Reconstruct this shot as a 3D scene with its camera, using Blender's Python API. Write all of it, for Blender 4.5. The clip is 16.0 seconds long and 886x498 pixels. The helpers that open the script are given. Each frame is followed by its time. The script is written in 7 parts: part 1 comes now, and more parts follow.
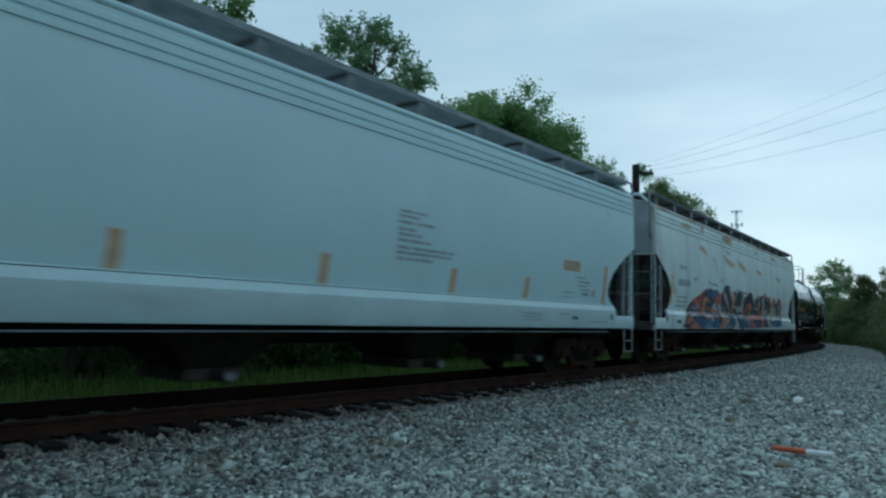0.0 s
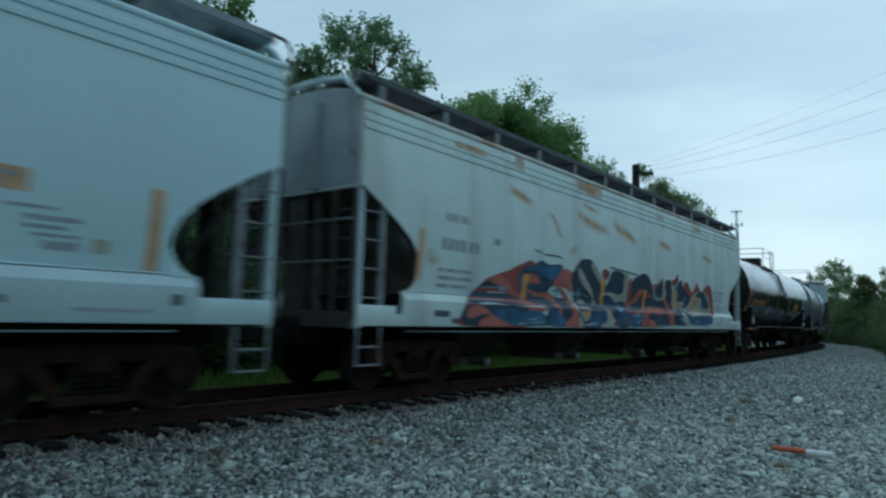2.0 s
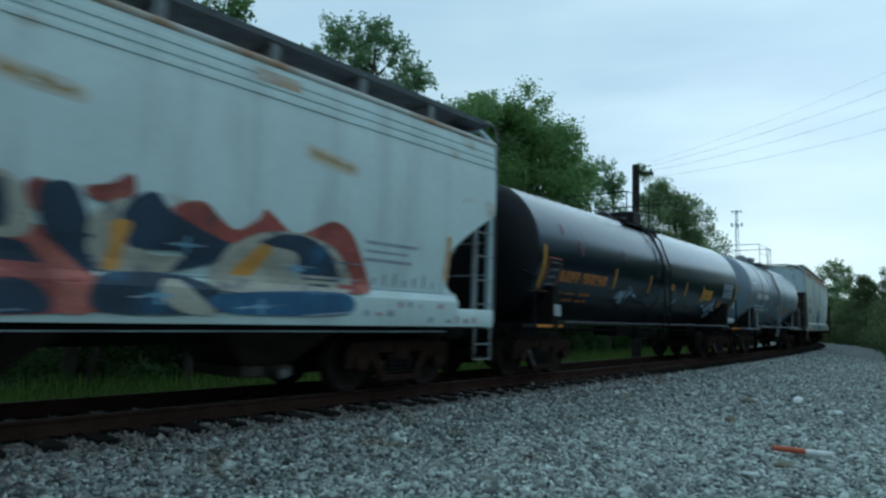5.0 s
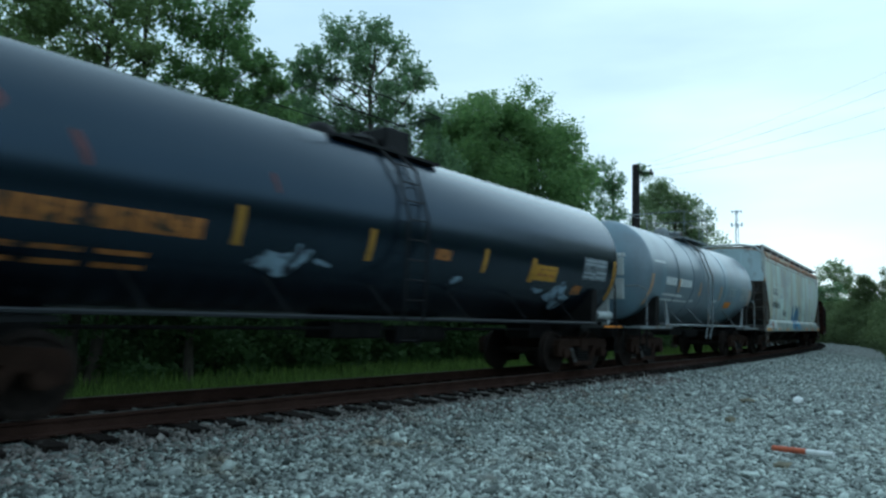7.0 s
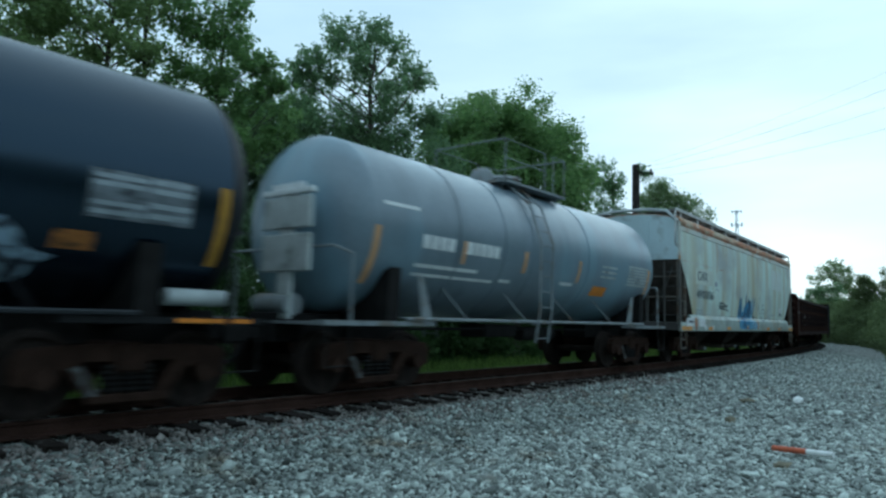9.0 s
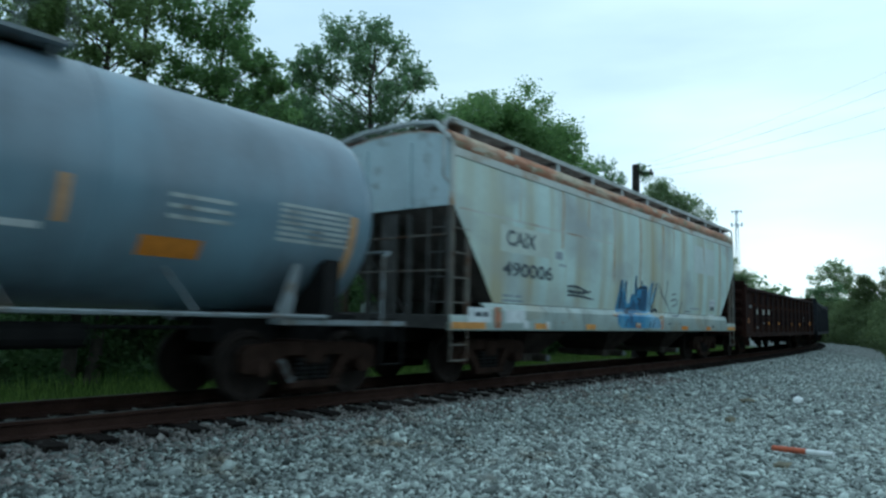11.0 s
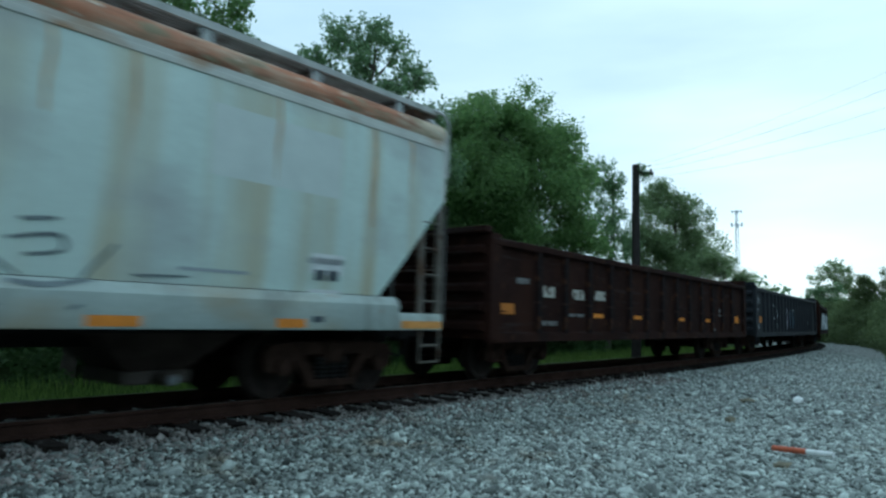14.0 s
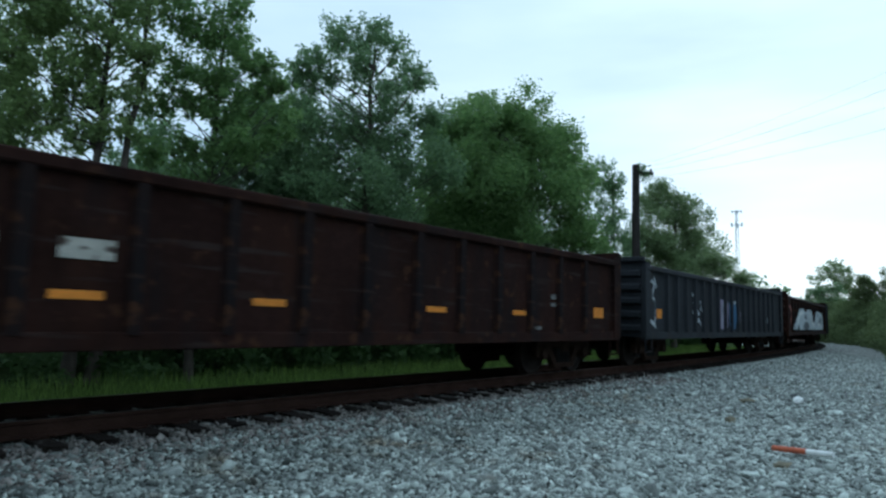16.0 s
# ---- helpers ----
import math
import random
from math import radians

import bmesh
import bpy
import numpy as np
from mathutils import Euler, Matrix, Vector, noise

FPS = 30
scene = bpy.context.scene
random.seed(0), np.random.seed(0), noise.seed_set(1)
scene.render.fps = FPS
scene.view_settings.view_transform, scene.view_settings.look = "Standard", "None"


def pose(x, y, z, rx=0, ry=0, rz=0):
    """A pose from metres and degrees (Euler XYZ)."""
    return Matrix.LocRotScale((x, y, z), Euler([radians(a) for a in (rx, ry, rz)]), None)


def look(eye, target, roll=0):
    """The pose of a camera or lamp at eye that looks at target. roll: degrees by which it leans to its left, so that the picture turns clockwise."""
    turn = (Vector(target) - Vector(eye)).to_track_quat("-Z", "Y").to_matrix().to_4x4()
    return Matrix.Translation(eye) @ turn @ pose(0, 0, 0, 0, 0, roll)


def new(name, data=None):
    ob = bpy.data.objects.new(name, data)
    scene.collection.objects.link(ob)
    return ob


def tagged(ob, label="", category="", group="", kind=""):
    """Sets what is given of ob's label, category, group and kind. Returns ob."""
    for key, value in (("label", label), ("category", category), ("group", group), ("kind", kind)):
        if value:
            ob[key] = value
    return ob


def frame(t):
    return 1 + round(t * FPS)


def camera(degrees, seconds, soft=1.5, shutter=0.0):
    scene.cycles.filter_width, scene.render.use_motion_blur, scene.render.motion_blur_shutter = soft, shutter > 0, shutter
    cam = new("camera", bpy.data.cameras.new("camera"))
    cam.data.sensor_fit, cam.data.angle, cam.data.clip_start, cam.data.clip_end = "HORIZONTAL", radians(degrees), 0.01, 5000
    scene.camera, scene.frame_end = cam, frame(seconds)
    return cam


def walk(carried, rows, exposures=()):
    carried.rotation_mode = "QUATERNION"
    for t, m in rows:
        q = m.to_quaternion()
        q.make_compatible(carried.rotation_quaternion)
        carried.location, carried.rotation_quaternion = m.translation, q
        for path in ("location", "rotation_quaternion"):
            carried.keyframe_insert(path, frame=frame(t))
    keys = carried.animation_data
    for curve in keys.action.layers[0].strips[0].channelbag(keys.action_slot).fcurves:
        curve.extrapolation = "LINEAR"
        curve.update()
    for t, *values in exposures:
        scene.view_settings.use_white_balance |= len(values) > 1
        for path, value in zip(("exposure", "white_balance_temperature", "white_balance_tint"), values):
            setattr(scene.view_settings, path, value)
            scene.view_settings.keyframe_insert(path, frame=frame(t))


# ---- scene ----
EYE, TILT, LEAN = (0.0, 0.0, 1.17), 5.88, 1.55
cam = camera(67.5, 16.0, soft=2.5, shutter=0.8)
AHEAD = (0.0, math.cos(radians(TILT)), EYE[2] + math.sin(radians(TILT)))
walk(cam, [(0.0, look(EYE, AHEAD, LEAN)), (16.0, look(EYE, AHEAD, LEAN))],
     [(0.0, 0.08, 5290, -8), (4.4, 0.08, 5290, -8), (6.0, 0.58, 5370, -8), (14.6, 0.58, 5370, -8), (15.5, 0.64, 5480, -1), (16.0, 0.64, 5480, -1)])

# ---- sky and light: dusk under broken overcast ----
SUN_AZ, SUN_EL = 28.0, 12.0                       # degrees to the right of ahead, above the horizon
SUN_DIR = Vector((math.sin(radians(SUN_AZ)) * math.cos(radians(SUN_EL)), math.cos(radians(SUN_AZ)) * math.cos(radians(SUN_EL)), math.sin(radians(SUN_EL))))

BANK_DIR = Vector((0.373, 0.890, 0.263))


def make_sky():
    world = bpy.data.worlds.new("overcast_sky")
    scene.world = world
    world.use_nodes = True
    nt = world.node_tree
    nt.nodes.clear()
    n, l = nt.nodes.new, nt.links.new
    out, bg = n("ShaderNodeOutputWorld"), n("ShaderNodeBackground")
    bg.inputs[1].default_value = 0.1
    l(bg.outputs[0], out.inputs[0])
    sky = n("ShaderNodeTexSky")
    sky.sky_type, sky.sun_disc = "NISHITA", False
    sky.sun_elevation, sky.sun_rotation = radians(SUN_EL), radians(SUN_AZ)
    co = n("ShaderNodeTexCoord")
    mp = n("ShaderNodeMapping")
    mp.inputs["Scale"].default_value = (0.8, 0.8, 3.6)
    l(co.outputs["Generated"], mp.inputs[0])
    big = n("ShaderNodeTexNoise")
    big.inputs["Scale"].default_value, big.inputs["Detail"].default_value = 2.4, 5.0
    big.inputs["Roughness"].default_value = 0.5
    l(mp.outputs[0], big.inputs["Vector"])
    cl = n("ShaderNodeValToRGB")
    cl.color_ramp.elements[0].position, cl.color_ramp.elements[1].position = 0.36, 0.66
    cl.color_ramp.elements[0].color, cl.color_ramp.elements[1].color = (0.655, 0.765, 0.895, 1), (0.82, 0.90, 0.965, 1)
    l(big.outputs[0], cl.inputs[0])
    lift = n("ShaderNodeVectorMath")
    lift.operation = "SCALE"
    lift.inputs["Scale"].default_value = 6.6
    l(cl.outputs[0], lift.inputs[0])
    # the thin cloud glows around the hidden sun
    dot = n("ShaderNodeVectorMath")
    dot.operation = "DOT_PRODUCT"
    dot.inputs[1].default_value = SUN_DIR
    l(co.outputs["Generated"], dot.inputs[0])
    pw = n("ShaderNodeMath")
    pw.operation, pw.use_clamp = "POWER", False
    pw.inputs[1].default_value = 24.0
    mx = n("ShaderNodeMath")
    mx.operation = "MAXIMUM"
    mx.inputs[1].default_value = 0.0
    l(dot.outputs["Value"], mx.inputs[0])
    l(mx.outputs[0], pw.inputs[0])
    glow = n("ShaderNodeMix")
    glow.data_type = "RGBA"
    glow.blend_type = "ADD"
    glow.inputs[7].default_value = (2.3, 2.2, 2.0, 1)
    l(pw.outputs[0], glow.inputs[0])
    l(lift.outputs[0], glow.inputs[6])
    # a soft grey bank of cloud above that glow
    bank = n("ShaderNodeVectorMath")
    bank.operation = "DOT_PRODUCT"
    bank.inputs[1].default_value = BANK_DIR
    l(co.outputs["Generated"], bank.inputs[0])
    edge = n("ShaderNodeMapRange")
    edge.interpolation_type = "SMOOTHSTEP"
    edge.inputs[1].default_value, edge.inputs[2].default_value, edge.inputs[3].default_value, edge.inputs[4].default_value = 0.962, 1.0, 0.0, 0.55
    l(bank.outputs["Value"], edge.inputs[0])
    wisp = n("ShaderNodeMath")
    wisp.operation = "MULTIPLY"
    l(edge.outputs[0], wisp.inputs[0])
    rough = n("ShaderNodeMapRange")
    rough.inputs[1].default_value, rough.inputs[2].default_value, rough.inputs[3].default_value, rough.inputs[4].default_value = 0.35, 0.6, 1.0, 0.4
    l(big.outputs[0], rough.inputs[0])
    l(rough.outputs[0], wisp.inputs[1])
    grey = n("ShaderNodeMix")
    grey.data_type, grey.blend_type = "RGBA", "MULTIPLY"
    grey.inputs[7].default_value = (0.76, 0.76, 0.83, 1)
    l(wisp.outputs[0], grey.inputs[0])
    l(glow.outputs[2], grey.inputs[6])
    mixer = n("ShaderNodeMix")
    mixer.data_type = "RGBA"
    mixer.inputs[0].default_value = 0.97
    l(sky.outputs[0], mixer.inputs[6])
    l(grey.outputs[2], mixer.inputs[7])
    l(mixer.outputs[2], bg.inputs[0])
    sun = new("sun", bpy.data.lights.new("sun", "SUN"))
    sun.data.energy, sun.data.angle, sun.data.color = 0.5, radians(60), (0.92, 0.97, 1.0)
    sun.matrix_world = look(SUN_DIR * 50, (0, 0, 0))


make_sky()


# ---- materials ----
def surf(name, col, rough=0.6, metal=0.0, var=0.15, scale=2.0, stains=(), bump=0.0, bscale=60.0, rnd=0.0, island=0.0, coat=0.0, spec=0.5, sheen=None):
    """Painted, metal or earthy surface: colour varied at two scales, stains (colour, low, high, (x, y, z) scale), fine relief."""
    m = bpy.data.materials.new(name)
    m.use_nodes = True
    nt = m.node_tree
    n, l = nt.nodes.new, nt.links.new
    bs = nt.nodes["Principled BSDF"]
    bs.inputs["Roughness"].default_value, bs.inputs["Metallic"].default_value = rough, metal
    bs.inputs["Coat Weight"].default_value, bs.inputs["Specular IOR Level"].default_value = coat, spec
    if sheen:
        bs.inputs["Specular Tint"].default_value = (*sheen, 1)
    co = n("ShaderNodeTexCoord")

    def noisy(sc, vec=None, detail=4.0):
        t = n("ShaderNodeTexNoise")
        t.inputs["Scale"].default_value, t.inputs["Detail"].default_value = sc, detail
        if vec:
            mp = n("ShaderNodeMapping")
            mp.inputs["Scale"].default_value = vec
            l(co.outputs["Object"], mp.inputs[0])
            l(mp.outputs[0], t.inputs["Vector"])
        else:
            l(co.outputs["Object"], t.inputs["Vector"])
        return t.outputs[0]

    def mixed(fac, a, b, mode="MIX"):
        x = n("ShaderNodeMix")
        x.data_type, x.blend_type = "RGBA", mode
        if isinstance(fac, float):
            x.inputs[0].default_value = fac
        else:
            l(fac, x.inputs[0])
        for i, v in ((6, a), (7, b)):
            if isinstance(v, tuple):
                x.inputs[i].default_value = (*v, 1)
            else:
                l(v, x.inputs[i])
        return x.outputs[2]

    def ranged(v, lo, hi, to0=0.0, to1=1.0):
        r = n("ShaderNodeMapRange")
        r.inputs[1].default_value, r.inputs[2].default_value = lo, hi
        r.inputs[3].default_value, r.inputs[4].default_value = to0, to1
        l(v, r.inputs[0])
        return r.outputs[0]

    lo, hi = tuple(c * (1 - var) for c in col), tuple(min(1.0, c * (1 + var)) for c in col)
    c = mixed(ranged(noisy(scale), 0.3, 0.7), lo, hi)
    fine = ranged(noisy(scale * 14), 0.3, 0.7, 1 - var * 0.6, 1 + var * 0.6)
    g = n("ShaderNodeVectorMath")
    g.operation = "SCALE"
    l(c, g.inputs[0])
    l(fine, g.inputs["Scale"])
    c = g.outputs[0]
    for scol, slo, shi, vec in stains:
        c = mixed(ranged(noisy(1.0, vec, 5.0), slo, shi), c, scol)
    for amount, node, socket in ((rnd, "ShaderNodeObjectInfo", "Random"), (island, "ShaderNodeNewGeometry", "Random Per Island")):
        if amount:
            k = n(node)
            s = n("ShaderNodeVectorMath")
            s.operation = "SCALE"
            l(c, s.inputs[0])
            l(ranged(k.outputs[socket], 0.0, 1.0, 1 - amount, 1 + amount), s.inputs["Scale"])
            c = s.outputs[0]
    l(c, bs.inputs["Base Color"])
    if bump:
        b = n("ShaderNodeBump")
        b.inputs["Strength"].default_value, b.inputs["Distance"].default_value = bump, 0.02
        l(noisy(bscale), b.inputs["Height"])
        l(b.outputs[0], bs.inputs["Normal"])
    return m


def leafy(name, col, var=0.2):
    """Leaves: each one a little lighter, darker or yellower, letting some light through."""
    m = bpy.data.materials.new(name)
    m.use_nodes = True
    nt = m.node_tree
    n, l = nt.nodes.new, nt.links.new
    bs = nt.nodes["Principled BSDF"]
    bs.inputs["Roughness"].default_value, bs.inputs["Specular IOR Level"].default_value = 0.6, 0.2
    geo = n("ShaderNodeNewGeometry")
    r = n("ShaderNodeValToRGB")
    e = r.color_ramp.elements
    e[0].color = (*(c * (1 - var) for c in col), 1)
    e[1].color = (col[0] * (1 + var * 1.3), col[1] * (1 + var), col[2] * (1 + var * 0.5), 1)
    l(geo.outputs["Random Per Island"], r.inputs[0])
    l(r.outputs[0], bs.inputs["Base Color"])
    tr = n("ShaderNodeBsdfTranslucent")
    l(r.outputs[0], tr.inputs[0])
    mx = n("ShaderNodeMixShader")
    mx.inputs[0].default_value = 0.6
    l(bs.outputs[0], mx.inputs[1])
    l(tr.outputs[0], mx.inputs[2])
    l(mx.outputs[0], nt.nodes["Material Output"].inputs[0])
    return m


def gravelly():
    """Crushed limestone: cells in random greys, the darkest painted as shade in the gaps between stones."""
    m = bpy.data.materials.new("crushed_stone_bed")
    m.use_nodes = True
    nt = m.node_tree
    n, l = nt.nodes.new, nt.links.new
    bs = nt.nodes["Principled BSDF"]
    bs.inputs["Roughness"].default_value = 0.9
    co = n("ShaderNodeTexCoord")
    v = n("ShaderNodeTexVoronoi")
    v.inputs["Scale"].default_value = 17.0
    l(co.outputs["Object"], v.inputs["Vector"])
    ramp = n("ShaderNodeValToRGB")
    ramp.color_ramp.elements[0].color, ramp.color_ramp.elements[1].color = (0.02, 0.022, 0.021, 1), (0.30, 0.325, 0.30, 1)
    sep = n("ShaderNodeSeparateColor")
    l(v.outputs["Color"], sep.inputs[0])
    l(sep.outputs[0], ramp.inputs[0])
    big = n("ShaderNodeTexNoise")
    big.inputs["Scale"].default_value = 0.5
    l(co.outputs["Object"], big.inputs["Vector"])
    rg = n("ShaderNodeMapRange")
    rg.inputs[1].default_value, rg.inputs[2].default_value, rg.inputs[3].default_value, rg.inputs[4].default_value = 0.3, 0.7, 0.8, 1.15
    l(big.outputs[0], rg.inputs[0])
    s = n("ShaderNodeVectorMath")
    s.operation = "SCALE"
    l(ramp.outputs[0], s.inputs[0])
    l(rg.outputs[0], s.inputs["Scale"])
    l(s.outputs[0], bs.inputs["Base Color"])
    b = n("ShaderNodeBump")
    b.inputs["Strength"].default_value, b.inputs["Distance"].default_value = 0.9, 0.03
    b.invert = True
    l(v.outputs["Distance"], b.inputs["Height"])
    l(b.outputs[0], bs.inputs["Normal"])
    return m


M = {
    "gravel": gravelly(),
    "stone": surf("crushed_stone", (0.37, 0.40, 0.37), 0.92, var=0.25, scale=9, stains=[((0.27, 0.23, 0.17), 0.60, 0.80, (1.3, 1.3, 1.3))], island=0.72, bump=0.4, bscale=90, spec=0.2),
    "shoulder": surf("shoulder_stone", (0.28, 0.304, 0.28), 0.92, var=0.25, scale=9, stains=[((0.20, 0.16, 0.11), 0.55, 0.78, (1.6, 1.6, 1.6))], island=0.75, bump=0.4, bscale=90, spec=0.2),
    "rock_brown": surf("olive_brown_stone", (0.19, 0.17, 0.12), 0.9, var=0.35, scale=8, bump=0.6, bscale=30, spec=0.2),
    "rock_dark": surf("dark_grey_stone", (0.11, 0.12, 0.12), 0.9, var=0.35, scale=8, bump=0.6, bscale=30, spec=0.2),
    "tie_stone": surf("dark_brown_grey_stone", (0.18, 0.165, 0.15), 0.92, var=0.25, scale=9, island=0.7, spec=0.2),
    # ballast between the rails, with the train's shadow put into its colour
    "under_train": surf("stone_in_train_shade", (0.045, 0.04, 0.036), 0.9, var=0.3, scale=9, island=0.5, spec=0.2),
    "earth": surf("meadow_soil", (0.035, 0.05, 0.02), 0.95, var=0.4, scale=0.7, bump=0.5, bscale=9, spec=0.0),
    "rail": surf("rusted_rail_steel", (0.046, 0.025, 0.019), 0.9, 0.0, 0.3, 3, bump=0.3, bscale=40, spec=0.1),
    "railtop": surf("worn_rail_head", (0.10, 0.085, 0.075), 0.5, 0.6, 0.2, 4),
    "tie": surf("creosoted_timber", (0.018, 0.014, 0.012), 0.95, 0, 0.35, 5, bump=0.6, bscale=30, rnd=0.3, spec=0.15),
    "white": surf("pale_grey_car_paint", (0.57, 0.735, 0.765), 0.42, 0, 0.03, 0.7, [((0.47, 0.57, 0.60), 0.6, 0.95, (0.5, 0.5, 0.4))]),
    "white_sill": surf("darker_sill_paint", (0.51, 0.635, 0.655), 0.55, 0, 0.06, 0.8, [((0.40, 0.42, 0.40), 0.55, 0.85, (0.7, 0.7, 2.0))]),
    "orange_pale": surf("sun_bleached_orange_marking", (0.56, 0.37, 0.20), 0.5, 0, 0.2, 8),
    "white_worn": surf("worn_pale_car_paint", (0.68, 0.785, 0.765), 0.5, 0, 0.06, 0.8,
                       [((0.42, 0.27, 0.12), 0.66, 0.80, (0.9, 0.9, 1.6)), ((0.42, 0.44, 0.42), 0.5, 0.85, (1.4, 1.4, 0.2))]),
    "old_white": surf("streaked_old_car_paint", (0.60, 0.71, 0.66), 0.6, 0, 0.08, 1.0,
                      [((0.47, 0.43, 0.28), 0.44, 0.72, (1.7, 1.7, 0.10)), ((0.40, 0.42, 0.41), 0.48, 0.7, (0.5, 0.5, 0.8)), ((0.33, 0.18, 0.08), 0.68, 0.8, (2.3, 2.3, 0.06))]),
    "rust_roof": surf("rusted_roof_edge", (0.45, 0.20, 0.115), 0.85, 0, 0.3, 2.5, [((0.55, 0.46, 0.34), 0.50, 0.62, (0.5, 1.6, 3.0)), ((0.26, 0.12, 0.07), 0.52, 0.66, (0.9, 5, 7)), ((0.30, 0.25, 0.16), 0.54, 0.64, (2.4, 5, 8)), ((0.60, 0.55, 0.44), 0.60, 0.68, (3.5, 8, 9))], bump=0.4, bscale=14),
    "old_sill": surf("dirty_old_sill_paint", (0.42, 0.48, 0.45), 0.6, 0, 0.12, 1.2, [((0.36, 0.31, 0.21), 0.50, 0.72, (0.8, 0.8, 1.5)), ((0.24, 0.25, 0.22), 0.54, 0.70, (2.2, 2.2, 0.8)), ((0.36, 0.17, 0.08), 0.66, 0.74, (3, 3, 3))]),
    "board_face": surf("mottled_grey_board", (0.27, 0.27, 0.255), 0.8, 0, 0.25, 4, [((0.13, 0.115, 0.10), 0.50, 0.64, (2.2, 5, 5))], spec=0.2),
    "rust_edge": surf("rust_bitten_paint", (0.55, 0.56, 0.52), 0.6, 0, 0.1, 2, [((0.36, 0.22, 0.12), 0.52, 0.66, (1.1, 1.1, 2.0))]),
    # near-black: the deep shade under the cars is put into the colour
    "shade_steel": surf("shade_darkened_steel", (0.016, 0.015, 0.0145), 0.9, 0.0, 0.3, 4, bump=0.3, bscale=30, spec=0.15),
    # also carries the painted shade on the hopper bodies' undersides
    "hopper_steel": surf("dusty_outlet_shaded_belly_steel", (0.095, 0.08, 0.07), 0.85, 0.0, 0.3, 3, spec=0.2),
    "truck": surf("rust_brown_cast_steel", (0.032, 0.0185, 0.0135), 0.9, 0.0, 0.35, 5, bump=0.4, bscale=30, spec=0.1),
    "wheel": surf("brown_wheel_steel", (0.026, 0.019, 0.016), 0.8, 0.1, 0.3, 6, spec=0.2),
    "grating": surf("weathered_grating", (0.11, 0.118, 0.125), 0.8, 0.0, 0.2, 5, spec=0.2),
    "worn_metal": surf("rubbed_pale_metal", (0.13, 0.14, 0.145), 0.6, 0.2, 0.3, 6, [((0.04, 0.03, 0.025), 0.5, 0.65, (8, 8, 8))]),
    "ghost_white": surf("faded_white_spray_paint", (0.42, 0.45, 0.48), 0.7, 0, 0.25, 4, [((0.04, 0.045, 0.055), 0.48, 0.62, (3.5, 3.5, 3.5))]),
    "flash": surf("pale_spray_flash", (0.42, 0.50, 0.56), 0.6, 0, 0.3, 4, [((0.10, 0.16, 0.24), 0.48, 0.62, (2.0, 2.0, 5))]),
    "red_bloom": surf("faint_pink_overspray", (0.48, 0.36, 0.37), 0.6, 0, 0.2, 5),
    "stripe_dull": surf("dulled_yellow_tape", (0.42, 0.225, 0.032), 0.6, 0, 0.2, 8, spec=0.3),
    "grating_mid": surf("grey_galvanised_grating", (0.27, 0.30, 0.31), 0.75, 0.0, 0.2, 5, spec=0.2),
    # end paint darker than the sides: shade is mixed in with the stains
    "end_shade_grime": surf("stained_shaded_end_paint", (0.36, 0.42, 0.44), 0.6, 0, 0.15, 1.2, [((0.19, 0.21, 0.22), 0.46, 0.74, (1.1, 1.1, 0.9)), ((0.22, 0.16, 0.11), 0.64, 0.76, (3, 3, 1.2))]),
    "end_blue": surf("bluish_grey_end_paint", (0.47, 0.57, 0.60), 0.6, 0, 0.08, 1.2, [((0.24, 0.26, 0.26), 0.58, 0.76, (1.6, 1.6, 2.4))]),
    # grime plus the shade of the cut-away ends, both in the base colour
    "end_steel": surf("grimy_shaded_end_framing", (0.085, 0.082, 0.078), 0.85, 0, 0.3, 3, [((0.11, 0.10, 0.09), 0.55, 0.75, (2, 2, 1))], spec=0.2),
    "slope": surf("dusty_slope_sheet", (0.19, 0.195, 0.185), 0.8, 0, 0.2, 1.5, [((0.08, 0.075, 0.07), 0.45, 0.7, (1.2, 1.2, 1.2))], spec=0.2),
    "rail_dull": surf("dull_black_side_rail", (0.030, 0.033, 0.038), 0.6, 0, 0.2, 4, spec=0.3),
    "amber_strip": surf("amber_reflector_tape", (0.64, 0.30, 0.075), 0.5, 0, 0.2, 6),
    "ink_grey": surf("faded_black_spray_paint", (0.15, 0.18, 0.19), 0.6, 0, 0.3, 6),
    "spray_blue": surf("pale_blue_spray_haze", (0.22, 0.38, 0.52), 0.6, 0, 0.3, 3),
    "grating_pale": surf("pale_galvanised_grating", (0.46, 0.47, 0.45), 0.7, 0.0, 0.25, 3),
    # the blue of the sky overhead is put into this specular tint
    "black_tank": surf("glossy_black_tank_paint", (0.0050, 0.0085, 0.0150), 0.25, 0, 0.25, 1.0, [((0.009, 0.012, 0.019), 0.55, 0.9, (1.6, 1.6, 0.3))], spec=0.74, sheen=(0.52, 0.74, 1.0)),
    "black_head": surf("sooty_black_head", (0.006, 0.007, 0.009), 0.6, 0, 0.3, 2, spec=0.25),
    "grey_tank": surf("grey_tank_paint", (0.165, 0.21, 0.25), 0.34, 0, 0.10, 0.8, [((0.09, 0.12, 0.145), 0.5, 0.8, (1.4, 1.4, 0.25)), ((0.20, 0.30, 0.37), 0.55, 0.68, (0.45, 0.45, 0.2))], spec=0.75),
    "grey_part": surf("pale_grey_fittings", (0.22, 0.24, 0.25), 0.6, 0.0, 0.2, 4, [((0.15, 0.11, 0.08), 0.55, 0.7, (3, 3, 3))], spec=0.3),
    "black_part": surf("black_fittings", (0.010, 0.010, 0.011), 0.6, 0.0, 0.3, 4, spec=0.2),
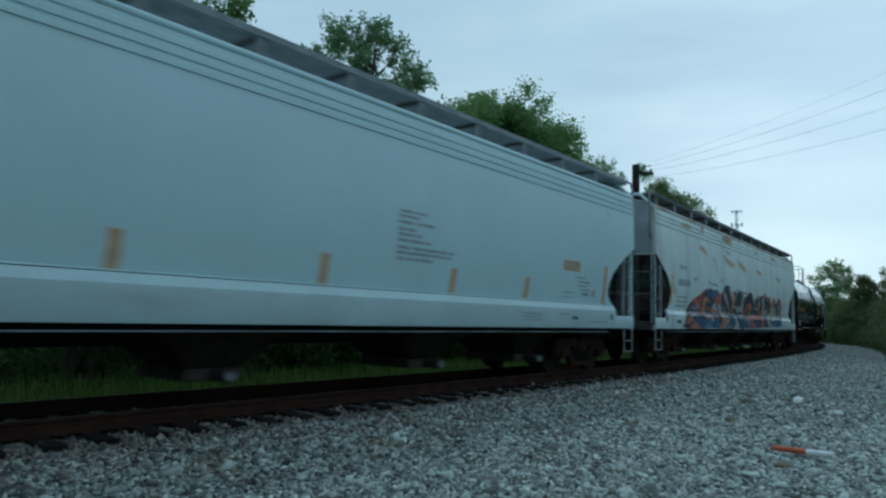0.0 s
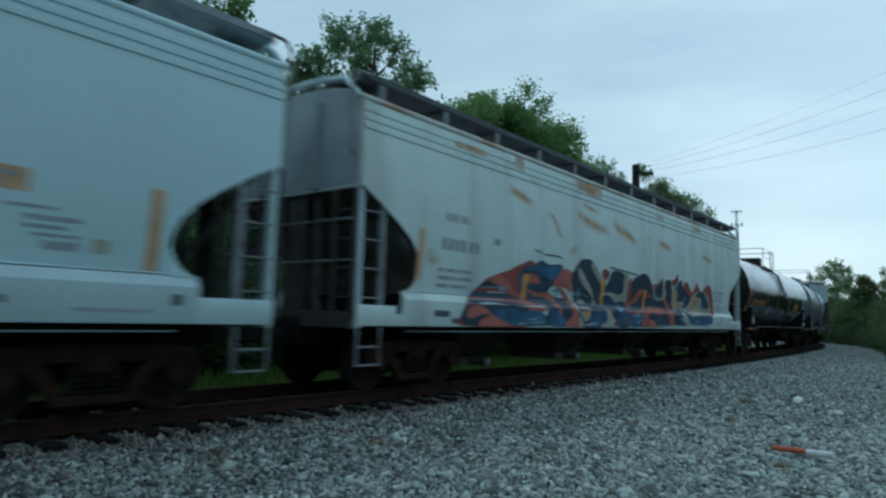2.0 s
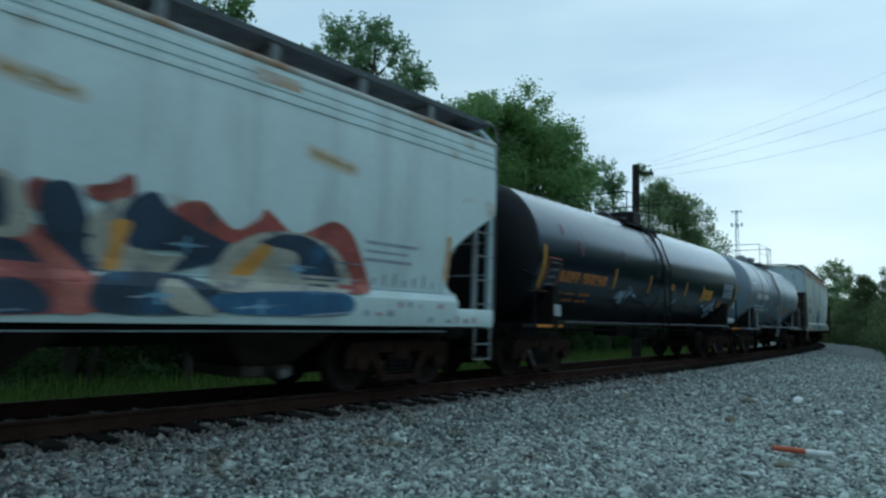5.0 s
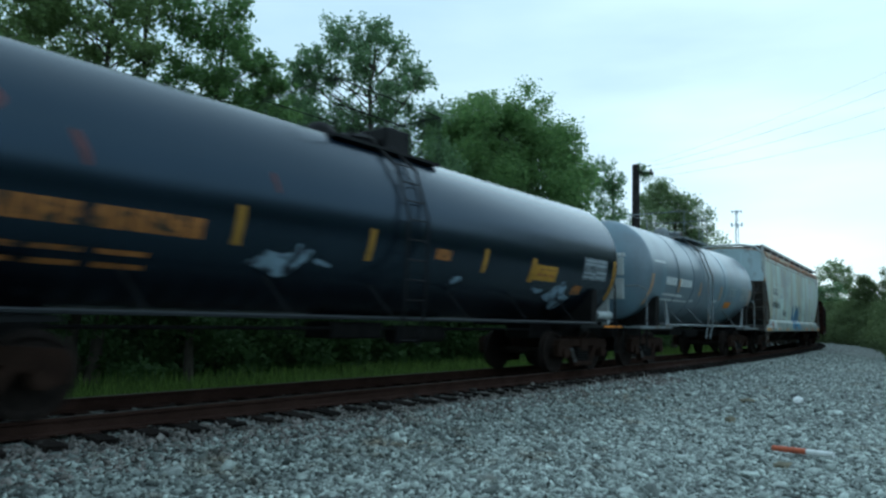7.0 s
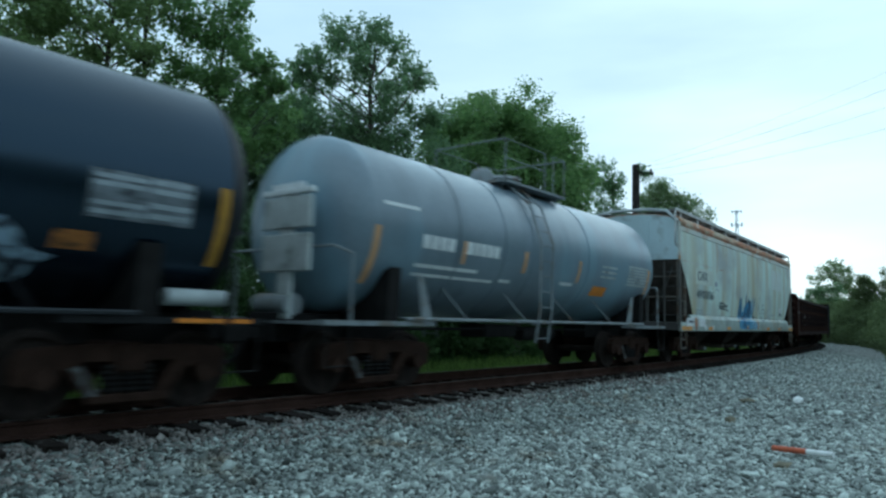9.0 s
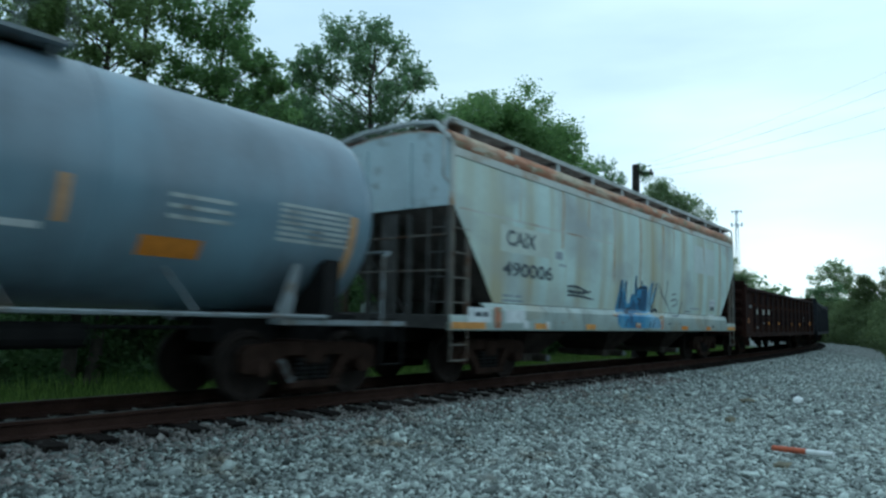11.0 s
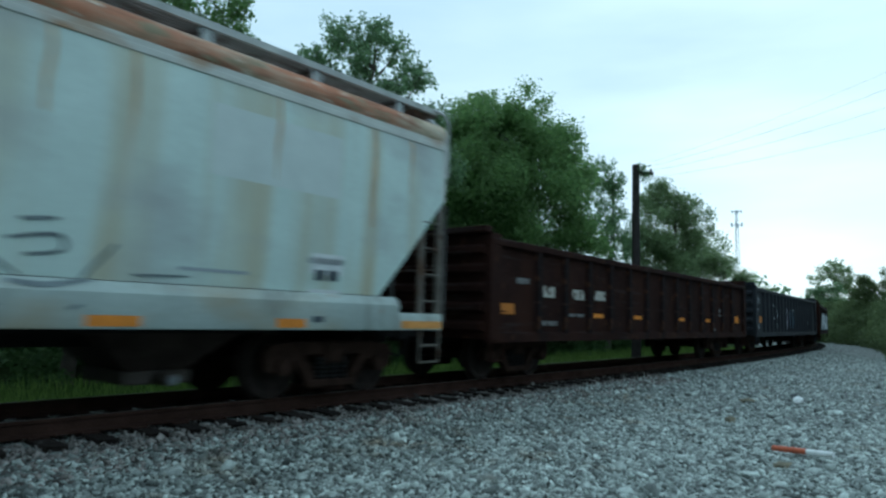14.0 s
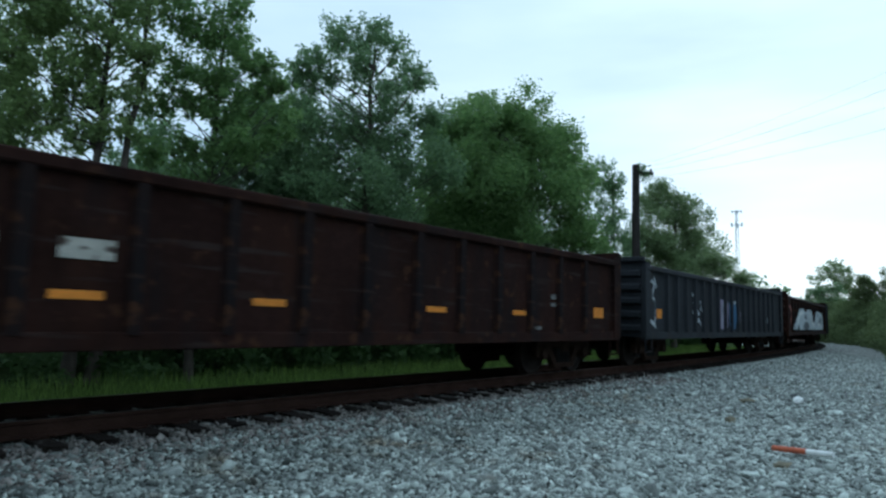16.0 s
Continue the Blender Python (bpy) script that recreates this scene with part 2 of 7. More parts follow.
    "brown_gon": surf("rust_brown_car_steel", (0.0245, 0.0118, 0.0096), 0.88, 0, 0.30, 0.9, [((0.036, 0.016, 0.011), 0.50, 0.72, (1.2, 1.2, 0.6)), ((0.013, 0.012, 0.013), 0.5, 0.75, (2, 2, 0.3)), ((0.038, 0.026, 0.023), 0.58, 0.70, (0.7, 0.7, 7.0)), ((0.060, 0.028, 0.016), 0.62, 0.72, (4.0, 4.0, 4.0))], bump=0.3, bscale=20, spec=0.06),
    "black_gon": surf("dull_black_car_steel", (0.023, 0.0255, 0.030), 0.8, 0, 0.3, 0.9, [((0.045, 0.032, 0.026), 0.58, 0.75, (1.5, 1.5, 0.5))], bump=0.2, bscale=20, spec=0.2),
    "yellow": surf("faded_yellow_marking", (0.68, 0.24, 0.028), 0.6, 0, 0.15, 8, spec=0.3),
    "mustard": surf("mustard_placard", (0.50, 0.27, 0.035), 0.6, 0, 0.2, 8, [((0.32, 0.15, 0.02), 0.5, 0.66, (5, 5, 7))], spec=0.3),
    "deep_orange": surf("dusty_orange_placard", (0.47, 0.165, 0.022), 0.6, 0, 0.15, 8, spec=0.3),
    "bubble": surf("mottled_white_spray_paint", (0.50, 0.55, 0.59), 0.6, 0, 0.2, 3, [((0.16, 0.19, 0.23), 0.52, 0.64, (0.7, 0.7, 2.2))]),
    "orange": surf("faded_orange_marking", (0.60, 0.33, 0.15), 0.5, 0, 0.15, 8),
    "ink": surf("dark_stencil_paint", (0.07, 0.085, 0.10), 0.6, 0, 0.2, 8),
    "ink_pale": surf("faded_stencil_paint", (0.33, 0.37, 0.40), 0.6, 0, 0.2, 8),
    "paint_white": surf("white_stencil_paint", (0.70, 0.72, 0.72), 0.55, 0, 0.15, 8),
    "worn_cream": surf("worn_white_paint", (0.42, 0.40, 0.35), 0.7, 0, 0.2, 8, [((0.05, 0.03, 0.02), 0.52, 0.6, (6, 6, 9))]),
    "amber_dull": surf("dulled_amber_marking", (0.37, 0.145, 0.032), 0.6, 0, 0.25, 8, [((0.05, 0.035, 0.02), 0.50, 0.62, (7, 7, 7))]),
    "pale_bracket": surf("pale_bracket_steel", (0.42, 0.45, 0.45), 0.7, 0, 0.15, 4),
    "end_plate": surf("pale_end_plate", (0.46, 0.49, 0.48), 0.6, 0, 0.15, 4, [((0.2, 0.2, 0.19), 0.55, 0.7, (3, 3, 3))]),
    "worn_grey": surf("worn_grey_paint", (0.17, 0.165, 0.16), 0.7, 0, 0.2, 8, [((0.03, 0.02, 0.015), 0.5, 0.62, (7, 7, 9))]),
    "fit_rusty": surf("rust_dulled_fittings", (0.15, 0.135, 0.115), 0.75, 0, 0.3, 4, [((0.09, 0.05, 0.03), 0.5, 0.66, (3, 3, 3))], spec=0.2),
    "navy": surf("navy_spray_paint", (0.022, 0.040, 0.070), 0.55, 0, 0.3, 2, [((0.04, 0.11, 0.20), 0.55, 0.75, (2.2, 2.2, 2.6))]),
    "sky_blue": surf("light_blue_spray_paint", (0.07, 0.24, 0.44), 0.55, 0, 0.3, 2, [((0.16, 0.36, 0.52), 0.5, 0.7, (2.4, 2.4, 0.9)), ((0.03, 0.09, 0.19), 0.56, 0.7, (3.4, 3.4, 2))]),
    "blue": surf("blue_spray_paint", (0.035, 0.105, 0.21), 0.55, 0, 0.3, 2, [((0.07, 0.19, 0.32), 0.55, 0.72, (2.4, 2.4, 1.2)), ((0.03, 0.06, 0.12), 0.6, 0.72, (3.4, 3.4, 2))]),
    "red": surf("red_orange_spray_paint", (0.29, 0.07, 0.055), 0.55, 0, 0.35, 2, [((0.45, 0.17, 0.12), 0.55, 0.7, (2.5, 2.5, 3)), ((0.05, 0.05, 0.07), 0.62, 0.72, (3.1, 3.1, 2))]),
    "red_faint": surf("rubbed_red_spray_paint", (0.11, 0.028, 0.030), 0.5, 0, 0.3, 6),
    "outlet": surf("brown_outlet_steel", (0.045, 0.033, 0.028), 0.85, 0, 0.35, 3, spec=0.15),
    "coral": surf("coral_spray_paint", (0.42, 0.135, 0.10), 0.55, 0, 0.3, 2, [((0.30, 0.07, 0.05), 0.55, 0.7, (2.7, 2.7, 3))]),
    "cream": surf("cream_spray_paint", (0.42, 0.40, 0.33), 0.55, 0, 0.25, 2, [((0.12, 0.14, 0.17), 0.58, 0.7, (2.7, 2.7, 3))]),
    "amber": surf("amber_spray_paint", (0.60, 0.30, 0.06), 0.5, 0, 0.2, 3),
    "pink": surf("pale_violet_spray_paint", (0.26, 0.22, 0.32), 0.5, 0, 0.2, 3),
    "bark": surf("grey_brown_bark", (0.075, 0.062, 0.05), 0.95, 0, 0.35, 4, bump=0.6, bscale=25),
    "pole": surf("weathered_pole_timber", (0.035, 0.031, 0.029), 0.95, 0, 0.3, 4, bump=0.4, bscale=25, spec=0.1),
    "wire": surf("dull_wire", (0.20, 0.21, 0.22), 0.6, 0.4, 0.1, 4),
    "tower": surf("galvanised_mast_steel", (0.55, 0.59, 0.62), 0.5, 0.5, 0.1, 2),
    "stick_red": surf("faded_red_plastic", (0.55, 0.13, 0.06), 0.5, 0, 0.2, 20),
    "stick_white": surf("dirty_white_plastic", (0.86, 0.87, 0.85), 0.5, 0, 0.1, 20),
    "leaf_a": leafy("spring_leaves", (0.25, 0.345, 0.145)),
    "leaf_b": leafy("oak_leaves", (0.185, 0.285, 0.15)),
    "leaf_c": leafy("maple_leaves", (0.19, 0.305, 0.115)),
    "leaf_d": leafy("pale_young_leaves", (0.225, 0.305, 0.155)),
    "leaf_e": leafy("undergrowth_leaves", (0.07, 0.12, 0.045)),
    "leaf_h": leafy("hedge_leaves", (0.13, 0.175, 0.08)),
    "grass": leafy("long_grass", (0.115, 0.19, 0.05), 0.55),
}


# ---- building helpers ----
def mesh_of(name, bm, material, smooth=None):
    me = bpy.data.meshes.new(name)
    bmesh.ops.recalc_face_normals(bm, faces=bm.faces)
    bm.to_mesh(me)
    bm.free()
    me.materials.append(material)
    if smooth:
        for p in me.polygons:
            p.use_smooth = True
        me.set_sharp_from_angle(angle=radians(smooth))
    return me


def part(name, bm, material, parent=None, label="", smooth=None):
    """One mesh object, under a thing or a part."""
    ob = new(name, mesh_of(name, bm, material, smooth) if isinstance(bm, bmesh.types.BMesh) else bm)
    ob.parent = parent
    return tagged(ob, label)


def box(bm, x0, x1, y0, y1, z0, z1, bev=0.0):
    vs = [bm.verts.new((x, y, z)) for x in (x0, x1) for y in (y0, y1) for z in (z0, z1)]
    fs = [bm.faces.new([vs[i] for i in f]) for f in ((0, 1, 3, 2), (4, 6, 7, 5), (0, 4, 5, 1), (2, 3, 7, 6), (0, 2, 6, 4), (1, 5, 7, 3))]
    if bev:
        es = {e for f in fs for e in f.edges}
        bmesh.ops.bevel(bm, geom=list(es), offset=bev, segments=1, affect="EDGES")
    return bm


def rod(bm, a, b, r, r2=None, seg=8, caps=True):
    a, b = Vector(a), Vector(b)
    d = (b - a).normalized()
    u = d.orthogonal().normalized()
    w = d.cross(u)
    r2 = r if r2 is None else r2
    ra, rb = [], []
    for i in range(seg):
        o = u * math.cos(2 * math.pi * i / seg) + w * math.sin(2 * math.pi * i / seg)
        ra.append(bm.verts.new(a + o * r))
        rb.append(bm.verts.new(b + o * r2))
    for i in range(seg):
        bm.faces.new((ra[i], ra[(i + 1) % seg], rb[(i + 1) % seg], rb[i]))
    if caps:
        bm.faces.new(ra[::-1])
        bm.faces.new(rb)
    return bm


def pipe(bm, pts, r, seg=6):
    """A bent tube: one continuous skin."""
    P = [Vector(p) for p in pts]
    rings, u = [], None
    for i, p in enumerate(P):
        d = ((P[i] - P[i - 1]).normalized() if i else Vector()) + ((P[i + 1] - P[i]).normalized() if i < len(P) - 1 else Vector())
        d = d.normalized()
        u = d.orthogonal().normalized() if u is None else (u - d * u.dot(d)).normalized()
        w = d.cross(u)
        rings.append([p + (u * math.cos(2 * math.pi * k / seg) + w * math.sin(2 * math.pi * k / seg)) * r for k in range(seg)])
    return loft(bm, rings)


def rungs(parent, ends, r=0.014):
    """Round rungs, each a piece of its own."""
    for a, b in ends:
        part("rung", rod(bmesh.new(), a, b, r, seg=5), parent.data.materials[0], parent)


def prism(bm, outline, y0, y1):
    """An (x, z) outline pushed through from y0 to y1."""
    a = [bm.verts.new((x, y0, z)) for x, z in outline]
    b = [bm.verts.new((x, y1, z)) for x, z in outline]
    k = len(outline)
    for i in range(k):
        bm.faces.new((a[i], a[(i + 1) % k], b[(i + 1) % k], b[i]))
    bm.faces.new(a[::-1])
    bm.faces.new(b)
    return bm


def loft(bm, rings, caps=True):
    vs = [[bm.verts.new(p) for p in ring] for ring in rings]
    k = len(vs[0])
    for a, b in zip(vs, vs[1:]):
        for i in range(k):
            bm.faces.new((a[i], a[(i + 1) % k], b[(i + 1) % k], b[i]))
    if caps:
        bm.faces.new(vs[0][::-1])
        bm.faces.new(vs[-1])
    return bm


def raw_mesh(name, verts, faces, material):
    """A mesh from numpy arrays; all faces have as many corners."""
    me = bpy.data.meshes.new(name)
    verts, faces = np.asarray(verts, np.float32), np.asarray(faces, np.int32)
    k = faces.shape[1]
    me.vertices.add(len(verts))
    me.vertices.foreach_set("co", verts.ravel())
    me.loops.add(faces.size)
    me.loops.foreach_set("vertex_index", faces.ravel())
    me.polygons.add(len(faces))
    me.polygons.foreach_set("loop_start", np.arange(0, faces.size, k, dtype=np.int32))
    me.update(calc_edges=True)
    me.validate()
    me.materials.append(material)
    return me


# ---- the line of the track: distance along it, from the point beside the camera ----
OFF, HEADING, BEND, SPIRAL, TIGHT = 8.48, 50.03, 0.000582, 0.0000605, 0.00035


def line(s):
    """Place on the track's middle line, its direction, and the direction away from the camera's side."""
    th = radians(HEADING)
    t0, nl = np.array((math.cos(th), math.sin(th))), np.array((-math.sin(th), math.cos(th)))

    def turn(g):
        if g <= 0:
            return BEND * g
        h = min(g, 90.0)
        a = BEND * h + 0.5 * SPIRAL * h * h + 0.5 * TIGHT * max(0.0, h - 42.0) ** 2
        return a + (BEND + SPIRAL * 90 + TIGHT * 48) * (g - h)
    g = [(i + 0.5) / 60 * s for i in range(60)]
    p = nl * OFF + sum((t0 * math.cos(turn(a)) + nl * math.sin(turn(a)) for a in g)) * (s / 60)
    a = turn(s)
    return p, t0 * math.cos(a) + nl * math.sin(a), -t0 * math.sin(a) + nl * math.cos(a)


def spot(s, n, z):
    """n metres towards the camera's side of the middle line."""
    p, t, nn = line(s)
    q = p - nn * n
    return (q[0], q[1], z)


def gone(t):
    """How far the train has rolled after t seconds."""
    return 5.493 * t - 0.0358 * t * t + 0.002 * t ** 3


# ---- ground, ballast and track ----
def build_ground():
    bm = bmesh.new()
    R = 1500.0
    xs = [-R, -300, -80, -40, -20, 0, 20, 40, 80, 300, R]
    grid = [[bm.verts.new((x, y, -0.78 + 0.05 * noise.noise((x * 0.1, y * 0.1, 0)))) for x in xs] for y in xs]
    for a, b in zip(grid, grid[1:]):
        for i in range(len(xs) - 1):
            bm.faces.new((a[i], a[i + 1], b[i + 1], b[i]))
    tagged(part("ground", bm, M["earth"]), "dark green rough ground stretching to the horizon", "ground", kind="structure")
    # ballast under the track and the gravel way beside it: one banked sheet
    prof = [(-4.6, -0.80), (-3.2, -0.55), (-1.9, -0.27), (-1.3, -0.235), (0.95, -0.215), (1.3, -0.232), (1.75, -0.285), (2.6, -0.42), (3.6, -0.50), (5.0, -0.52), (7.0, -0.53), (9.0, -0.54), (11.0, -0.56), (13.0, -0.62), (14.5, -0.85)]
    bm = bmesh.new()
    rows = []
    for i in range(-60, 221):
        s = i * 0.5
        rows.append([bm.verts.new(spot(s, n, z + 0.025 * noise.noise((s * 0.9, n * 0.9, 3)))) for n, z in prof])
    for a, b in zip(rows, rows[1:]):
        for j in range(len(prof) - 1):
            bm.faces.new((a[j], a[j + 1], b[j + 1], b[j]))
    tagged(part("gravel_way", bm, M["gravel"], smooth=60), "grey crushed stone ballast and gravel way beside the track", "gravel", kind="structure")


def sweep(outline, n0, s0, s1, step):
    """A (sideways, up) outline drawn along the track at n0."""
    bm = bmesh.new()
    rings = []
    s = s0
    while s <= s1 + 1e-6:
        rings.append([spot(s, n0 + y, z) for y, z in outline])
        s += step
    return loft(bm, rings)


def build_track():
    track = tagged(new("railway_track"), "rusty steel rails on dark creosoted timber ties in grey ballast", "railway track", kind="structure")
    foot = [(-0.075, -0.175), (0.075, -0.175), (0.075, -0.16), (0.012, -0.14), (0.010, -0.045), (0.036, -0.035), (0.036, -0.006), (0.026, 0.0), (-0.026, 0.0), (-0.036, -0.006), (-0.036, -0.035), (-0.010, -0.045), (-0.012, -0.14), (-0.075, -0.16)]
    for side in (0.755, -0.755):
        r = part("rail", sweep(foot, side, -20, 90, 1.0), M["rail"], track)
        part("rail_head", sweep([(-0.024, 0.0), (0.024, 0.0), (0.024, 0.003), (-0.024, 0.003)], side, -20, 90, 1.0), M["railtop"], r, "worn bright running surface")
    # ties, each its own piece, on four slightly different timbers
    random.seed(5)
    kinds = []
    for k in range(4):
        bm = box(bmesh.new(), -0.112, 0.112, -1.36 - 0.02 * k, 1.30, -0.36, -0.178, 0.012)
        for v in bm.verts:
            v.co += Vector((random.uniform(-0.008, 0.008), random.uniform(-0.03, 0.03), random.uniform(-0.006, 0.004)))
        kinds.append(mesh_of("tie", bm, M["tie"]))
    plate = mesh_of("tie_plate", box(bmesh.new(), -0.09, 0.09, -0.17, 0.17, -0.178, -0.168), M["rail"])
    s = -6.0
    while s < 74:
        p, t, n = line(s)
        ob = part("tie", random.choice(kinds), None, track)
        ob.matrix_basis = pose(p[0], p[1], 0, 0, 0, math.degrees(math.atan2(t[1], t[0])) + random.uniform(-1.2, 1.2))
        if s < 26:
            for y in (-0.755, 0.755):
                part("tie_plate", plate, None, ob).matrix_basis = pose(0, y, 0)
        s += 0.515 + random.uniform(-0.03, 0.03)


def stone_cloud(name, count, place, size, material, label, seed):
    """Loose crushed stones, each a small broken block."""
    rng = np.random.default_rng(seed)
    pos = place(rng, count)
    count = len(pos)
    base = np.array([(x, y, z) for x in (-1, 1) for y in (-1, 1) for z in (-1, 1)], np.float32)
    v = base[None] * rng.uniform(0.45, 1.0, (count, 8, 3)) * rng.uniform((0.8, 0.6, 0.28), (1.75, 1.25, 0.68), (count, 3))[:, None, :]
    v *= (size * rng.lognormal(0, 0.31, (count, 1, 1))) * 0.5
    # lying mostly flat, each tipped its own way
    yaw, way, tip = rng.uniform(0, 2 * np.pi, count), rng.uniform(0, 2 * np.pi, count), rng.normal(0, 0.8, count) / 2
    w, x, y, z = np.cos(tip), np.sin(tip) * np.cos(way), np.sin(tip) * np.sin(way), np.zeros(count)
    cy, sy = np.cos(yaw / 2), np.sin(yaw / 2)
    w, x, y, z = w * cy - z * sy, x * cy + y * sy, y * cy - x * sy, w * sy + z * cy
    rot = np.stack([np.stack([1 - 2 * (y * y + z * z), 2 * (x * y - w * z), 2 * (x * z + w * y)], 1),
                    np.stack([2 * (x * y + w * z), 1 - 2 * (x * x + z * z), 2 * (y * z - w * x)], 1),
                    np.stack([2 * (x * z - w * y), 2 * (y * z + w * x), 1 - 2 * (x * x + y * y)], 1)], 1)
    v = np.einsum("nij,nkj->nki", rot, v) + pos[:, None, :]
    quads = np.array([(0, 1, 3, 2), (4, 6, 7, 5), (0, 4, 5, 1), (2, 3, 7, 6), (0, 2, 6, 4), (1, 5, 7, 3)])
    f = (quads[None] + 8 * np.arange(count)[:, None, None]).reshape(-1, 4)
    return tagged(new(name, raw_mesh(name, v.reshape(-1, 3), f, material)), label, "gravel", kind="stuff")


def build_stones():
    tab = [line(s) for s in np.arange(-6, 50, 0.5)]

    def strip(s0, s1, n0, n1):
        def place(rng, count):
            s, n = rng.uniform(s0, s1, count), rng.uniform(n0, n1, count)
            if n0 > 1:
                n = n0 + (n1 - n0) * rng.random(count) ** 1.0
            k = np.clip(((s + 6) / 0.5).astype(int), 0, len(tab) - 1)
            P = np.array([t[0] for t in tab])[k] + np.array([t[1] for t in tab])[k] * (s - (k * 0.5 - 6))[:, None] - np.array([t[2] for t in tab])[k] * n[:, None]
            zz = np.interp(n, (-3.2, -1.9, -1.3, 0.95, 1.3, 1.75, 2.6, 3.6, 5.0, 9.0, 13.0), (-0.55, -0.27, -0.24, -0.215, -0.228, -0.28, -0.415, -0.50, -0.52, -0.54, -0.62))
            return np.column_stack([P, zz + rng.uniform(-0.012, 0.016, count)])
        return place
    stone_cloud("gravel_by_ties", 10000, strip(0.5, 18, 0.98, 2.2), 0.045, M["tie_stone"], "darker brown-grey stones along the tie ends", 4)
    stone_cloud("gravel_shoulder", 15000, strip(0.5, 15, 1.6, 3.6), 0.05, M["shoulder"], "grey-brown crushed stones on the sloping track shoulder", 6)
    stone_cloud("gravel_near", 36000, strip(0.5, 13, 3.3, 9.0), 0.053, M["stone"], "loose grey crushed stones heaped beside the track", 1)
    stone_cloud("gravel_coarse", 900, strip(0.5, 16, 2.2, 9.0), 0.085, M["stone"], "larger pale broken stones strewn over the gravel", 7)
    stone_cloud("gravel_far", 28000, strip(13, 46, 1.5, 9.5), 0.058, M["stone"], "loose grey crushed stones along the gravel way", 2)
    stone_cloud("gravel_between_rails", 6000, strip(-2, 30, -2.0, 0.98), 0.07, M["under_train"], "crushed stones between the timber ties, darkened for the train's shade", 3)


# ---- rolling stock ----
WHEEL_R = 0.457
rolling = []      # (car, length between its middle and its trucks, place of its middle, wheel sets)


def running_gear_meshes():
    g = {}
    # cast side frame with pedestal jaws and a spring window
    bm = bmesh.new()
    prism(bm, [(-1.18, 0.62), (-1.10, 0.74), (-0.62, 0.78), (0.62, 0.78), (1.10, 0.74), (1.18, 0.62), (1.16, 0.40), (1.02, 0.36), (0.78, 0.50), (0.50, 0.60), (-0.50, 0.60), (-0.78, 0.50), (-1.02, 0.36), (-1.16, 0.40)], -0.07, 0.07)
    prism(bm, [(-0.70, 0.55), (-0.52, 0.60), (-0.28, 0.22), (-0.42, 0.18)], -0.06, 0.06)
    prism(bm, [(0.52, 0.60), (0.70, 0.55), (0.42, 0.18), (0.28, 0.22)], -0.06, 0.06)
    box(bm, -0.44, 0.44, -0.08, 0.08, 0.14, 0.25, 0.02)
    for x in (-0.889, 0.889):
        rod(bm, (x, -0.13, WHEEL_R), (x, 0.06, WHEEL_R), 0.125, seg=14)
    g["side_frame"] = mesh_of("side_frame", bm, M["truck"], 30)
    bm = loft(bmesh.new(), [[(r * math.cos(a * math.pi / 5), r * math.sin(a * math.pi / 5), 0.25 + 0.031 * k) for a in range(10)] for k, r in enumerate((0.07, 0.095) * 5 + (0.07,))])
    g["spring"] = mesh_of("spring", bm, M["shade_steel"])
    bm = box(bmesh.new(), -0.2, 0.2, -1.12, 1.12, 0.46, 0.80, 0.04)
    rod(bm, (0, 0, 0.78), (0, 0, 0.92), 0.2, seg=14)
    g["truck"] = mesh_of("truck", bm, M["truck"])
    bm = bmesh.new()
    rod(bm, (0, -1.0, 0), (0, 1.0, 0), 0.08, seg=10)
    for sgn in (-1, 1):
        rings = []
        for y, r in ((0.685, 0.05), (0.69, 0.20), (0.705, 0.36), (0.69, 0.40), (0.685, 0.485), (0.712, 0.485), (0.72, 0.459), (0.825, 0.452), (0.825, 0.40), (0.79, 0.36), (0.80, 0.15), (0.83, 0.12), (0.83, 0.05)):
            rings.append([(r * math.cos(2 * math.pi * i / 24), sgn * y, r * math.sin(2 * math.pi * i / 24)) for i in range(24)])
        loft(bm, rings)
    g["wheel_set"] = mesh_of("wheel_set", bm, M["wheel"], 35)
    return g


def give_trucks(car, half, s_mid, gear, worn=False):
    """Two four-wheeled trucks under a car, half metres from its middle."""
    sets = []
    for x in (-half, half):
        tr = part("truck", gear["truck"], None, car, "rust-brown four-wheel truck")
        tr.matrix_basis = pose(x, 0, 0)
        for y in (-1.02, 1.02):
            part("side_frame", gear["side_frame"], None, tr).matrix_basis = pose(0, y, 0, 0, 0, 0 if y < 0 else 180)
            if worn and y < 0:
                part("worn_patch", prism(bmesh.new(), [(-0.62, 0.53), (-0.54, 0.56), (-0.30, 0.20), (-0.40, 0.19)], y - 0.075, y - 0.062), M["worn_metal"], tr, "pale rubbed leg of the side frame")
            for sx in (-0.2, 0.0, 0.2):
                part("spring", gear["spring"], None, tr).matrix_basis = pose(sx, y, 0)
        for ax in (-0.889, 0.889):
            w = part("wheel_set", gear["wheel_set"], None, tr)
            w.matrix_basis = pose(ax, 0, WHEEL_R)
            sets.append((w, ax))
    rolling.append((car, half, s_mid, sets))


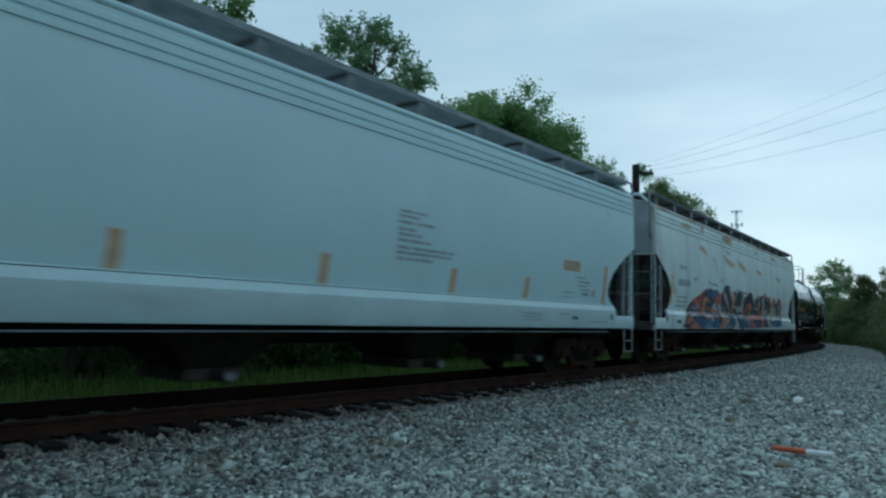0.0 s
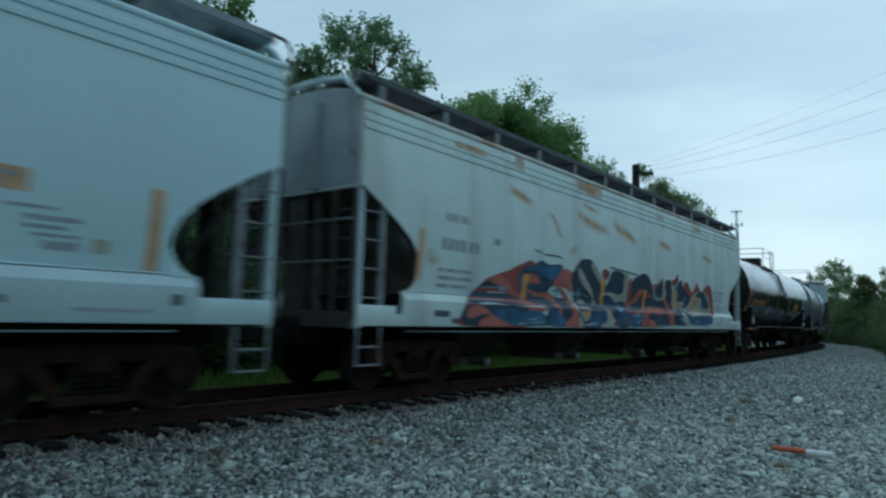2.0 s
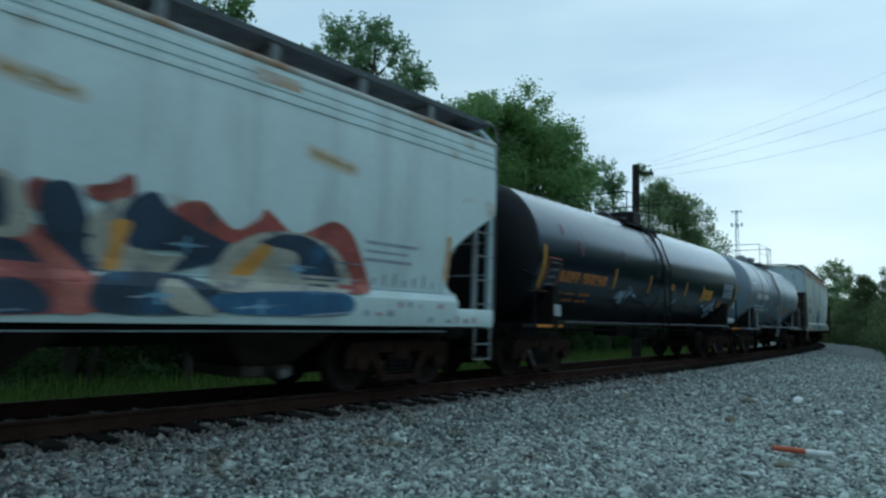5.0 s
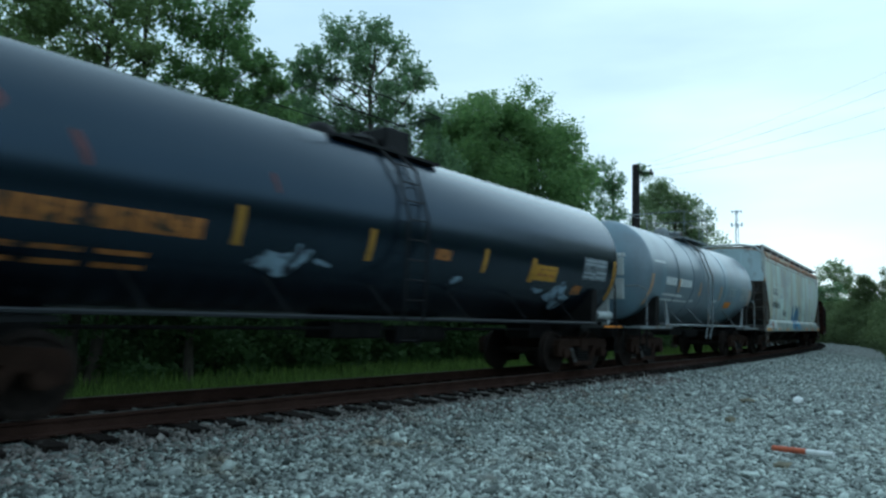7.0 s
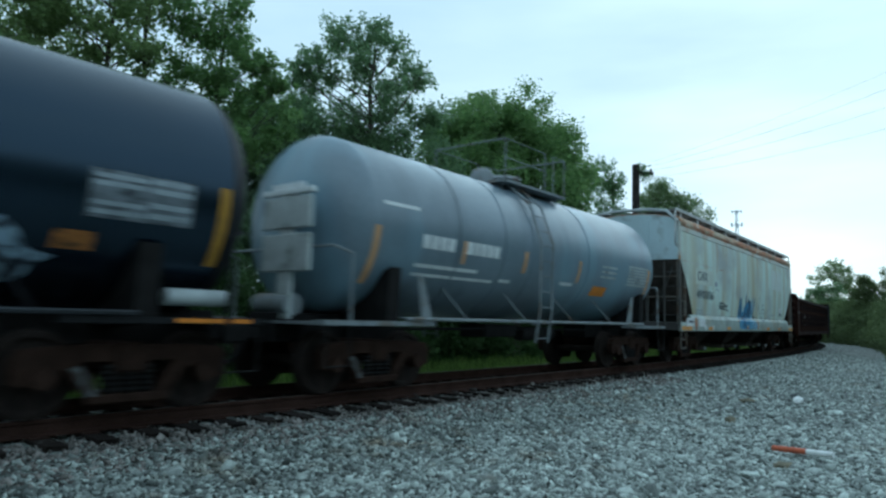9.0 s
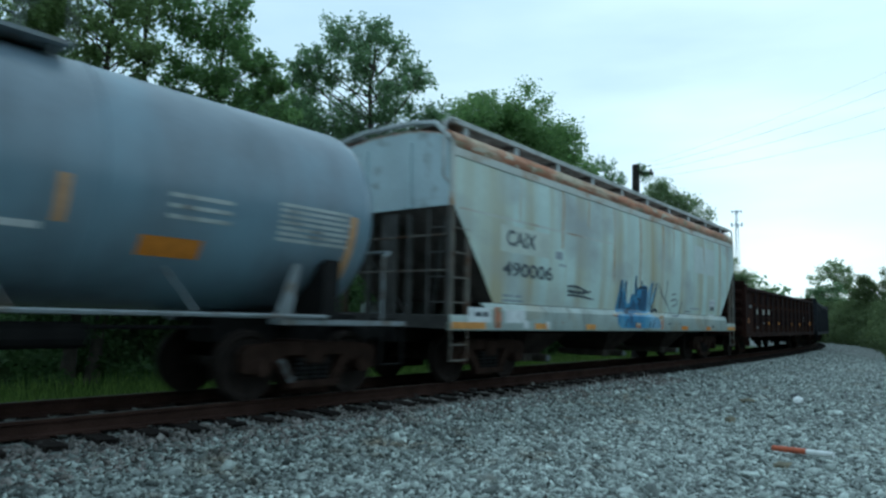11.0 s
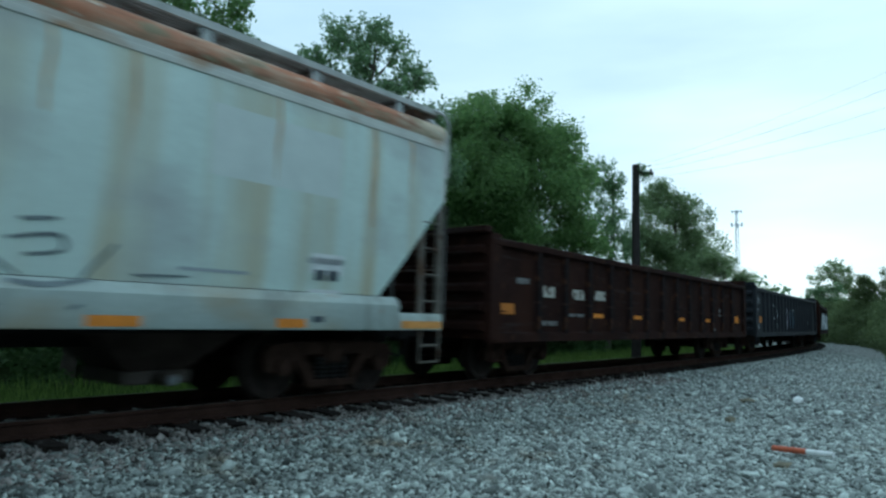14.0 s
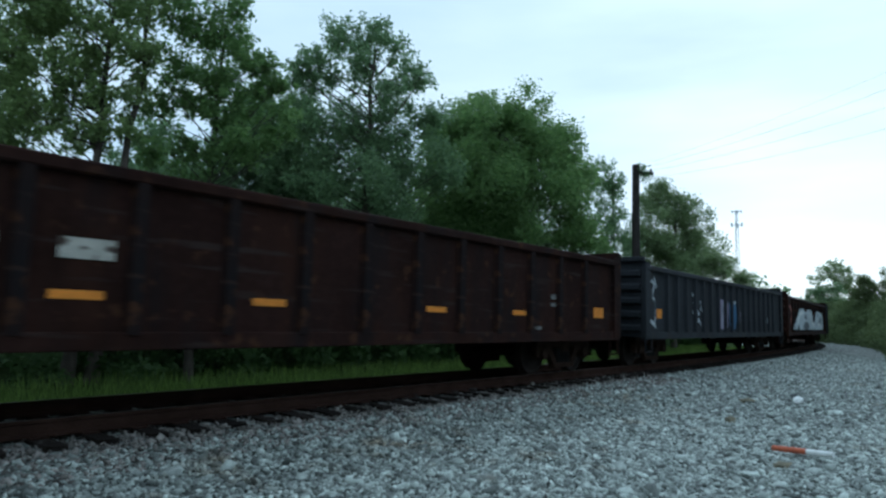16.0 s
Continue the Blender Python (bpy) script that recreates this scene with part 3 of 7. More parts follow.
def couplers(car, L, material, draw=0.72):
    for sgn in (-1, 1):
        bm = bmesh.new()
        x = sgn * (L / 2 - 0.3)
        x2 = sgn * (L / 2 + draw - 0.25)
        box(bm, min(x, x2), max(x, x2), -0.07, 0.07, 0.80, 0.95)
        box(bm, min(x2, x2 + sgn * 0.3), max(x2, x2 + sgn * 0.3), -0.13, 0.15, 0.72, 1.0, 0.04)
        part("coupler", bm, material, car)
        bm = bmesh.new()
        pipe(bm, [(sgn * (L / 2), 0.3, 0.8), (sgn * (L / 2 + 0.15), 0.3, 0.55), (sgn * (L / 2 + 0.35), 0.25, 0.42), (sgn * (L / 2 + draw - 0.05), 0.2, 0.5)], 0.025)
        part("brake_hose", bm, M["black_part"], car)


def cut_height(kind, d):
    """How high the side sheet begins, d metres from the body's end."""
    if kind == "curved":
        if d >= 1.359:
            return 1.52
        return 1.52 + 1.50 * float(np.interp(d / 1.36, (0.0, 0.25, 0.47, 0.65, 0.80, 0.92, 0.97, 1.0), (1.0, 0.885, 0.765, 0.665, 0.565, 0.445, 0.36, 0.27)))
    u = min(1.0, max(0.0, d / 1.35))
    return 1.46 + 1.62 * (1 - u)


def hopper_side(kind, z):
    """Half the body's width at height z."""
    if kind == "curved":
        return float(np.interp(z, (0.9, 1.5, 1.9, 2.4, 3.0, 3.6, 4.32), (1.42, 1.45, 1.515, 1.56, 1.58, 1.575, 1.53)))
    return float(np.interp(z, (0.9, 1.4, 1.9, 2.5, 3.2, 3.8, 4.20), (1.44, 1.455, 1.505, 1.535, 1.545, 1.54, 1.50)))


def islands(bm):
    """The separate shapes of a mesh, each as a mesh of its own."""
    left, out = set(bm.faces), []
    while left:
        todo, shape = [left.pop()], []
        while todo:
            f = todo.pop()
            shape.append(f)
            for e in f.edges:
                for g in e.link_faces:
                    if g in left:
                        left.discard(g)
                        todo.append(g)
        piece, at = bmesh.new(), {}
        for f in shape:
            for v in f.verts:
                if v not in at:
                    at[v] = piece.verts.new(v.co)
            piece.faces.new([at[v] for v in f.verts])
        out.append(piece)
    return out


def decal(car, name, xz, kind, material, side=hopper_side, off=0.004, label=""):
    """Flat paint on a car's near side: each outline in xz is filled, split in rows so that it follows the bulge."""
    if len(xz) > 1 and name not in ("graffiti", "rust_patch", "rust_run"):
        for outline in xz:
            decal(car, name, [outline], kind, material, side, off, label)
        return None
    bm = bmesh.new()
    for k, outline in enumerate(xz):
        o = 0.0
        bm.faces.new([bm.verts.new((x, o, z)) for x, z in outline])
    bmesh.ops.remove_doubles(bm, verts=bm.verts, dist=0.0005)
    if any(len(f.verts) > 4 for f in bm.faces):
        bmesh.ops.triangulate(bm, faces=list(bm.faces))
    zs = [v.co.z for v in bm.verts]
    z = min(zs) + 0.06
    while z < max(zs) - 0.03:
        bmesh.ops.bisect_plane(bm, geom=list(bm.verts) + list(bm.edges) + list(bm.faces), plane_co=(0, 0, z), plane_no=(0, 0, 1))
        z += 0.08
    for v in bm.verts:
        v.co.y = -side(kind, v.co.z) - off - v.co.y
    first = None
    for piece in islands(bm):
        ob = part(name, mesh_of(name, piece, material), None, car, label)
        first = first or ob
    bm.free()
    return first


def rect(x0, x1, z0, z1):
    return [(x0, z0), (x1, z0), (x1, z1), (x0, z1)]


def letters(x, z, h, count, gap=0.25, w=0.62, skip=()):
    """Plain bars the size of stencilled characters."""
    return [rect(x + i * h * (w + gap), x + i * h * (w + gap) + h * w, z, z + h) for i in range(count) if i not in skip]


def words(x0, x1, z, h, seed):
    """A row of small marks in word lengths."""
    rng = random.Random(seed)
    out, x = [], x0
    while x < x1 - 0.03:
        w = min(x1 - x, rng.uniform(0.10, 0.34))
        out.append(rect(x, x + w, z, z + h))
        x += w + rng.uniform(0.025, 0.06)
    return out


def lettering(car, text, x0, x1, z0, z1, kind, material, side=hopper_side, label=""):
    """A painted word in the built-in font, fitted to its field on the car's near side."""
    curve = bpy.data.curves.new("writing", "FONT")
    curve.body, curve.offset, curve.resolution_u = text, 0.022, 4
    flat = new("writing", curve)
    me = bpy.data.meshes.new_from_object(flat.evaluated_get(bpy.context.evaluated_depsgraph_get()))
    bpy.data.objects.remove(flat)
    bm = bmesh.new()
    bm.from_mesh(me)
    bpy.data.meshes.remove(me)
    lo = [min(v.co[i] for v in bm.verts) for i in (0, 1)]
    hi = [max(v.co[i] for v in bm.verts) for i in (0, 1)]
    for v in bm.verts:
        x = x0 + (x1 - x0) * (v.co.x - lo[0]) / (hi[0] - lo[0])
        z = z0 + (z1 - z0) * (v.co.y - lo[1]) / (hi[1] - lo[1])
        v.co = (x, -side(kind, z) - 0.006, z)
    return part("lettering", bm, material, car, label)


def covered_hopper(name, L, s_mid, kind, gear, paint, label, z_eave, sill_mat, grate, roof_mat, outlets, post_step):
    car = tagged(new(name), label, "freight car", group="train")
    H = L / 2
    fit_mat = M["grey_part"] if kind == "curved" else M["fit_rusty"]
    post_mat = M["white_sill"] if kind == "curved" else M["pale_bracket"]
    z_sill, z_cut = (1.02, 1.52) if kind == "curved" else (0.96, 1.42)
    # body: lofted shell with arched roof and cut-away ends
    bm = bmesh.new()
    ds = [0.0, 0.12, 0.3, 0.5, 0.7, 0.85, 1.0, 1.09, 1.17, 1.25, 1.32, 1.355, 1.36, 1.7]
    xs = [-H + d for d in ds] + [-H + 1.7 + (L - 3.4) * i / 8 for i in range(1, 8)] + [H - d for d in reversed(ds)]
    rings = []
    for x in xs:
        zb = cut_height(kind, H - abs(x))
        zz = [zb + (z_eave - zb) * i / 10 for i in range(11)]
        left = [(x, -hopper_side(kind, z), z) for z in zz]
        roof = [(x, -1.5 * math.cos(math.pi * i / 8) ** 1, z_eave + 0.30 * math.sin(math.pi * i / 8)) for i in range(1, 8)]
        right = [(x, hopper_side(kind, z), z) for z in reversed(zz)]
        rings.append(left + roof + right)
    loft(bm, rings)
    bm.normal_update()
    body = part("body", bm, paint, car, "", 30)
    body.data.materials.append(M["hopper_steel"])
    for p in body.data.polygons:        # shade and grime painted into undersides of the sloping ends and belly
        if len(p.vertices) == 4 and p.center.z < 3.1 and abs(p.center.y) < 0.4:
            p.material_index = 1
    # eave: ribs or a rounded rusty edge
    bm = bmesh.new()
    for sgn in (-1, 1):
        for i, z in enumerate((z_eave - 0.40, z_eave - 0.27, z_eave - 0.14) if kind == "curved" else (z_eave - 0.20, z_eave - 0.13)):
            y = hopper_side(kind, z)
            a, b = sorted((sgn * (y - 0.01), sgn * (y + 0.022)))
            box(bm, -H, H, a, b, z - 0.045, z + 0.035, 0.008)
    part("eave_rib", bm, paint if kind == "curved" else M["rust_edge"], car)
    bm = bmesh.new()
    for sgn in (-1, 1):
        q = 0.055 if kind == "curved" else 0.19
        rod(bm, (-H, sgn * (1.56 - q), z_eave + 0.02), (H, sgn * (1.56 - q), z_eave + 0.02), q, seg=12)
    part("roof_edge", bm, roof_mat, car, "", 40)
    bm = bmesh.new()
    rings = [[(x, -1.46 * math.cos(math.pi * i / 10), z_eave + 0.03 + 0.31 * math.sin(math.pi * i / 10)) for i in range(11)] + [(x, 0, z_eave)] for x in (-H + 0.02, H - 0.02)]
    loft(bm, rings)
    part("roof", bm, roof_mat, car, "", 40)
    # side sills: deep channel with a rounded top ledge, stepped at the ends
    for sgn in (-1, 1):
        bm = bmesh.new()
        y = 1.50
        out = [(y - 0.08, z_cut + 0.03), (y - 0.02, z_cut + 0.03), (y + 0.06, z_cut - 0.09), (y + 0.06, z_sill + 0.02), (y + 0.05, z_sill), (y - 0.03, z_sill), (y - 0.03, z_cut - 0.05)]
        a = 1.0
        loft(bm, [[(x, sgn * yy, zz) for yy, zz in out] for x in (-H + a, H - a)])
        for e in (-1, 1):
            lo = [(y - 0.08, z_cut - 0.20), (y + 0.04, z_cut - 0.20), (y + 0.058, z_cut - 0.24), (y + 0.058, z_sill + 0.02), (y + 0.05, z_sill), (y - 0.03, z_sill), (y - 0.03, z_cut - 0.24)]
            x0, x1 = sorted((e * H, e * (H - a)))
            loft(bm, [[(x, sgn * yy, zz) for yy, zz in lo] for x in (x0, x1)])
        part("side_sill", bm, sill_mat, car, "", 30)
        bm = bmesh.new()
        a, b = sorted((sgn * (y - 0.30), sgn * (y - 0.26)))
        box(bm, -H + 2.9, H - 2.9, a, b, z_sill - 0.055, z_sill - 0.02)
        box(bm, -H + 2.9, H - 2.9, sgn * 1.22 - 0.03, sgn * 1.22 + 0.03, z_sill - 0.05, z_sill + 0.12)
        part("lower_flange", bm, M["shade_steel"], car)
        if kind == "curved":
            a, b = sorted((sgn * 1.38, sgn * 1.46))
            part("flange_lip", box(bmesh.new(), -H + 1.2, H - 1.2, a, b, z_sill - 0.092, z_sill - 0.075), M["end_shade_grime"], car)
            # added dark panel standing in for the shade in the gap below the sill
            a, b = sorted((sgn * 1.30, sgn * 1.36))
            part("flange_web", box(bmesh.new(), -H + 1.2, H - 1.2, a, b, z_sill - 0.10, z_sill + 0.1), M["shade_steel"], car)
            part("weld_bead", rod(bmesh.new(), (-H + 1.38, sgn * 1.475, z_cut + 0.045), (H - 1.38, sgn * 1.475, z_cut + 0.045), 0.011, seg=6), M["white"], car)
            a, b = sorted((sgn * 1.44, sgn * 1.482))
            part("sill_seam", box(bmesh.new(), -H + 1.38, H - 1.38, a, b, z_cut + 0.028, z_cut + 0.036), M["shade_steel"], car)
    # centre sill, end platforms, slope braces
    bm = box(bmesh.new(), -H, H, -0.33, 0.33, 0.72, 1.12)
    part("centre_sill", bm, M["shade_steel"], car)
    for e in (-1, 1):
        x0, x1 = sorted((e * H, e * (H - 0.22)))
        bm = box(bmesh.new(), x0, x1, -1.5, 1.5, 0.98, 1.20, 0.01)
        x2, x3 = sorted((e * (H - 0.05), e * (H - 1.9)))
        box(bm, x2, x3, -1.48, 1.48, 1.18, 1.22)
        part("end_platform", bm, M["end_steel"], car)
        for a, c in (((0.12, -0.5, 1.2), (0.12, -0.5, 3.02)), ((0.12, 0.5, 1.2), (0.12, 0.5, 3.02)), ((0.15, -1.3, 3.0), (1.0, -0.3, 1.2)), ((0.15, 1.3, 3.0), (1.0, 0.3, 1.2))):
            part("end_brace", rod(bmesh.new(), (e * (H - a[0]), a[1], a[2]), (e * (H - c[0]), c[1], c[2]), 0.055, seg=4), M["end_steel"], car)
        # stained sheet closing the end above the slope, its shade painted in, with two stiffeners
        arch = [(y, z_eave + 0.30 * math.sqrt(max(0.0, 1 - (y / 1.5) ** 2))) for y in (1.46, 1.3, 0.9, 0.45, 0.0, -0.45, -0.9, -1.3, -1.46)]
        ring = [(-1.47, 3.06), (1.47, 3.06)] + arch
        sheet = part("end_sheet", loft(bmesh.new(), [[(e * (H + q), y, z) for y, z in ring] for q in (-0.01, 0.008)]), M["end_shade_grime"] if kind == "curved" else M["end_blue"], car, "stained grey end sheet with shade in its colour")
        for y in (-0.55, 0.55):
            part("stiffener", box(bmesh.new(), *sorted((e * (H + 0.006), e * (H + 0.06))), y - 0.06, y + 0.06, 3.06, z_eave + 0.1, 0.01), M["end_shade_grime"] if kind == "curved" else M["end_blue"], sheet)
        for y in (-1.515, 1.515):
            part("corner_strip", box(bmesh.new(), *sorted((e * (H - 0.05), e * (H + 0.025))), y - 0.03, y + 0.03, 3.05, z_eave + 0.02, 0.008), M["rust_edge"], car, "rust-bitten pale corner strip")
        part("crossover_board", box(bmesh.new(), *sorted((e * (H - 0.72), e * (H - 0.06))), -1.40, 1.40, z_eave + 0.345, z_eave + 0.375), grate, car)
        x0, x1 = sorted((e * (H - 0.06), e * (H - 0.11)))
        part("centre_panel", box(bmesh.new(), x0, x1, -0.24, 0.16, 1.2, 3.04, 0.01), M["end_steel"], car)
        xe = e * (H + 0.03)
        hoop = [(xe, -1.49, z_eave + 0.02), (xe, -1.15, z_eave + 0.36), (xe, -0.6, z_eave + 0.44), (xe, 0.6, z_eave + 0.44), (xe, 1.15, z_eave + 0.36), (xe, 1.49, z_eave + 0.02)]
        for y in (-1.46, 1.46):
            grab = [(e * (H - 0.2), y, z_eave + 0.42), (e * (H + 0.06), y, z_eave + 0.40), (e * (H + 0.16), y, z_eave + 0.28), (e * (H + 0.17), y, 3.55), (e * (H + 0.05), y, 3.45)]
            part("grab_rail", pipe(bmesh.new(), grab, 0.026, 6), M["grating_pale"] if kind == "sloped" else M["grey_part"], car, "bent grab rail at the roof corner", 50)
        part("end_hoop", pipe(bmesh.new(), hoop, 0.05, 8), post_mat, car, "pale frame arched over the end", 50)
        # slope sheet under the overhanging end
        bm = bmesh.new()
        prism(bm, [(e * (H - 0.25), 3.0), (e * (H - 0.30), 3.05), (e * (H - 2.6), 1.15), (e * (H - 2.55), 1.10)], -1.42, 1.42)
        part("slope_sheet", bm, M["slope"], car)
        for sgn in (-1, 1):
            # corner post and ladder
            y = sgn * 1.53
            bm = bmesh.new()
            a, b = sorted((y, y - sgn * 0.10))
            x0, x1 = sorted((e * (H + 0.0), e * (H - 0.09)))
            box(bm, x0, x1, a, b, 0.98, 3.1)
            part("corner_post", bm, post_mat if kind == "curved" else fit_mat, car)
            ladder = bmesh.new()
            xa, xb = e * (H - 0.04), e * (H - 0.50)
            top = cut_height(kind, 0.5) + 0.1
            box(ladder, xb - 0.05, xb + 0.05, min(y, y - sgn * .06), max(y, y - sgn * .06), 1.15, top)
            lad = part("side_ladder", ladder, fit_mat, car, "steel side ladder with rungs")
            rungs(lad, [((xa, y, 1.42 + 0.42 * k), (xb, y, 1.42 + 0.42 * k)) for k in range(4)])
            if kind == "curved":
                # rounded lower corner of the cut-away
                arc = [(e * (H - 0.94 - 0.42 * math.sin(q * math.pi / 12)), 1.96 - 0.42 * math.cos(q * math.pi / 12)) for q in range(7)]
                ya, yb = sorted((sgn * 1.475, sgn * 1.50))
                part("corner_web", prism(bmesh.new(), arc + [(e * (H - 1.375), 1.96), (e * (H - 1.375), 1.54)], ya, yb), paint, car)
            # stirrup below the sill
            bm = pipe(bmesh.new(), [(xa, y, 1.0), (xa, y, 0.46), (xb, y, 0.46), (xb, y, 1.0)], 0.022)
            st = part("stirrup", bm, fit_mat, car)
            rungs(st, [((xa, y, 0.72), (xb, y, 0.72))], 0.018)
            # end ladder and roof grab that bends over the eave
            xe = e * (H + 0.06)
            bm = pipe(bmesh.new(), [(xe, y, 1.1), (xe, y, 3.0)], 0.026)
            el = part("end_ladder", bm, M["end_steel"], car)
            part("ladder_stile", pipe(bmesh.new(), [(xe, y - sgn * 0.45, 1.1), (xe, y - sgn * 0.45, 3.0)], 0.025), M["end_steel"], el)
            rungs(el, [((xe, y, 1.42 + 0.42 * k), (xe, y - sgn * 0.45, 1.42 + 0.42 * k)) for k in range(4)])
        for z in (1.95, 2.55):
            part("hand_rail", pipe(bmesh.new(), [(e * (H + 0.05), -1.5, z), (e * (H + 0.05), 1.5, z)], 0.018), fit_mat, car)
    # running boards: open gratings on brackets along both roof edges
    for sgn in (-1, 1):
        bm = bmesh.new()
        za = z_eave + 0.40
        ya, yb = sgn * 1.42, sgn * 0.80
        for k in range(9):
            y = ya + (yb - ya) * k / 8
            box(bm, -H + 0.1, H - 0.1, y - 0.012, y + 0.012, za, za + 0.03)
        x = -H + 0.1
        while x < H - 0.1:
            box(bm, x, x + 0.015, min(ya, yb), max(ya, yb), za + 0.004, za + 0.026)
            x += 0.055
        part("running_board", bm, grate, car)
        bm = box(bmesh.new(), -H + 0.1, H - 0.1, ya - 0.02, ya + 0.02, za - 0.04, za + 0.05)
        part("board_edge", bm, M["grating_pale"] if kind == "sloped" else grate, car)
        x = -H + 0.5
        bracket = None
        while x < H - 0.3:
            if bracket is None:
                bm = bmesh.new()
                box(bm, -0.07, 0.07, sgn * 1.40 - 0.012, sgn * 1.40 + 0.012, z_eave + 0.03, za)
                bracket = mesh_of("board_bracket", bm, M["pale_bracket"] if kind == "sloped" else M["grey_part"])
            part("board_bracket", bracket, None, car).matrix_basis = pose(x, 0, 0)
            part("board_strut", box(bmesh.new(), x - 0.03, x + 0.03, min(ya, yb), max(ya, yb), za - 0.05, za - 0.002), M["end_steel"], car)
            x += post_step
        bm = bmesh.new()
    for i in range(4):
        bm = bmesh.new()
        x = -H + L * (i + 0.5) / 4
        rod(bm, (x, 0, z_eave + 0.3), (x, 0, z_eave + 0.42), 0.40, seg=18)
        part("hatch", bm, paint, car)
    # outlet hoppers
    for x in outlets:
        bm = bmesh.new()
        loft(bm, [[(x - 1.3, -1.25, 1.3), (x + 1.3, -1.25, 1.3), (x + 1.3, 1.25, 1.3), (x - 1.3, 1.25, 1.3)],
                  [(x - 0.95, -1.0, 0.95), (x + 0.95, -1.0, 0.95), (x + 0.95, 1.0, 0.95), (x - 0.95, 1.0, 0.95)],
                  [(x - 0.36, -0.55, 0.42), (x + 0.36, -0.55, 0.42), (x + 0.36, 0.55, 0.42), (x - 0.36, 0.55, 0.42)]])
        hop = part("outlet_hopper", bm, M["outlet"], car, "dark sloping outlet hopper")
        bm = box(bmesh.new(), x - 0.42, x + 0.42, -0.62, 0.62, 0.27, 0.43, 0.02)
        rod(bm, (x, -0.95, 0.35), (x, 0.95, 0.35), 0.085, seg=10)
        part("outlet_gate", bm, M["hopper_steel"], hop)
        bm = rod(bmesh.new(), (x, -1.00, 0.35), (x, -0.95, 0.35), 0.062, seg=12)
        part("outlet_cap", bm, M["grey_part"], hop, "pale round outlet cap")
    give_trucks(car, H - 1.85, s_mid, gear)
    couplers(car, L, M["shade_steel"])
    return car


def stroke(pts, w):
    """A brush stroke of width w along points, as a row of outlines."""
    P = [Vector(p) for p in pts]
    fine = []
    for a, b, c, d in zip([P[0]] + P, P, P[1:], P[2:] + [P[-1]]):
        for k in range(4):
            u = k / 4
            fine.append(0.5 * ((2 * b) + (c - a) * u + (2 * a - 5 * b + 4 * c - d) * u * u + (3 * b - a - 3 * c + d) * u ** 3))
    fine.append(P[-1])
    left, right = [], []
    m = len(fine)
    for i, p in enumerate(fine):
        d = (fine[min(i + 1, m - 1)] - fine[max(i - 1, 0)])
        d = d.normalized() if d.length > 1e-6 else Vector((1, 0))
        nrm = Vector((-d.y, d.x))
        ww = w * 0.5 * (0.55 + 0.45 * math.sin(math.pi * min(1.0, 0.12 + 0.88 * i / (m - 1))))
        left.append(tuple(p + nrm * ww))
        right.append(tuple(p - nrm * ww))
    return [[left[i], left[i + 1], right[i + 1], right[i]] for i in range(m - 1)]


def rounded(pts):
    """A closed outline with soft corners through a few points."""
    P = [Vector(p) for p in pts]
    out = []
    n = len(P)
    for i in range(n):
        a, b, c, d = P[i - 1], P[i], P[(i + 1) % n], P[(i + 2) % n]
        for k in range(4):
            u = k / 4
            q = b.lerp(c, u).lerp(0.5 * ((2 * b) + (c - a) * u + (2 * a - 5 * b + 4 * c - d) * u * u + (3 * b - a - 3 * c + d) * u ** 3), 0.8)
            out.append((q.x, max(1.025, q.y)))
    return out


def strokes(*items):
    return [q for pts, w in items for q in stroke(pts, w)]


def tank_side(kind, z):
    r, zc = kind
    return math.sqrt(max(0.02, r * r - (z - zc) ** 2))


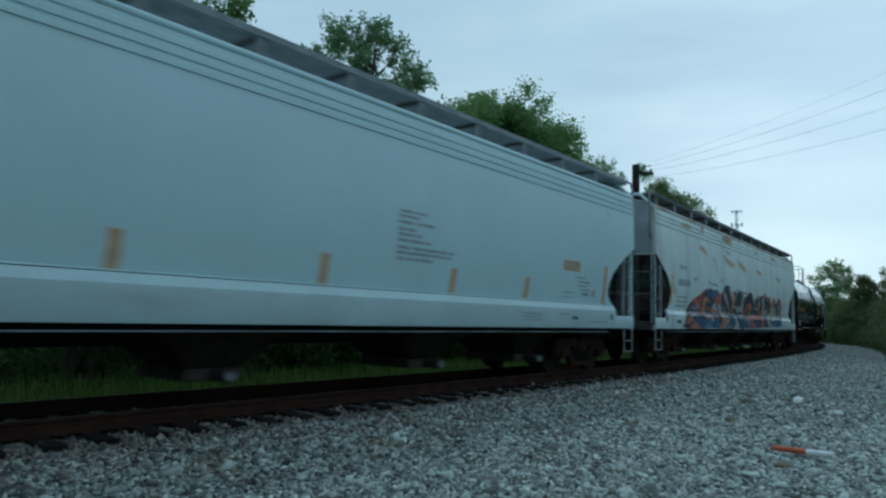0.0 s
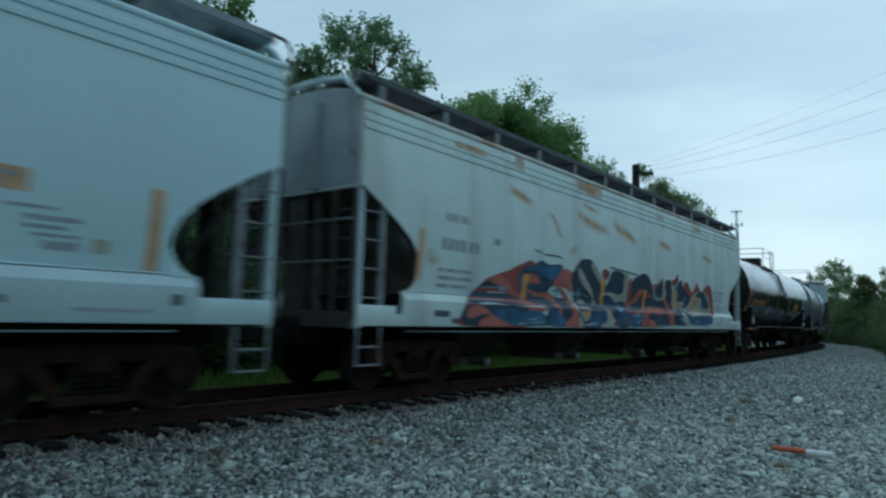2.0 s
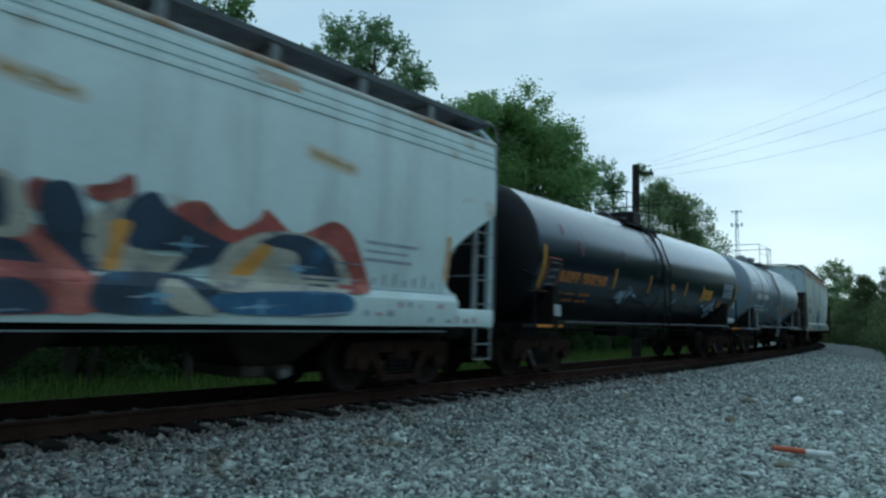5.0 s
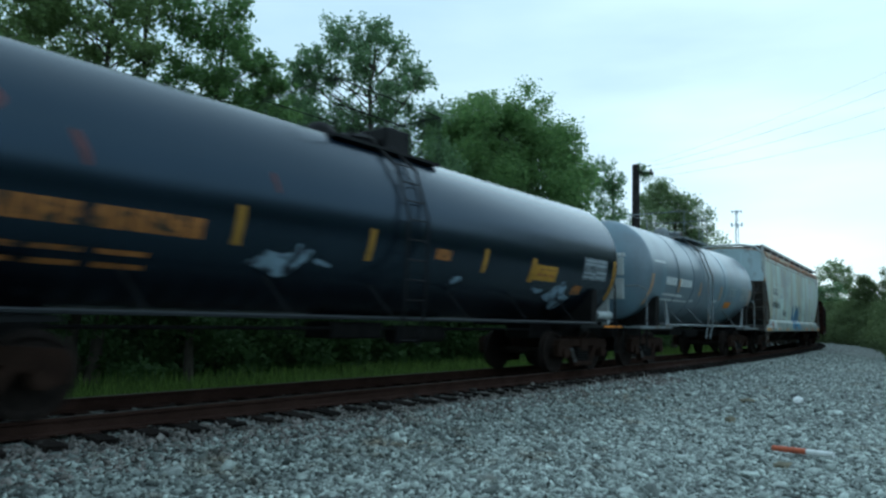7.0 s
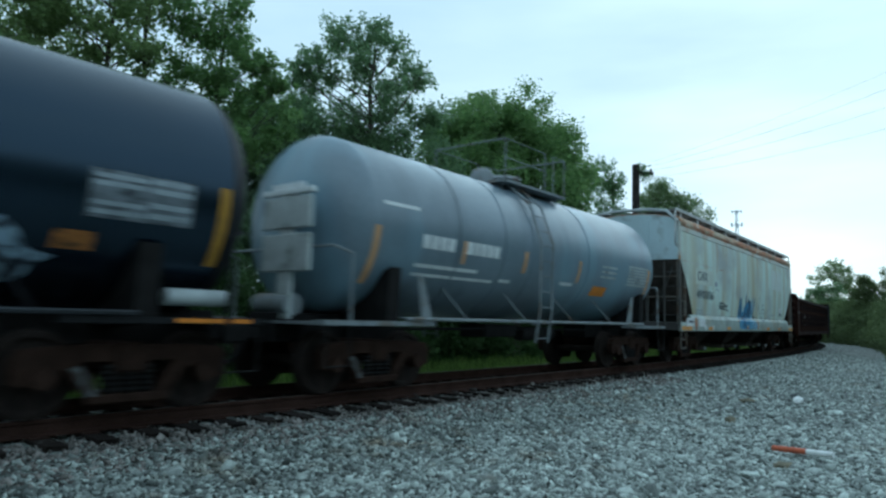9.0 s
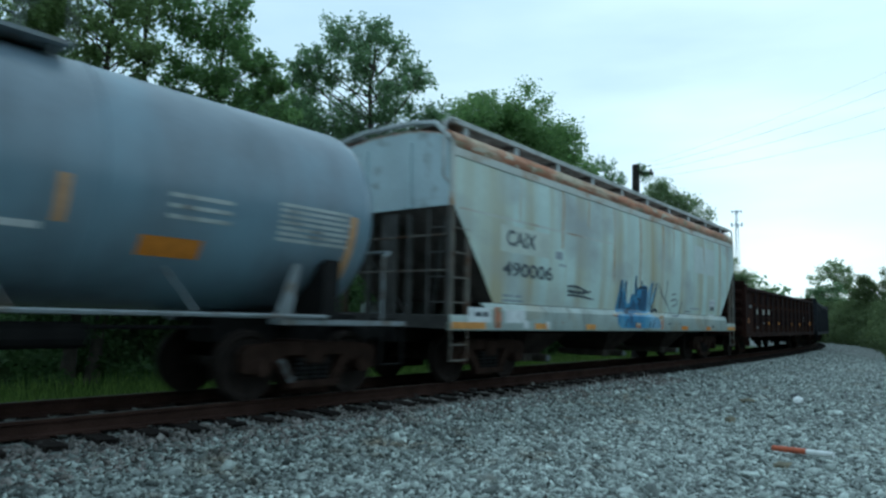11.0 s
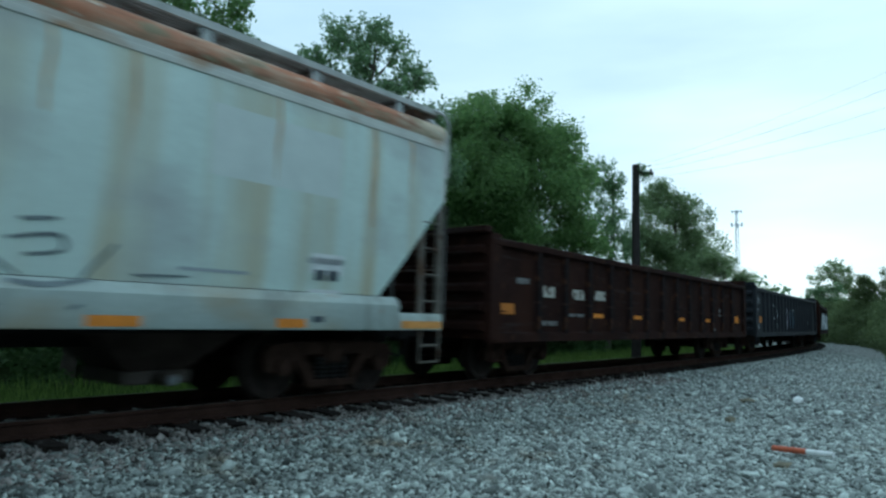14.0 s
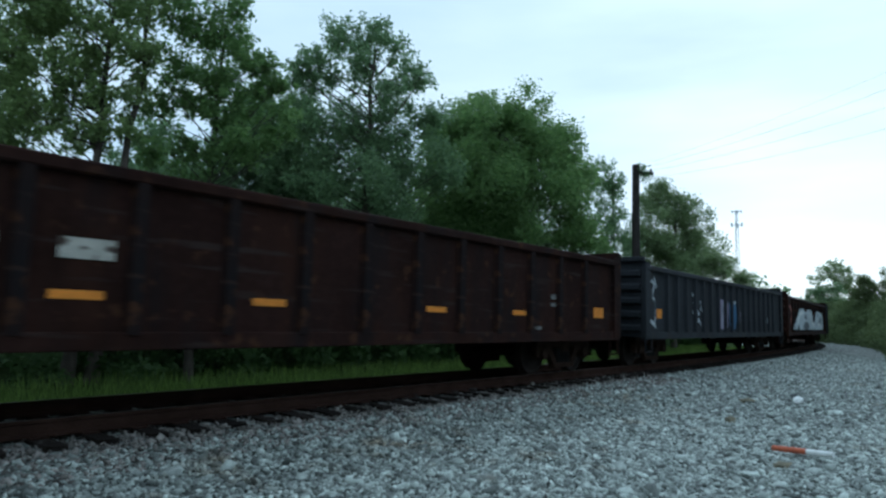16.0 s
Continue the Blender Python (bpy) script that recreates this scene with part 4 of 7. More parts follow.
def tank_car(name, L, s_mid, rim, r, zc, paint, fit_mat, gear, label, plat_x, lad_x, bands, lad_mat, head_mat):
    """A cylindrical tank on stub sills, with dished ends, side rails, a ladder and a top platform."""
    car = tagged(new(name), label, "tank car", group="train")
    H = L / 2
    bm = bmesh.new()
    rings = []
    for i in range(11):
        x = -rim + 2 * rim * i / 10
        rings.append([(x, r * math.cos(2 * math.pi * a / 48), zc + r * math.sin(2 * math.pi * a / 48)) for a in range(48)])
    loft(bm, rings, caps=False)
    part("tank", bm, paint, car, "", 60)
    # dished heads with a tight knuckle
    dish = ((0.0, 1.0), (0.09, 0.985), (0.17, 0.955), (0.26, 0.90), (0.35, 0.81), (0.43, 0.66), (0.485, 0.46), (0.515, 0.24), (0.527, 0.02))
    for e in (-1, 1):
        bm = loft(bmesh.new(), [[(e * (rim + d * r / 1.5), r * q * math.cos(2 * math.pi * a / 48), zc + r * q * math.sin(2 * math.pi * a / 48)) for a in range(48)] for d, q in dish])
        part("tank_head", bm, head_mat, car, "dulled dished tank head", 60)
    for x, w, d in bands:
        bm = bmesh.new()
        loft(bm, [[(xx, (r + dd) * math.cos(2 * math.pi * i / 48), zc + (r + dd) * math.sin(2 * math.pi * i / 48)) for i in range(48)]
                  for xx, dd in ((x - w / 2, 0.001), (x - w / 2 + 0.006, d), (x + w / 2 - 0.006, d), (x + w / 2, 0.001))], caps=False)
        part("jacket_band", bm, paint, car, "", 40)
    # stub sills, bolsters and saddles
    for e in (-1, 1):
        x0, x1 = sorted((e * H, e * (H - 2.6)))
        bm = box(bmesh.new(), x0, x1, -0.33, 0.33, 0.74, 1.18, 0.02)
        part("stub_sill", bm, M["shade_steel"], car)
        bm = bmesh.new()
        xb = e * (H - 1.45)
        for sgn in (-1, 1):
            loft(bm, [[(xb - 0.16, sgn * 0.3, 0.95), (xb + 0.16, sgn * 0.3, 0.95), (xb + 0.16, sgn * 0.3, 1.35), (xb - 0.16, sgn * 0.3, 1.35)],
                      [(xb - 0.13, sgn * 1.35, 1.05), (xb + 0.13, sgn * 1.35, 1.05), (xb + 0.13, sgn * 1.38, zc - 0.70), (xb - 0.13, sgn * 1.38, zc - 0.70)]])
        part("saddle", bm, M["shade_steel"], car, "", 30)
        # end platform with posts and hand rails
        xa, xc = sorted((e * H, e * (H - 2.35)))
        bm = bmesh.new()
        box(bm, *sorted((e * H, e * (H - 0.55))), -1.45, 1.45, 1.02, 1.06)
        for sgn in (-1, 1):
            box(bm, xa, xc, min(sgn * 1.46, sgn * 1.22), max(sgn * 1.46, sgn * 1.22), 1.02, 1.09)
        part("end_platform", bm, fit_mat, car)
        for sgn in (-1, 1):
            bm = bmesh.new()
            pipe(bm, [(e * (H - 0.5), sgn * 1.43, 1.05), (e * (H - 0.5), sgn * 1.43, 2.05), (e * (H - 0.25), sgn * 1.3, 2.15), (e * (H - 0.25), -sgn * 0.1, 2.15)], 0.024)
            part("end_rail", bm, fit_mat, car)
            bm = pipe(bmesh.new(), [(e * (H - 0.05), sgn * 1.43, 1.05), (e * (H - 0.05), sgn * 1.43, 0.45), (e * (H - 0.5), sgn * 1.43, 0.45), (e * (H - 0.5), sgn * 1.43, 1.05)], 0.018)
            part("stirrup", bm, M["shade_steel"], car)
            for k in (2.0,) if r < 1.48 else ():
                bm = prism(bmesh.new(), [(e * (H - k - 0.12), 1.05), (e * (H - k - 0.40), 1.05), (e * (H - k - 0.10), zc - 0.80), (e * (H - k + 0.0), zc - 0.80)], sgn * 1.36 - 0.02, sgn * 1.36 + 0.02)
                part("gusset", bm, fit_mat, car)
    for sgn in (-1, 1):
        bm = pipe(bmesh.new(), [(-H + 1.6, sgn * 1.48, 1.13), (H - 1.6, sgn * 1.48, 1.13)], 0.03)
        x = -H + 3.2
        while x < H - 2.6:
            part("rail_strut", rod(bmesh.new(), (x, sgn * 1.48, 1.13), (x - 0.25, sgn * (tank_side((r, zc), zc - 0.95)), zc - 0.95), 0.016, seg=5), fit_mat, car)
            x += 1.9
        part("side_rail", bm, M["rail_dull"] if r > 1.48 else fit_mat, car)
        lad = None
        for x in (lad_x - 0.23, lad_x + 0.23):
            bm = pipe(bmesh.new(), [(x, sgn * 1.46, 0.72), (x, sgn * (r + 0.10), 1.3), (x, sgn * (r + 0.12), zc + 0.1), (x, sgn * (r * 0.80 + 0.12), zc + r * 0.62), (x, sgn * (r * 0.42 + 0.1), zc + r * 0.95)], 0.026)
            lad = part("ladder_stile" if lad else "ladder", bm, lad_mat, lad or car)
            lad = lad if lad.parent == car else lad.parent
        ends = []
        for k in range(11):
            z = 0.80 + 0.31 * k
            y = float(np.interp(z, (0.55, 1.3, zc + 0.1, zc + r * 0.62, zc + r * 0.95), (1.42, r + 0.10, r + 0.12, r * 0.8 + 0.12, r * 0.42 + 0.1)))
            ends.append(((lad_x - 0.23, sgn * y, z), (lad_x + 0.23, sgn * y, z)))
        rungs(lad, ends, 0.013)
    # top platform with manway and railing
    zt = zc + r - (0.14 if r > 1.48 else 0.0)
    bm = box(bmesh.new(), plat_x - 1.25, plat_x + 1.25, -0.95, 0.95, zt - 0.10, zt - 0.05)
    for x in (-1.1, 1.1):
        for y in (-0.8, 0.8):
            rod(bm, (plat_x + x, y, zt - 0.08), (plat_x + x, y * 0.85, zt - 0.45), 0.03, seg=5)
    plat = part("top_platform", bm, fit_mat, car)
    bm = rod(bmesh.new(), (plat_x, 0, zt - 0.05), (plat_x, 0, zt + 0.20), 0.42, seg=20)
    rod(bm, (plat_x, 0, zt + 0.20), (plat_x, 0, zt + 0.28), 0.46, 0.38, seg=20)
    for a in range(8):
        rod(bm, (plat_x + 0.44 * math.cos(a * math.pi / 4), 0.44 * math.sin(a * math.pi / 4), zt + 0.12), (plat_x + 0.44 * math.cos(a * math.pi / 4), 0.44 * math.sin(a * math.pi / 4), zt + 0.3), 0.025, seg=5)
    part("manway", bm, fit_mat, plat)
    bm = bmesh.new()
    loft(bm, [[(plat_x - 0.75 + q * math.cos(a * math.pi / 6), q * math.sin(a * math.pi / 6), z) for a in range(12)] for z, q in ((zt - 0.05, 0.26), (zt + 0.22, 0.26), (zt + 0.32, 0.2), (zt + 0.37, 0.08))])
    part("valve_dome", bm, fit_mat, plat, "", 40)
    if r > 1.48:
        part("valve_housing", box(bmesh.new(), plat_x + 0.35, plat_x + 1.0, -0.45, 0.45, zt - 0.05, zt + 0.52, 0.03), fit_mat, plat, "black box over the valves")
    for sgn in (-1, 1):
        y = sgn * 0.93
        for a, b in ((-1.22, 0.35), (0.72, 1.22)):
            bm = pipe(bmesh.new(), [(plat_x + a, y, zt - 0.08), (plat_x + a, y, zt + 0.80), (plat_x + b, y, zt + 0.80), (plat_x + b, y, zt - 0.08)], 0.015)
            part("platform_rail", bm, fit_mat, plat)
        part("platform_rail", pipe(bmesh.new(), [(plat_x - 1.22, y, zt + 0.40), (plat_x + 0.35, y, zt + 0.40)], 0.012), fit_mat, plat)
    for x in (-1.22, 1.22):
        part("platform_rail", pipe(bmesh.new(), [(plat_x + x, -0.93, zt + 0.80), (plat_x + x, 0.93, zt + 0.80)], 0.015), fit_mat, plat)
    give_trucks(car, H - 1.45, s_mid, gear, True)
    couplers(car, L, M["shade_steel"], 0.5)
    # brake rigging under the belly
    bm = box(bmesh.new(), -0.9, 0.3, -0.35, 0.35, 0.78, 1.05, 0.03)
    rod(bm, (0.6, -0.2, 0.85), (2.0, -0.2, 0.85), 0.16, seg=12)
    rod(bm, (-H + 2, -0.3, 0.95), (H - 2, -0.3, 0.95), 0.03, seg=5)
    part("brake_gear", bm, M["shade_steel"], car)
    return car


def gondola_side(kind, z):
    return 1.535


def gondola(name, L, s_mid, paint, gear, label, z_top, posts):
    """An open car: ribbed sides between posts, corrugated taller ends, top chord and floor."""
    car = tagged(new(name), label, "gondola car", group="train")
    H = L / 2
    z0 = 0.80
    for sgn in (-1, 1):
        bm = box(bmesh.new(), -H, H, min(sgn * 1.50, sgn * 1.53), max(sgn * 1.50, sgn * 1.53), z0, z_top - 0.05)
        part("side_wall", bm, paint, car)
        bm = box(bmesh.new(), -H, H, min(sgn * 1.44, sgn * 1.63), max(sgn * 1.44, sgn * 1.63), z_top - 0.14, z_top, 0.02)
        part("top_chord", bm, paint, car)
        bm = box(bmesh.new(), -H, H, min(sgn * 1.48, sgn * 1.60), max(sgn * 1.48, sgn * 1.60), z0 - 0.06, z0 + 0.13, 0.01)
        part("side_sill", bm, paint, car)
        post = None
        for i in range(posts):
            x = -H + 1.70 + (L - 3.40) * i / (posts - 1)
            if post is None:
                bm = bmesh.new()
                loft(bm, [[(-0.10, sgn * 1.53, z), (-0.065, sgn * 1.62, z), (0.065, sgn * 1.62, z), (0.10, sgn * 1.53, z)] for z in (z0 + 0.10, z_top - 0.13)])
                post = mesh_of("side_post", bm, paint)
            part("side_post", post, None, car).matrix_basis = pose(x, 0, 0)
        for e in (-1, 1):
            lad = bmesh.new()
            pipe(lad, [(e * (H - 0.06), sgn * 1.57, 0.85), (e * (H - 0.06), sgn * 1.57, 0.42), (e * (H - 0.48), sgn * 1.57, 0.42), (e * (H - 0.48), sgn * 1.57, 0.85)], 0.02)
            st = part("stirrup", lad, paint, car)
            for k in range(5):
                z = 0.95 + 0.36 * k
                part("grab_iron", rod(bmesh.new(), (e * (H - 0.05), sgn * 1.60, z), (e * (H - 0.5), sgn * 1.60, z), 0.014, seg=5), paint, car)
    for e in (-1, 1):
        bm = bmesh.new()
        box(bm, *sorted((e * H, e * (H - 0.05))), -1.55, 1.55, z0, z_top + 0.18)
        wall = part("end_wall", bm, paint, car)
        for k in range(5):
            z = z0 + 0.22 + k * (z_top - z0 - 0.1) / 5
            part("end_rib", prism(bmesh.new(), [(e * H, z - 0.11), (e * (H + 0.12), z - 0.05), (e * (H + 0.12), z + 0.05), (e * H, z + 0.11)], -1.48, 1.48), paint, wall)
        part("end_chord", box(bmesh.new(), *sorted((e * (H - 0.06), e * (H + 0.14))), -1.58, 1.58, z_top + 0.08, z_top + 0.20, 0.015), paint, wall)
        for sgn in (-1, 1):
            part("corner_post", box(bmesh.new(), *sorted((e * (H - 0.30), e * (H + 0.02))), *sorted((sgn * 1.62, sgn * 1.50)), z0, z_top + 0.075), paint, car)
    part("floor", box(bmesh.new(), -H, H, -1.5, 1.5, 0.95, 1.05), paint, car)
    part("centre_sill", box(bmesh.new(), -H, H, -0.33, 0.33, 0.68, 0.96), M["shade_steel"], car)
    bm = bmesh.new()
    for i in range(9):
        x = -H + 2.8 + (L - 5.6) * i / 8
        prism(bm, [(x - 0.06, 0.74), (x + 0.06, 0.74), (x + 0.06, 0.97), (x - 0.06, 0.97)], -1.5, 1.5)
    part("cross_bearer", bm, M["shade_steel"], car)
    give_trucks(car, H - 1.75, s_mid, gear)
    couplers(car, L, M["shade_steel"])
    return car


def paint_first_hopper(car):
    k = "curved"
    for x in (-8.6, -6.0, -3.10, -0.28, 2.53, 4.83, 8.17):
        decal(car, "reflector_stripe", [rect(x - 0.075, x + 0.075, 1.56, 2.0 if x < 8 else 2.46)], k, M["orange_pale"])
    rows = [(1.10, 1.75, 2.76), (1.10, 1.62, 2.68), (1.10, 1.95, 2.59), (1.10, 1.55, 2.48), (1.10, 1.66, 2.40), (1.10, 1.86, 2.31), (1.10, 2.46, 2.20), (1.10, 2.40, 2.12), (1.10, 1.95, 2.03)]
    decal(car, "stencil", [q for i, (a, b, z) in enumerate(rows) for q in words(a, b, z, 0.05, i)], k, M["ink_pale"], label="rows of small faded stencil marks")
    decal(car, "placard", [rect(6.18, 6.92, 2.24, 2.46)], k, M["orange_pale"], label="faded orange placard")
    decal(car, "placard_mark", [rect(6.28, 6.82, 2.37, 2.41), rect(6.28, 6.7, 2.30, 2.33)], k, M["ink_pale"], off=0.009)
    decal(car, "stencil", [rect(6.74, 7.2, 2.10, 2.13), rect(6.9, 7.42, 2.0, 2.04), rect(6.9, 7.3, 1.92, 1.95), rect(7.0, 7.42, 1.84, 1.87), rect(6.3, 6.7, 1.76, 1.79), rect(6.2, 6.7, 1.67, 1.69), rect(7.1, 7.42, 1.72, 1.80)], k, M["ink_pale"])
    decal(car, "chalk_mark", [rect(7.55, 7.72, 1.72, 1.86)], k, M["cream"])

    def sill(kind, z):
        return 1.562
    decal(car, "sill_mark", [rect(6.55, 6.80, 1.20, 1.27), rect(8.40, 8.52, 1.22, 1.34)], k, M["ink"], sill)
    decal(car, "sill_stencil", words(4.6, 5.3, 1.16, 0.03, 31) + words(4.6, 5.3, 1.22, 0.03, 32) + words(4.6, 5.3, 1.28, 0.03, 33) + [rect(6.0, 6.4, 1.3, 1.33), rect(7.4, 8.2, 1.14, 1.17)], k, M["ink_pale"], sill)


def paint_graffiti_hopper(car):
    k = "curved"

    def skin(kind, z):
        return max(hopper_side(kind, z), float(np.interp(z, (1.43, 1.55), (1.562, 1.48))))
    decal(car, "reflector_stripe", [rect(-8.38, -8.24, 1.60, 2.56)], k, M["orange_pale"])
    decal(car, "reflector_stripe", [rect(8.3, 8.42, 1.60, 2.5)], k, M["orange_pale"])
    decal(car, "stencil", letters(-7.80, 2.28, 0.20, 4) + letters(-7.05, 2.28, 0.20, 2), k, M["ink_pale"], label="faded stencilled marks")
    decal(car, "stencil", letters(-7.72, 2.76, 0.14, 3) + letters(-7.3, 2.76, 0.14, 2), k, M["ink_pale"])
    decal(car, "stencil", words(-7.83, -6.9, 1.92, 0.06, 21) + words(-7.83, -6.9, 1.79, 0.06, 22) + words(-7.83, -7.0, 1.66, 0.06, 23) + [rect(-6.3, -6.1, 2.5, 2.62), rect(6.5, 7.6, 2.2, 2.25), rect(6.5, 7.4, 2.08, 2.12), rect(6.5, 7.5, 1.95, 2.0)], k, M["ink_pale"])
    decal(car, "sill_mark", [rect(-8.86, -8.72, 1.20, 1.34), rect(-7.95, -7.55, 1.18, 1.28), rect(-7.5, -7.3, 1.08, 1.16)], k, M["ink"], lambda kind, z: 1.562)
    # sprayed piece: red cloud, navy letter bodies, coral, cream and amber fills, white flecks, one coat over the other
    coats = []

    def blot(colour, *pts):
        outline = rounded(pts)
        top = coats[0] if coats else car
        ob = decal(top, "paint_shape" if coats else "graffiti", [outline], k, M[colour], skin, 0.004 + 0.0005 * len(coats), "" if coats else "sprayed graffiti in red, navy, cream and blue")
        coats.append(ob)
    blot("red", (-7.24, 1.04), (-7.23, 1.22), (-7.02, 1.5), (-6.72, 1.71), (-6.35, 1.92), (-5.76, 2.08), (-5.38, 2.22), (-4.82, 2.28), (-4.77, 1.06))
    blot("navy", (-7.1, 1.43), (-6.79, 1.67), (-6.49, 1.82), (-6.3, 1.84), (-5.98, 1.77), (-5.6, 1.7), (-5.25, 1.55), (-5.03, 1.46), (-5.58, 1.43), (-6.46, 1.46), (-7.01, 1.39))
    blot("navy", (-7.18, 1.32), (-6.91, 1.4), (-6.19, 1.43), (-5.31, 1.42), (-5.09, 1.36), (-5.35, 1.08), (-7.15, 1.05))
    blot("coral", (-7.09, 1.25), (-6.98, 1.36), (-6.77, 1.4), (-6.51, 1.34), (-6.22, 1.2), (-5.93, 1.15), (-5.55, 1.06), (-6.79, 1.04), (-6.7, 1.13), (-6.44, 1.22), (-6.65, 1.24), (-6.9, 1.17), (-7.04, 1.17))
    blot("navy", (-6.91, 1.05), (-6.8, 1.18), (-6.55, 1.26), (-6.39, 1.24), (-6.65, 1.15), (-6.78, 1.04))
    blot("coral", (-6.5, 1.87), (-6.05, 1.97), (-5.8, 1.88), (-5.6, 1.77), (-5.39, 1.67), (-5.17, 1.52), (-4.88, 1.5), (-4.49, 1.46), (-4.32, 1.4), (-4.56, 1.33), (-4.95, 1.37), (-5.24, 1.45), (-5.52, 1.59), (-5.79, 1.7), (-6.1, 1.79), (-6.39, 1.85))
    blot("blue", (-6.15, 1.34), (-5.7, 1.37), (-5.3, 1.32), (-4.87, 1.36), (-4.48, 1.29), (-4.3, 1.07), (-5.61, 1.06), (-5.99, 1.15), (-6.17, 1.2))
    blot("navy", (-5.45, 1.98), (-5.29, 2.16), (-4.93, 2.23), (-4.63, 2.36), (-4.29, 2.3), (-3.75, 2.33), (-3.74, 2.02), (-4, 1.92), (-4.26, 1.75), (-3.81, 1.64), (-3.43, 1.66), (-3.22, 1.52), (-3.09, 1.09), (-4.38, 1.07), (-4.32, 1.4), (-4.49, 1.47), (-5.03, 1.53), (-5.25, 1.61), (-5.34, 1.86))
    blot("blue", (-5.42, 2.03), (-5.22, 2.12), (-4.61, 2.13), (-4.27, 2.02), (-3.92, 2), (-3.79, 2.09), (-3.8, 2.3), (-4.29, 2.25), (-4.7, 2.3), (-5.08, 2.18))
    blot("blue", (-5.43, 1.98), (-5.32, 2.03), (-5.22, 1.68), (-5.33, 1.7))
    blot("coral", (-5.1, 2.03), (-4.88, 2.08), (-4.68, 2), (-4.6, 1.9), (-4.91, 1.89), (-5.09, 1.92))
    blot("coral", (-5.08, 1.76), (-4.66, 1.72), (-4.17, 1.72), (-3.99, 1.63), (-3.79, 1.46), (-3.74, 1.27), (-3.87, 1.23), (-3.93, 1.38), (-4.16, 1.55), (-4.42, 1.64), (-4.81, 1.64), (-5.04, 1.71))
    blot("amber", (-5.24, 2.04), (-5.03, 2.03), (-5.09, 1.82), (-5.09, 1.59), (-5.26, 1.59), (-5.25, 1.81))
    blot("coral", (-4.09, 1.91), (-3.75, 2.21), (-3.56, 2.27), (-3.25, 2.18), (-3.29, 1.91), (-3.21, 1.77), (-3.53, 1.85), (-3.82, 1.88))
    blot("coral", (-4, 1.88), (-3.68, 1.84), (-3.38, 1.67), (-3.11, 1.45), (-3.04, 1.09), (-3.63, 1.08), (-3.3, 1.29), (-3.36, 1.48), (-3.57, 1.65), (-3.81, 1.79))
    blot("blue", (-4.32, 1.4), (-3.97, 1.37), (-3.69, 1.24), (-3.63, 1.08), (-4.21, 1.08))
    blot("navy", (-3.32, 2.09), (-3.17, 2.32), (-2.87, 2.53), (-2.39, 2.54), (-2.03, 2.3), (-1.87, 2.02), (-1.88, 1.63), (-1.68, 1.5), (-1.65, 1.07), (-3.01, 1.05), (-2.99, 1.43), (-3.15, 1.71))
    blot("cream", (-3.08, 2.33), (-2.88, 2.3), (-2.62, 2.11), (-2.35, 1.92), (-2.13, 1.68), (-2.07, 1.55), (-2.24, 1.54), (-2.28, 1.72), (-2.54, 1.87), (-2.8, 1.99), (-2.97, 2.14))
    blot("cream", (-2.97, 1.62), (-2.71, 1.64), (-2.48, 1.47), (-2.42, 1.34), (-2.55, 1.21), (-2.73, 1.16), (-2.89, 1.29), (-2.99, 1.43))
    blot("amber", (-2.71, 1.31), (-2.54, 1.42), (-2.47, 1.36), (-2.6, 1.21))
    blot("coral", (-3.18, 1.39), (-3.04, 1.37), (-3.03, 1.2), (-2.97, 1.05), (-3.49, 1.04), (-3.3, 1.19))
    blot("cream", (-3.02, 1.28), (-2.9, 1.23), (-2.77, 1.05), (-2.98, 1.05))
    blot("cream", (-2.34, 2.51), (-2.1, 2.34), (-1.82, 2.13), (-1.9, 2.06), (-2.16, 2.18), (-2.4, 2.4))
    blot("blue", (-2.43, 1.33), (-1.68, 1.39), (-1.65, 1.21), (-1.87, 1.06), (-2.66, 1.05), (-2.49, 1.17))
    blot("navy", (-1.68, 1.98), (-1.49, 2.1), (-1.31, 2.37), (-0.93, 2.4), (-0.56, 2.32), (-0.59, 2.01), (-0.71, 1.85), (-1.06, 1.83), (-1.55, 1.82))
    blot("navy", (-1.64, 1.78), (-1.31, 1.77), (-1.05, 1.65), (-0.47, 1.66), (-0.33, 1.08), (-1.1, 1.07), (-1.37, 1.39), (-1.69, 1.57))
    blot("cream", (-0.56, 2.37), (-0.35, 2.33), (-0.39, 2.03), (-0.47, 1.72), (-0.97, 1.67), (-1.31, 1.78), (-1.59, 1.81), (-1.4, 1.87), (-1.07, 1.86), (-0.71, 1.81), (-0.63, 1.97))
    blot("blue", (-0.96, 1.46), (-0.41, 1.49), (-0.37, 1.13), (-1.02, 1.12))
    blot("cream", (-1.7, 1.47), (-1.45, 1.45), (-1.34, 1.32), (-1, 1.08), (-1.94, 1.06), (-1.59, 1.24))
    blot("red", (-1.23, 1.15), (-1.11, 1.19), (-1, 1.08), (-1.26, 1.07))
    blot("amber", (-1.87, 2.1), (-1.65, 2.12), (-1.69, 1.84), (-1.69, 1.6), (-1.87, 1.59), (-1.84, 1.83))
    blot("red", (-1.85, 2.33), (-1.67, 2.41), (-1.45, 2.31), (-1.57, 2.16), (-1.73, 2.17))
    blot("red", (-0.37, 1.58), (-0.35, 2.11), (-0.22, 2.28), (-0.05, 2.07), (0.71, 2.06), (1.32, 2.02), (1.99, 1.99), (2.58, 1.84), (2.82, 1.47), (2.84, 1.13), (-0.29, 1.08))
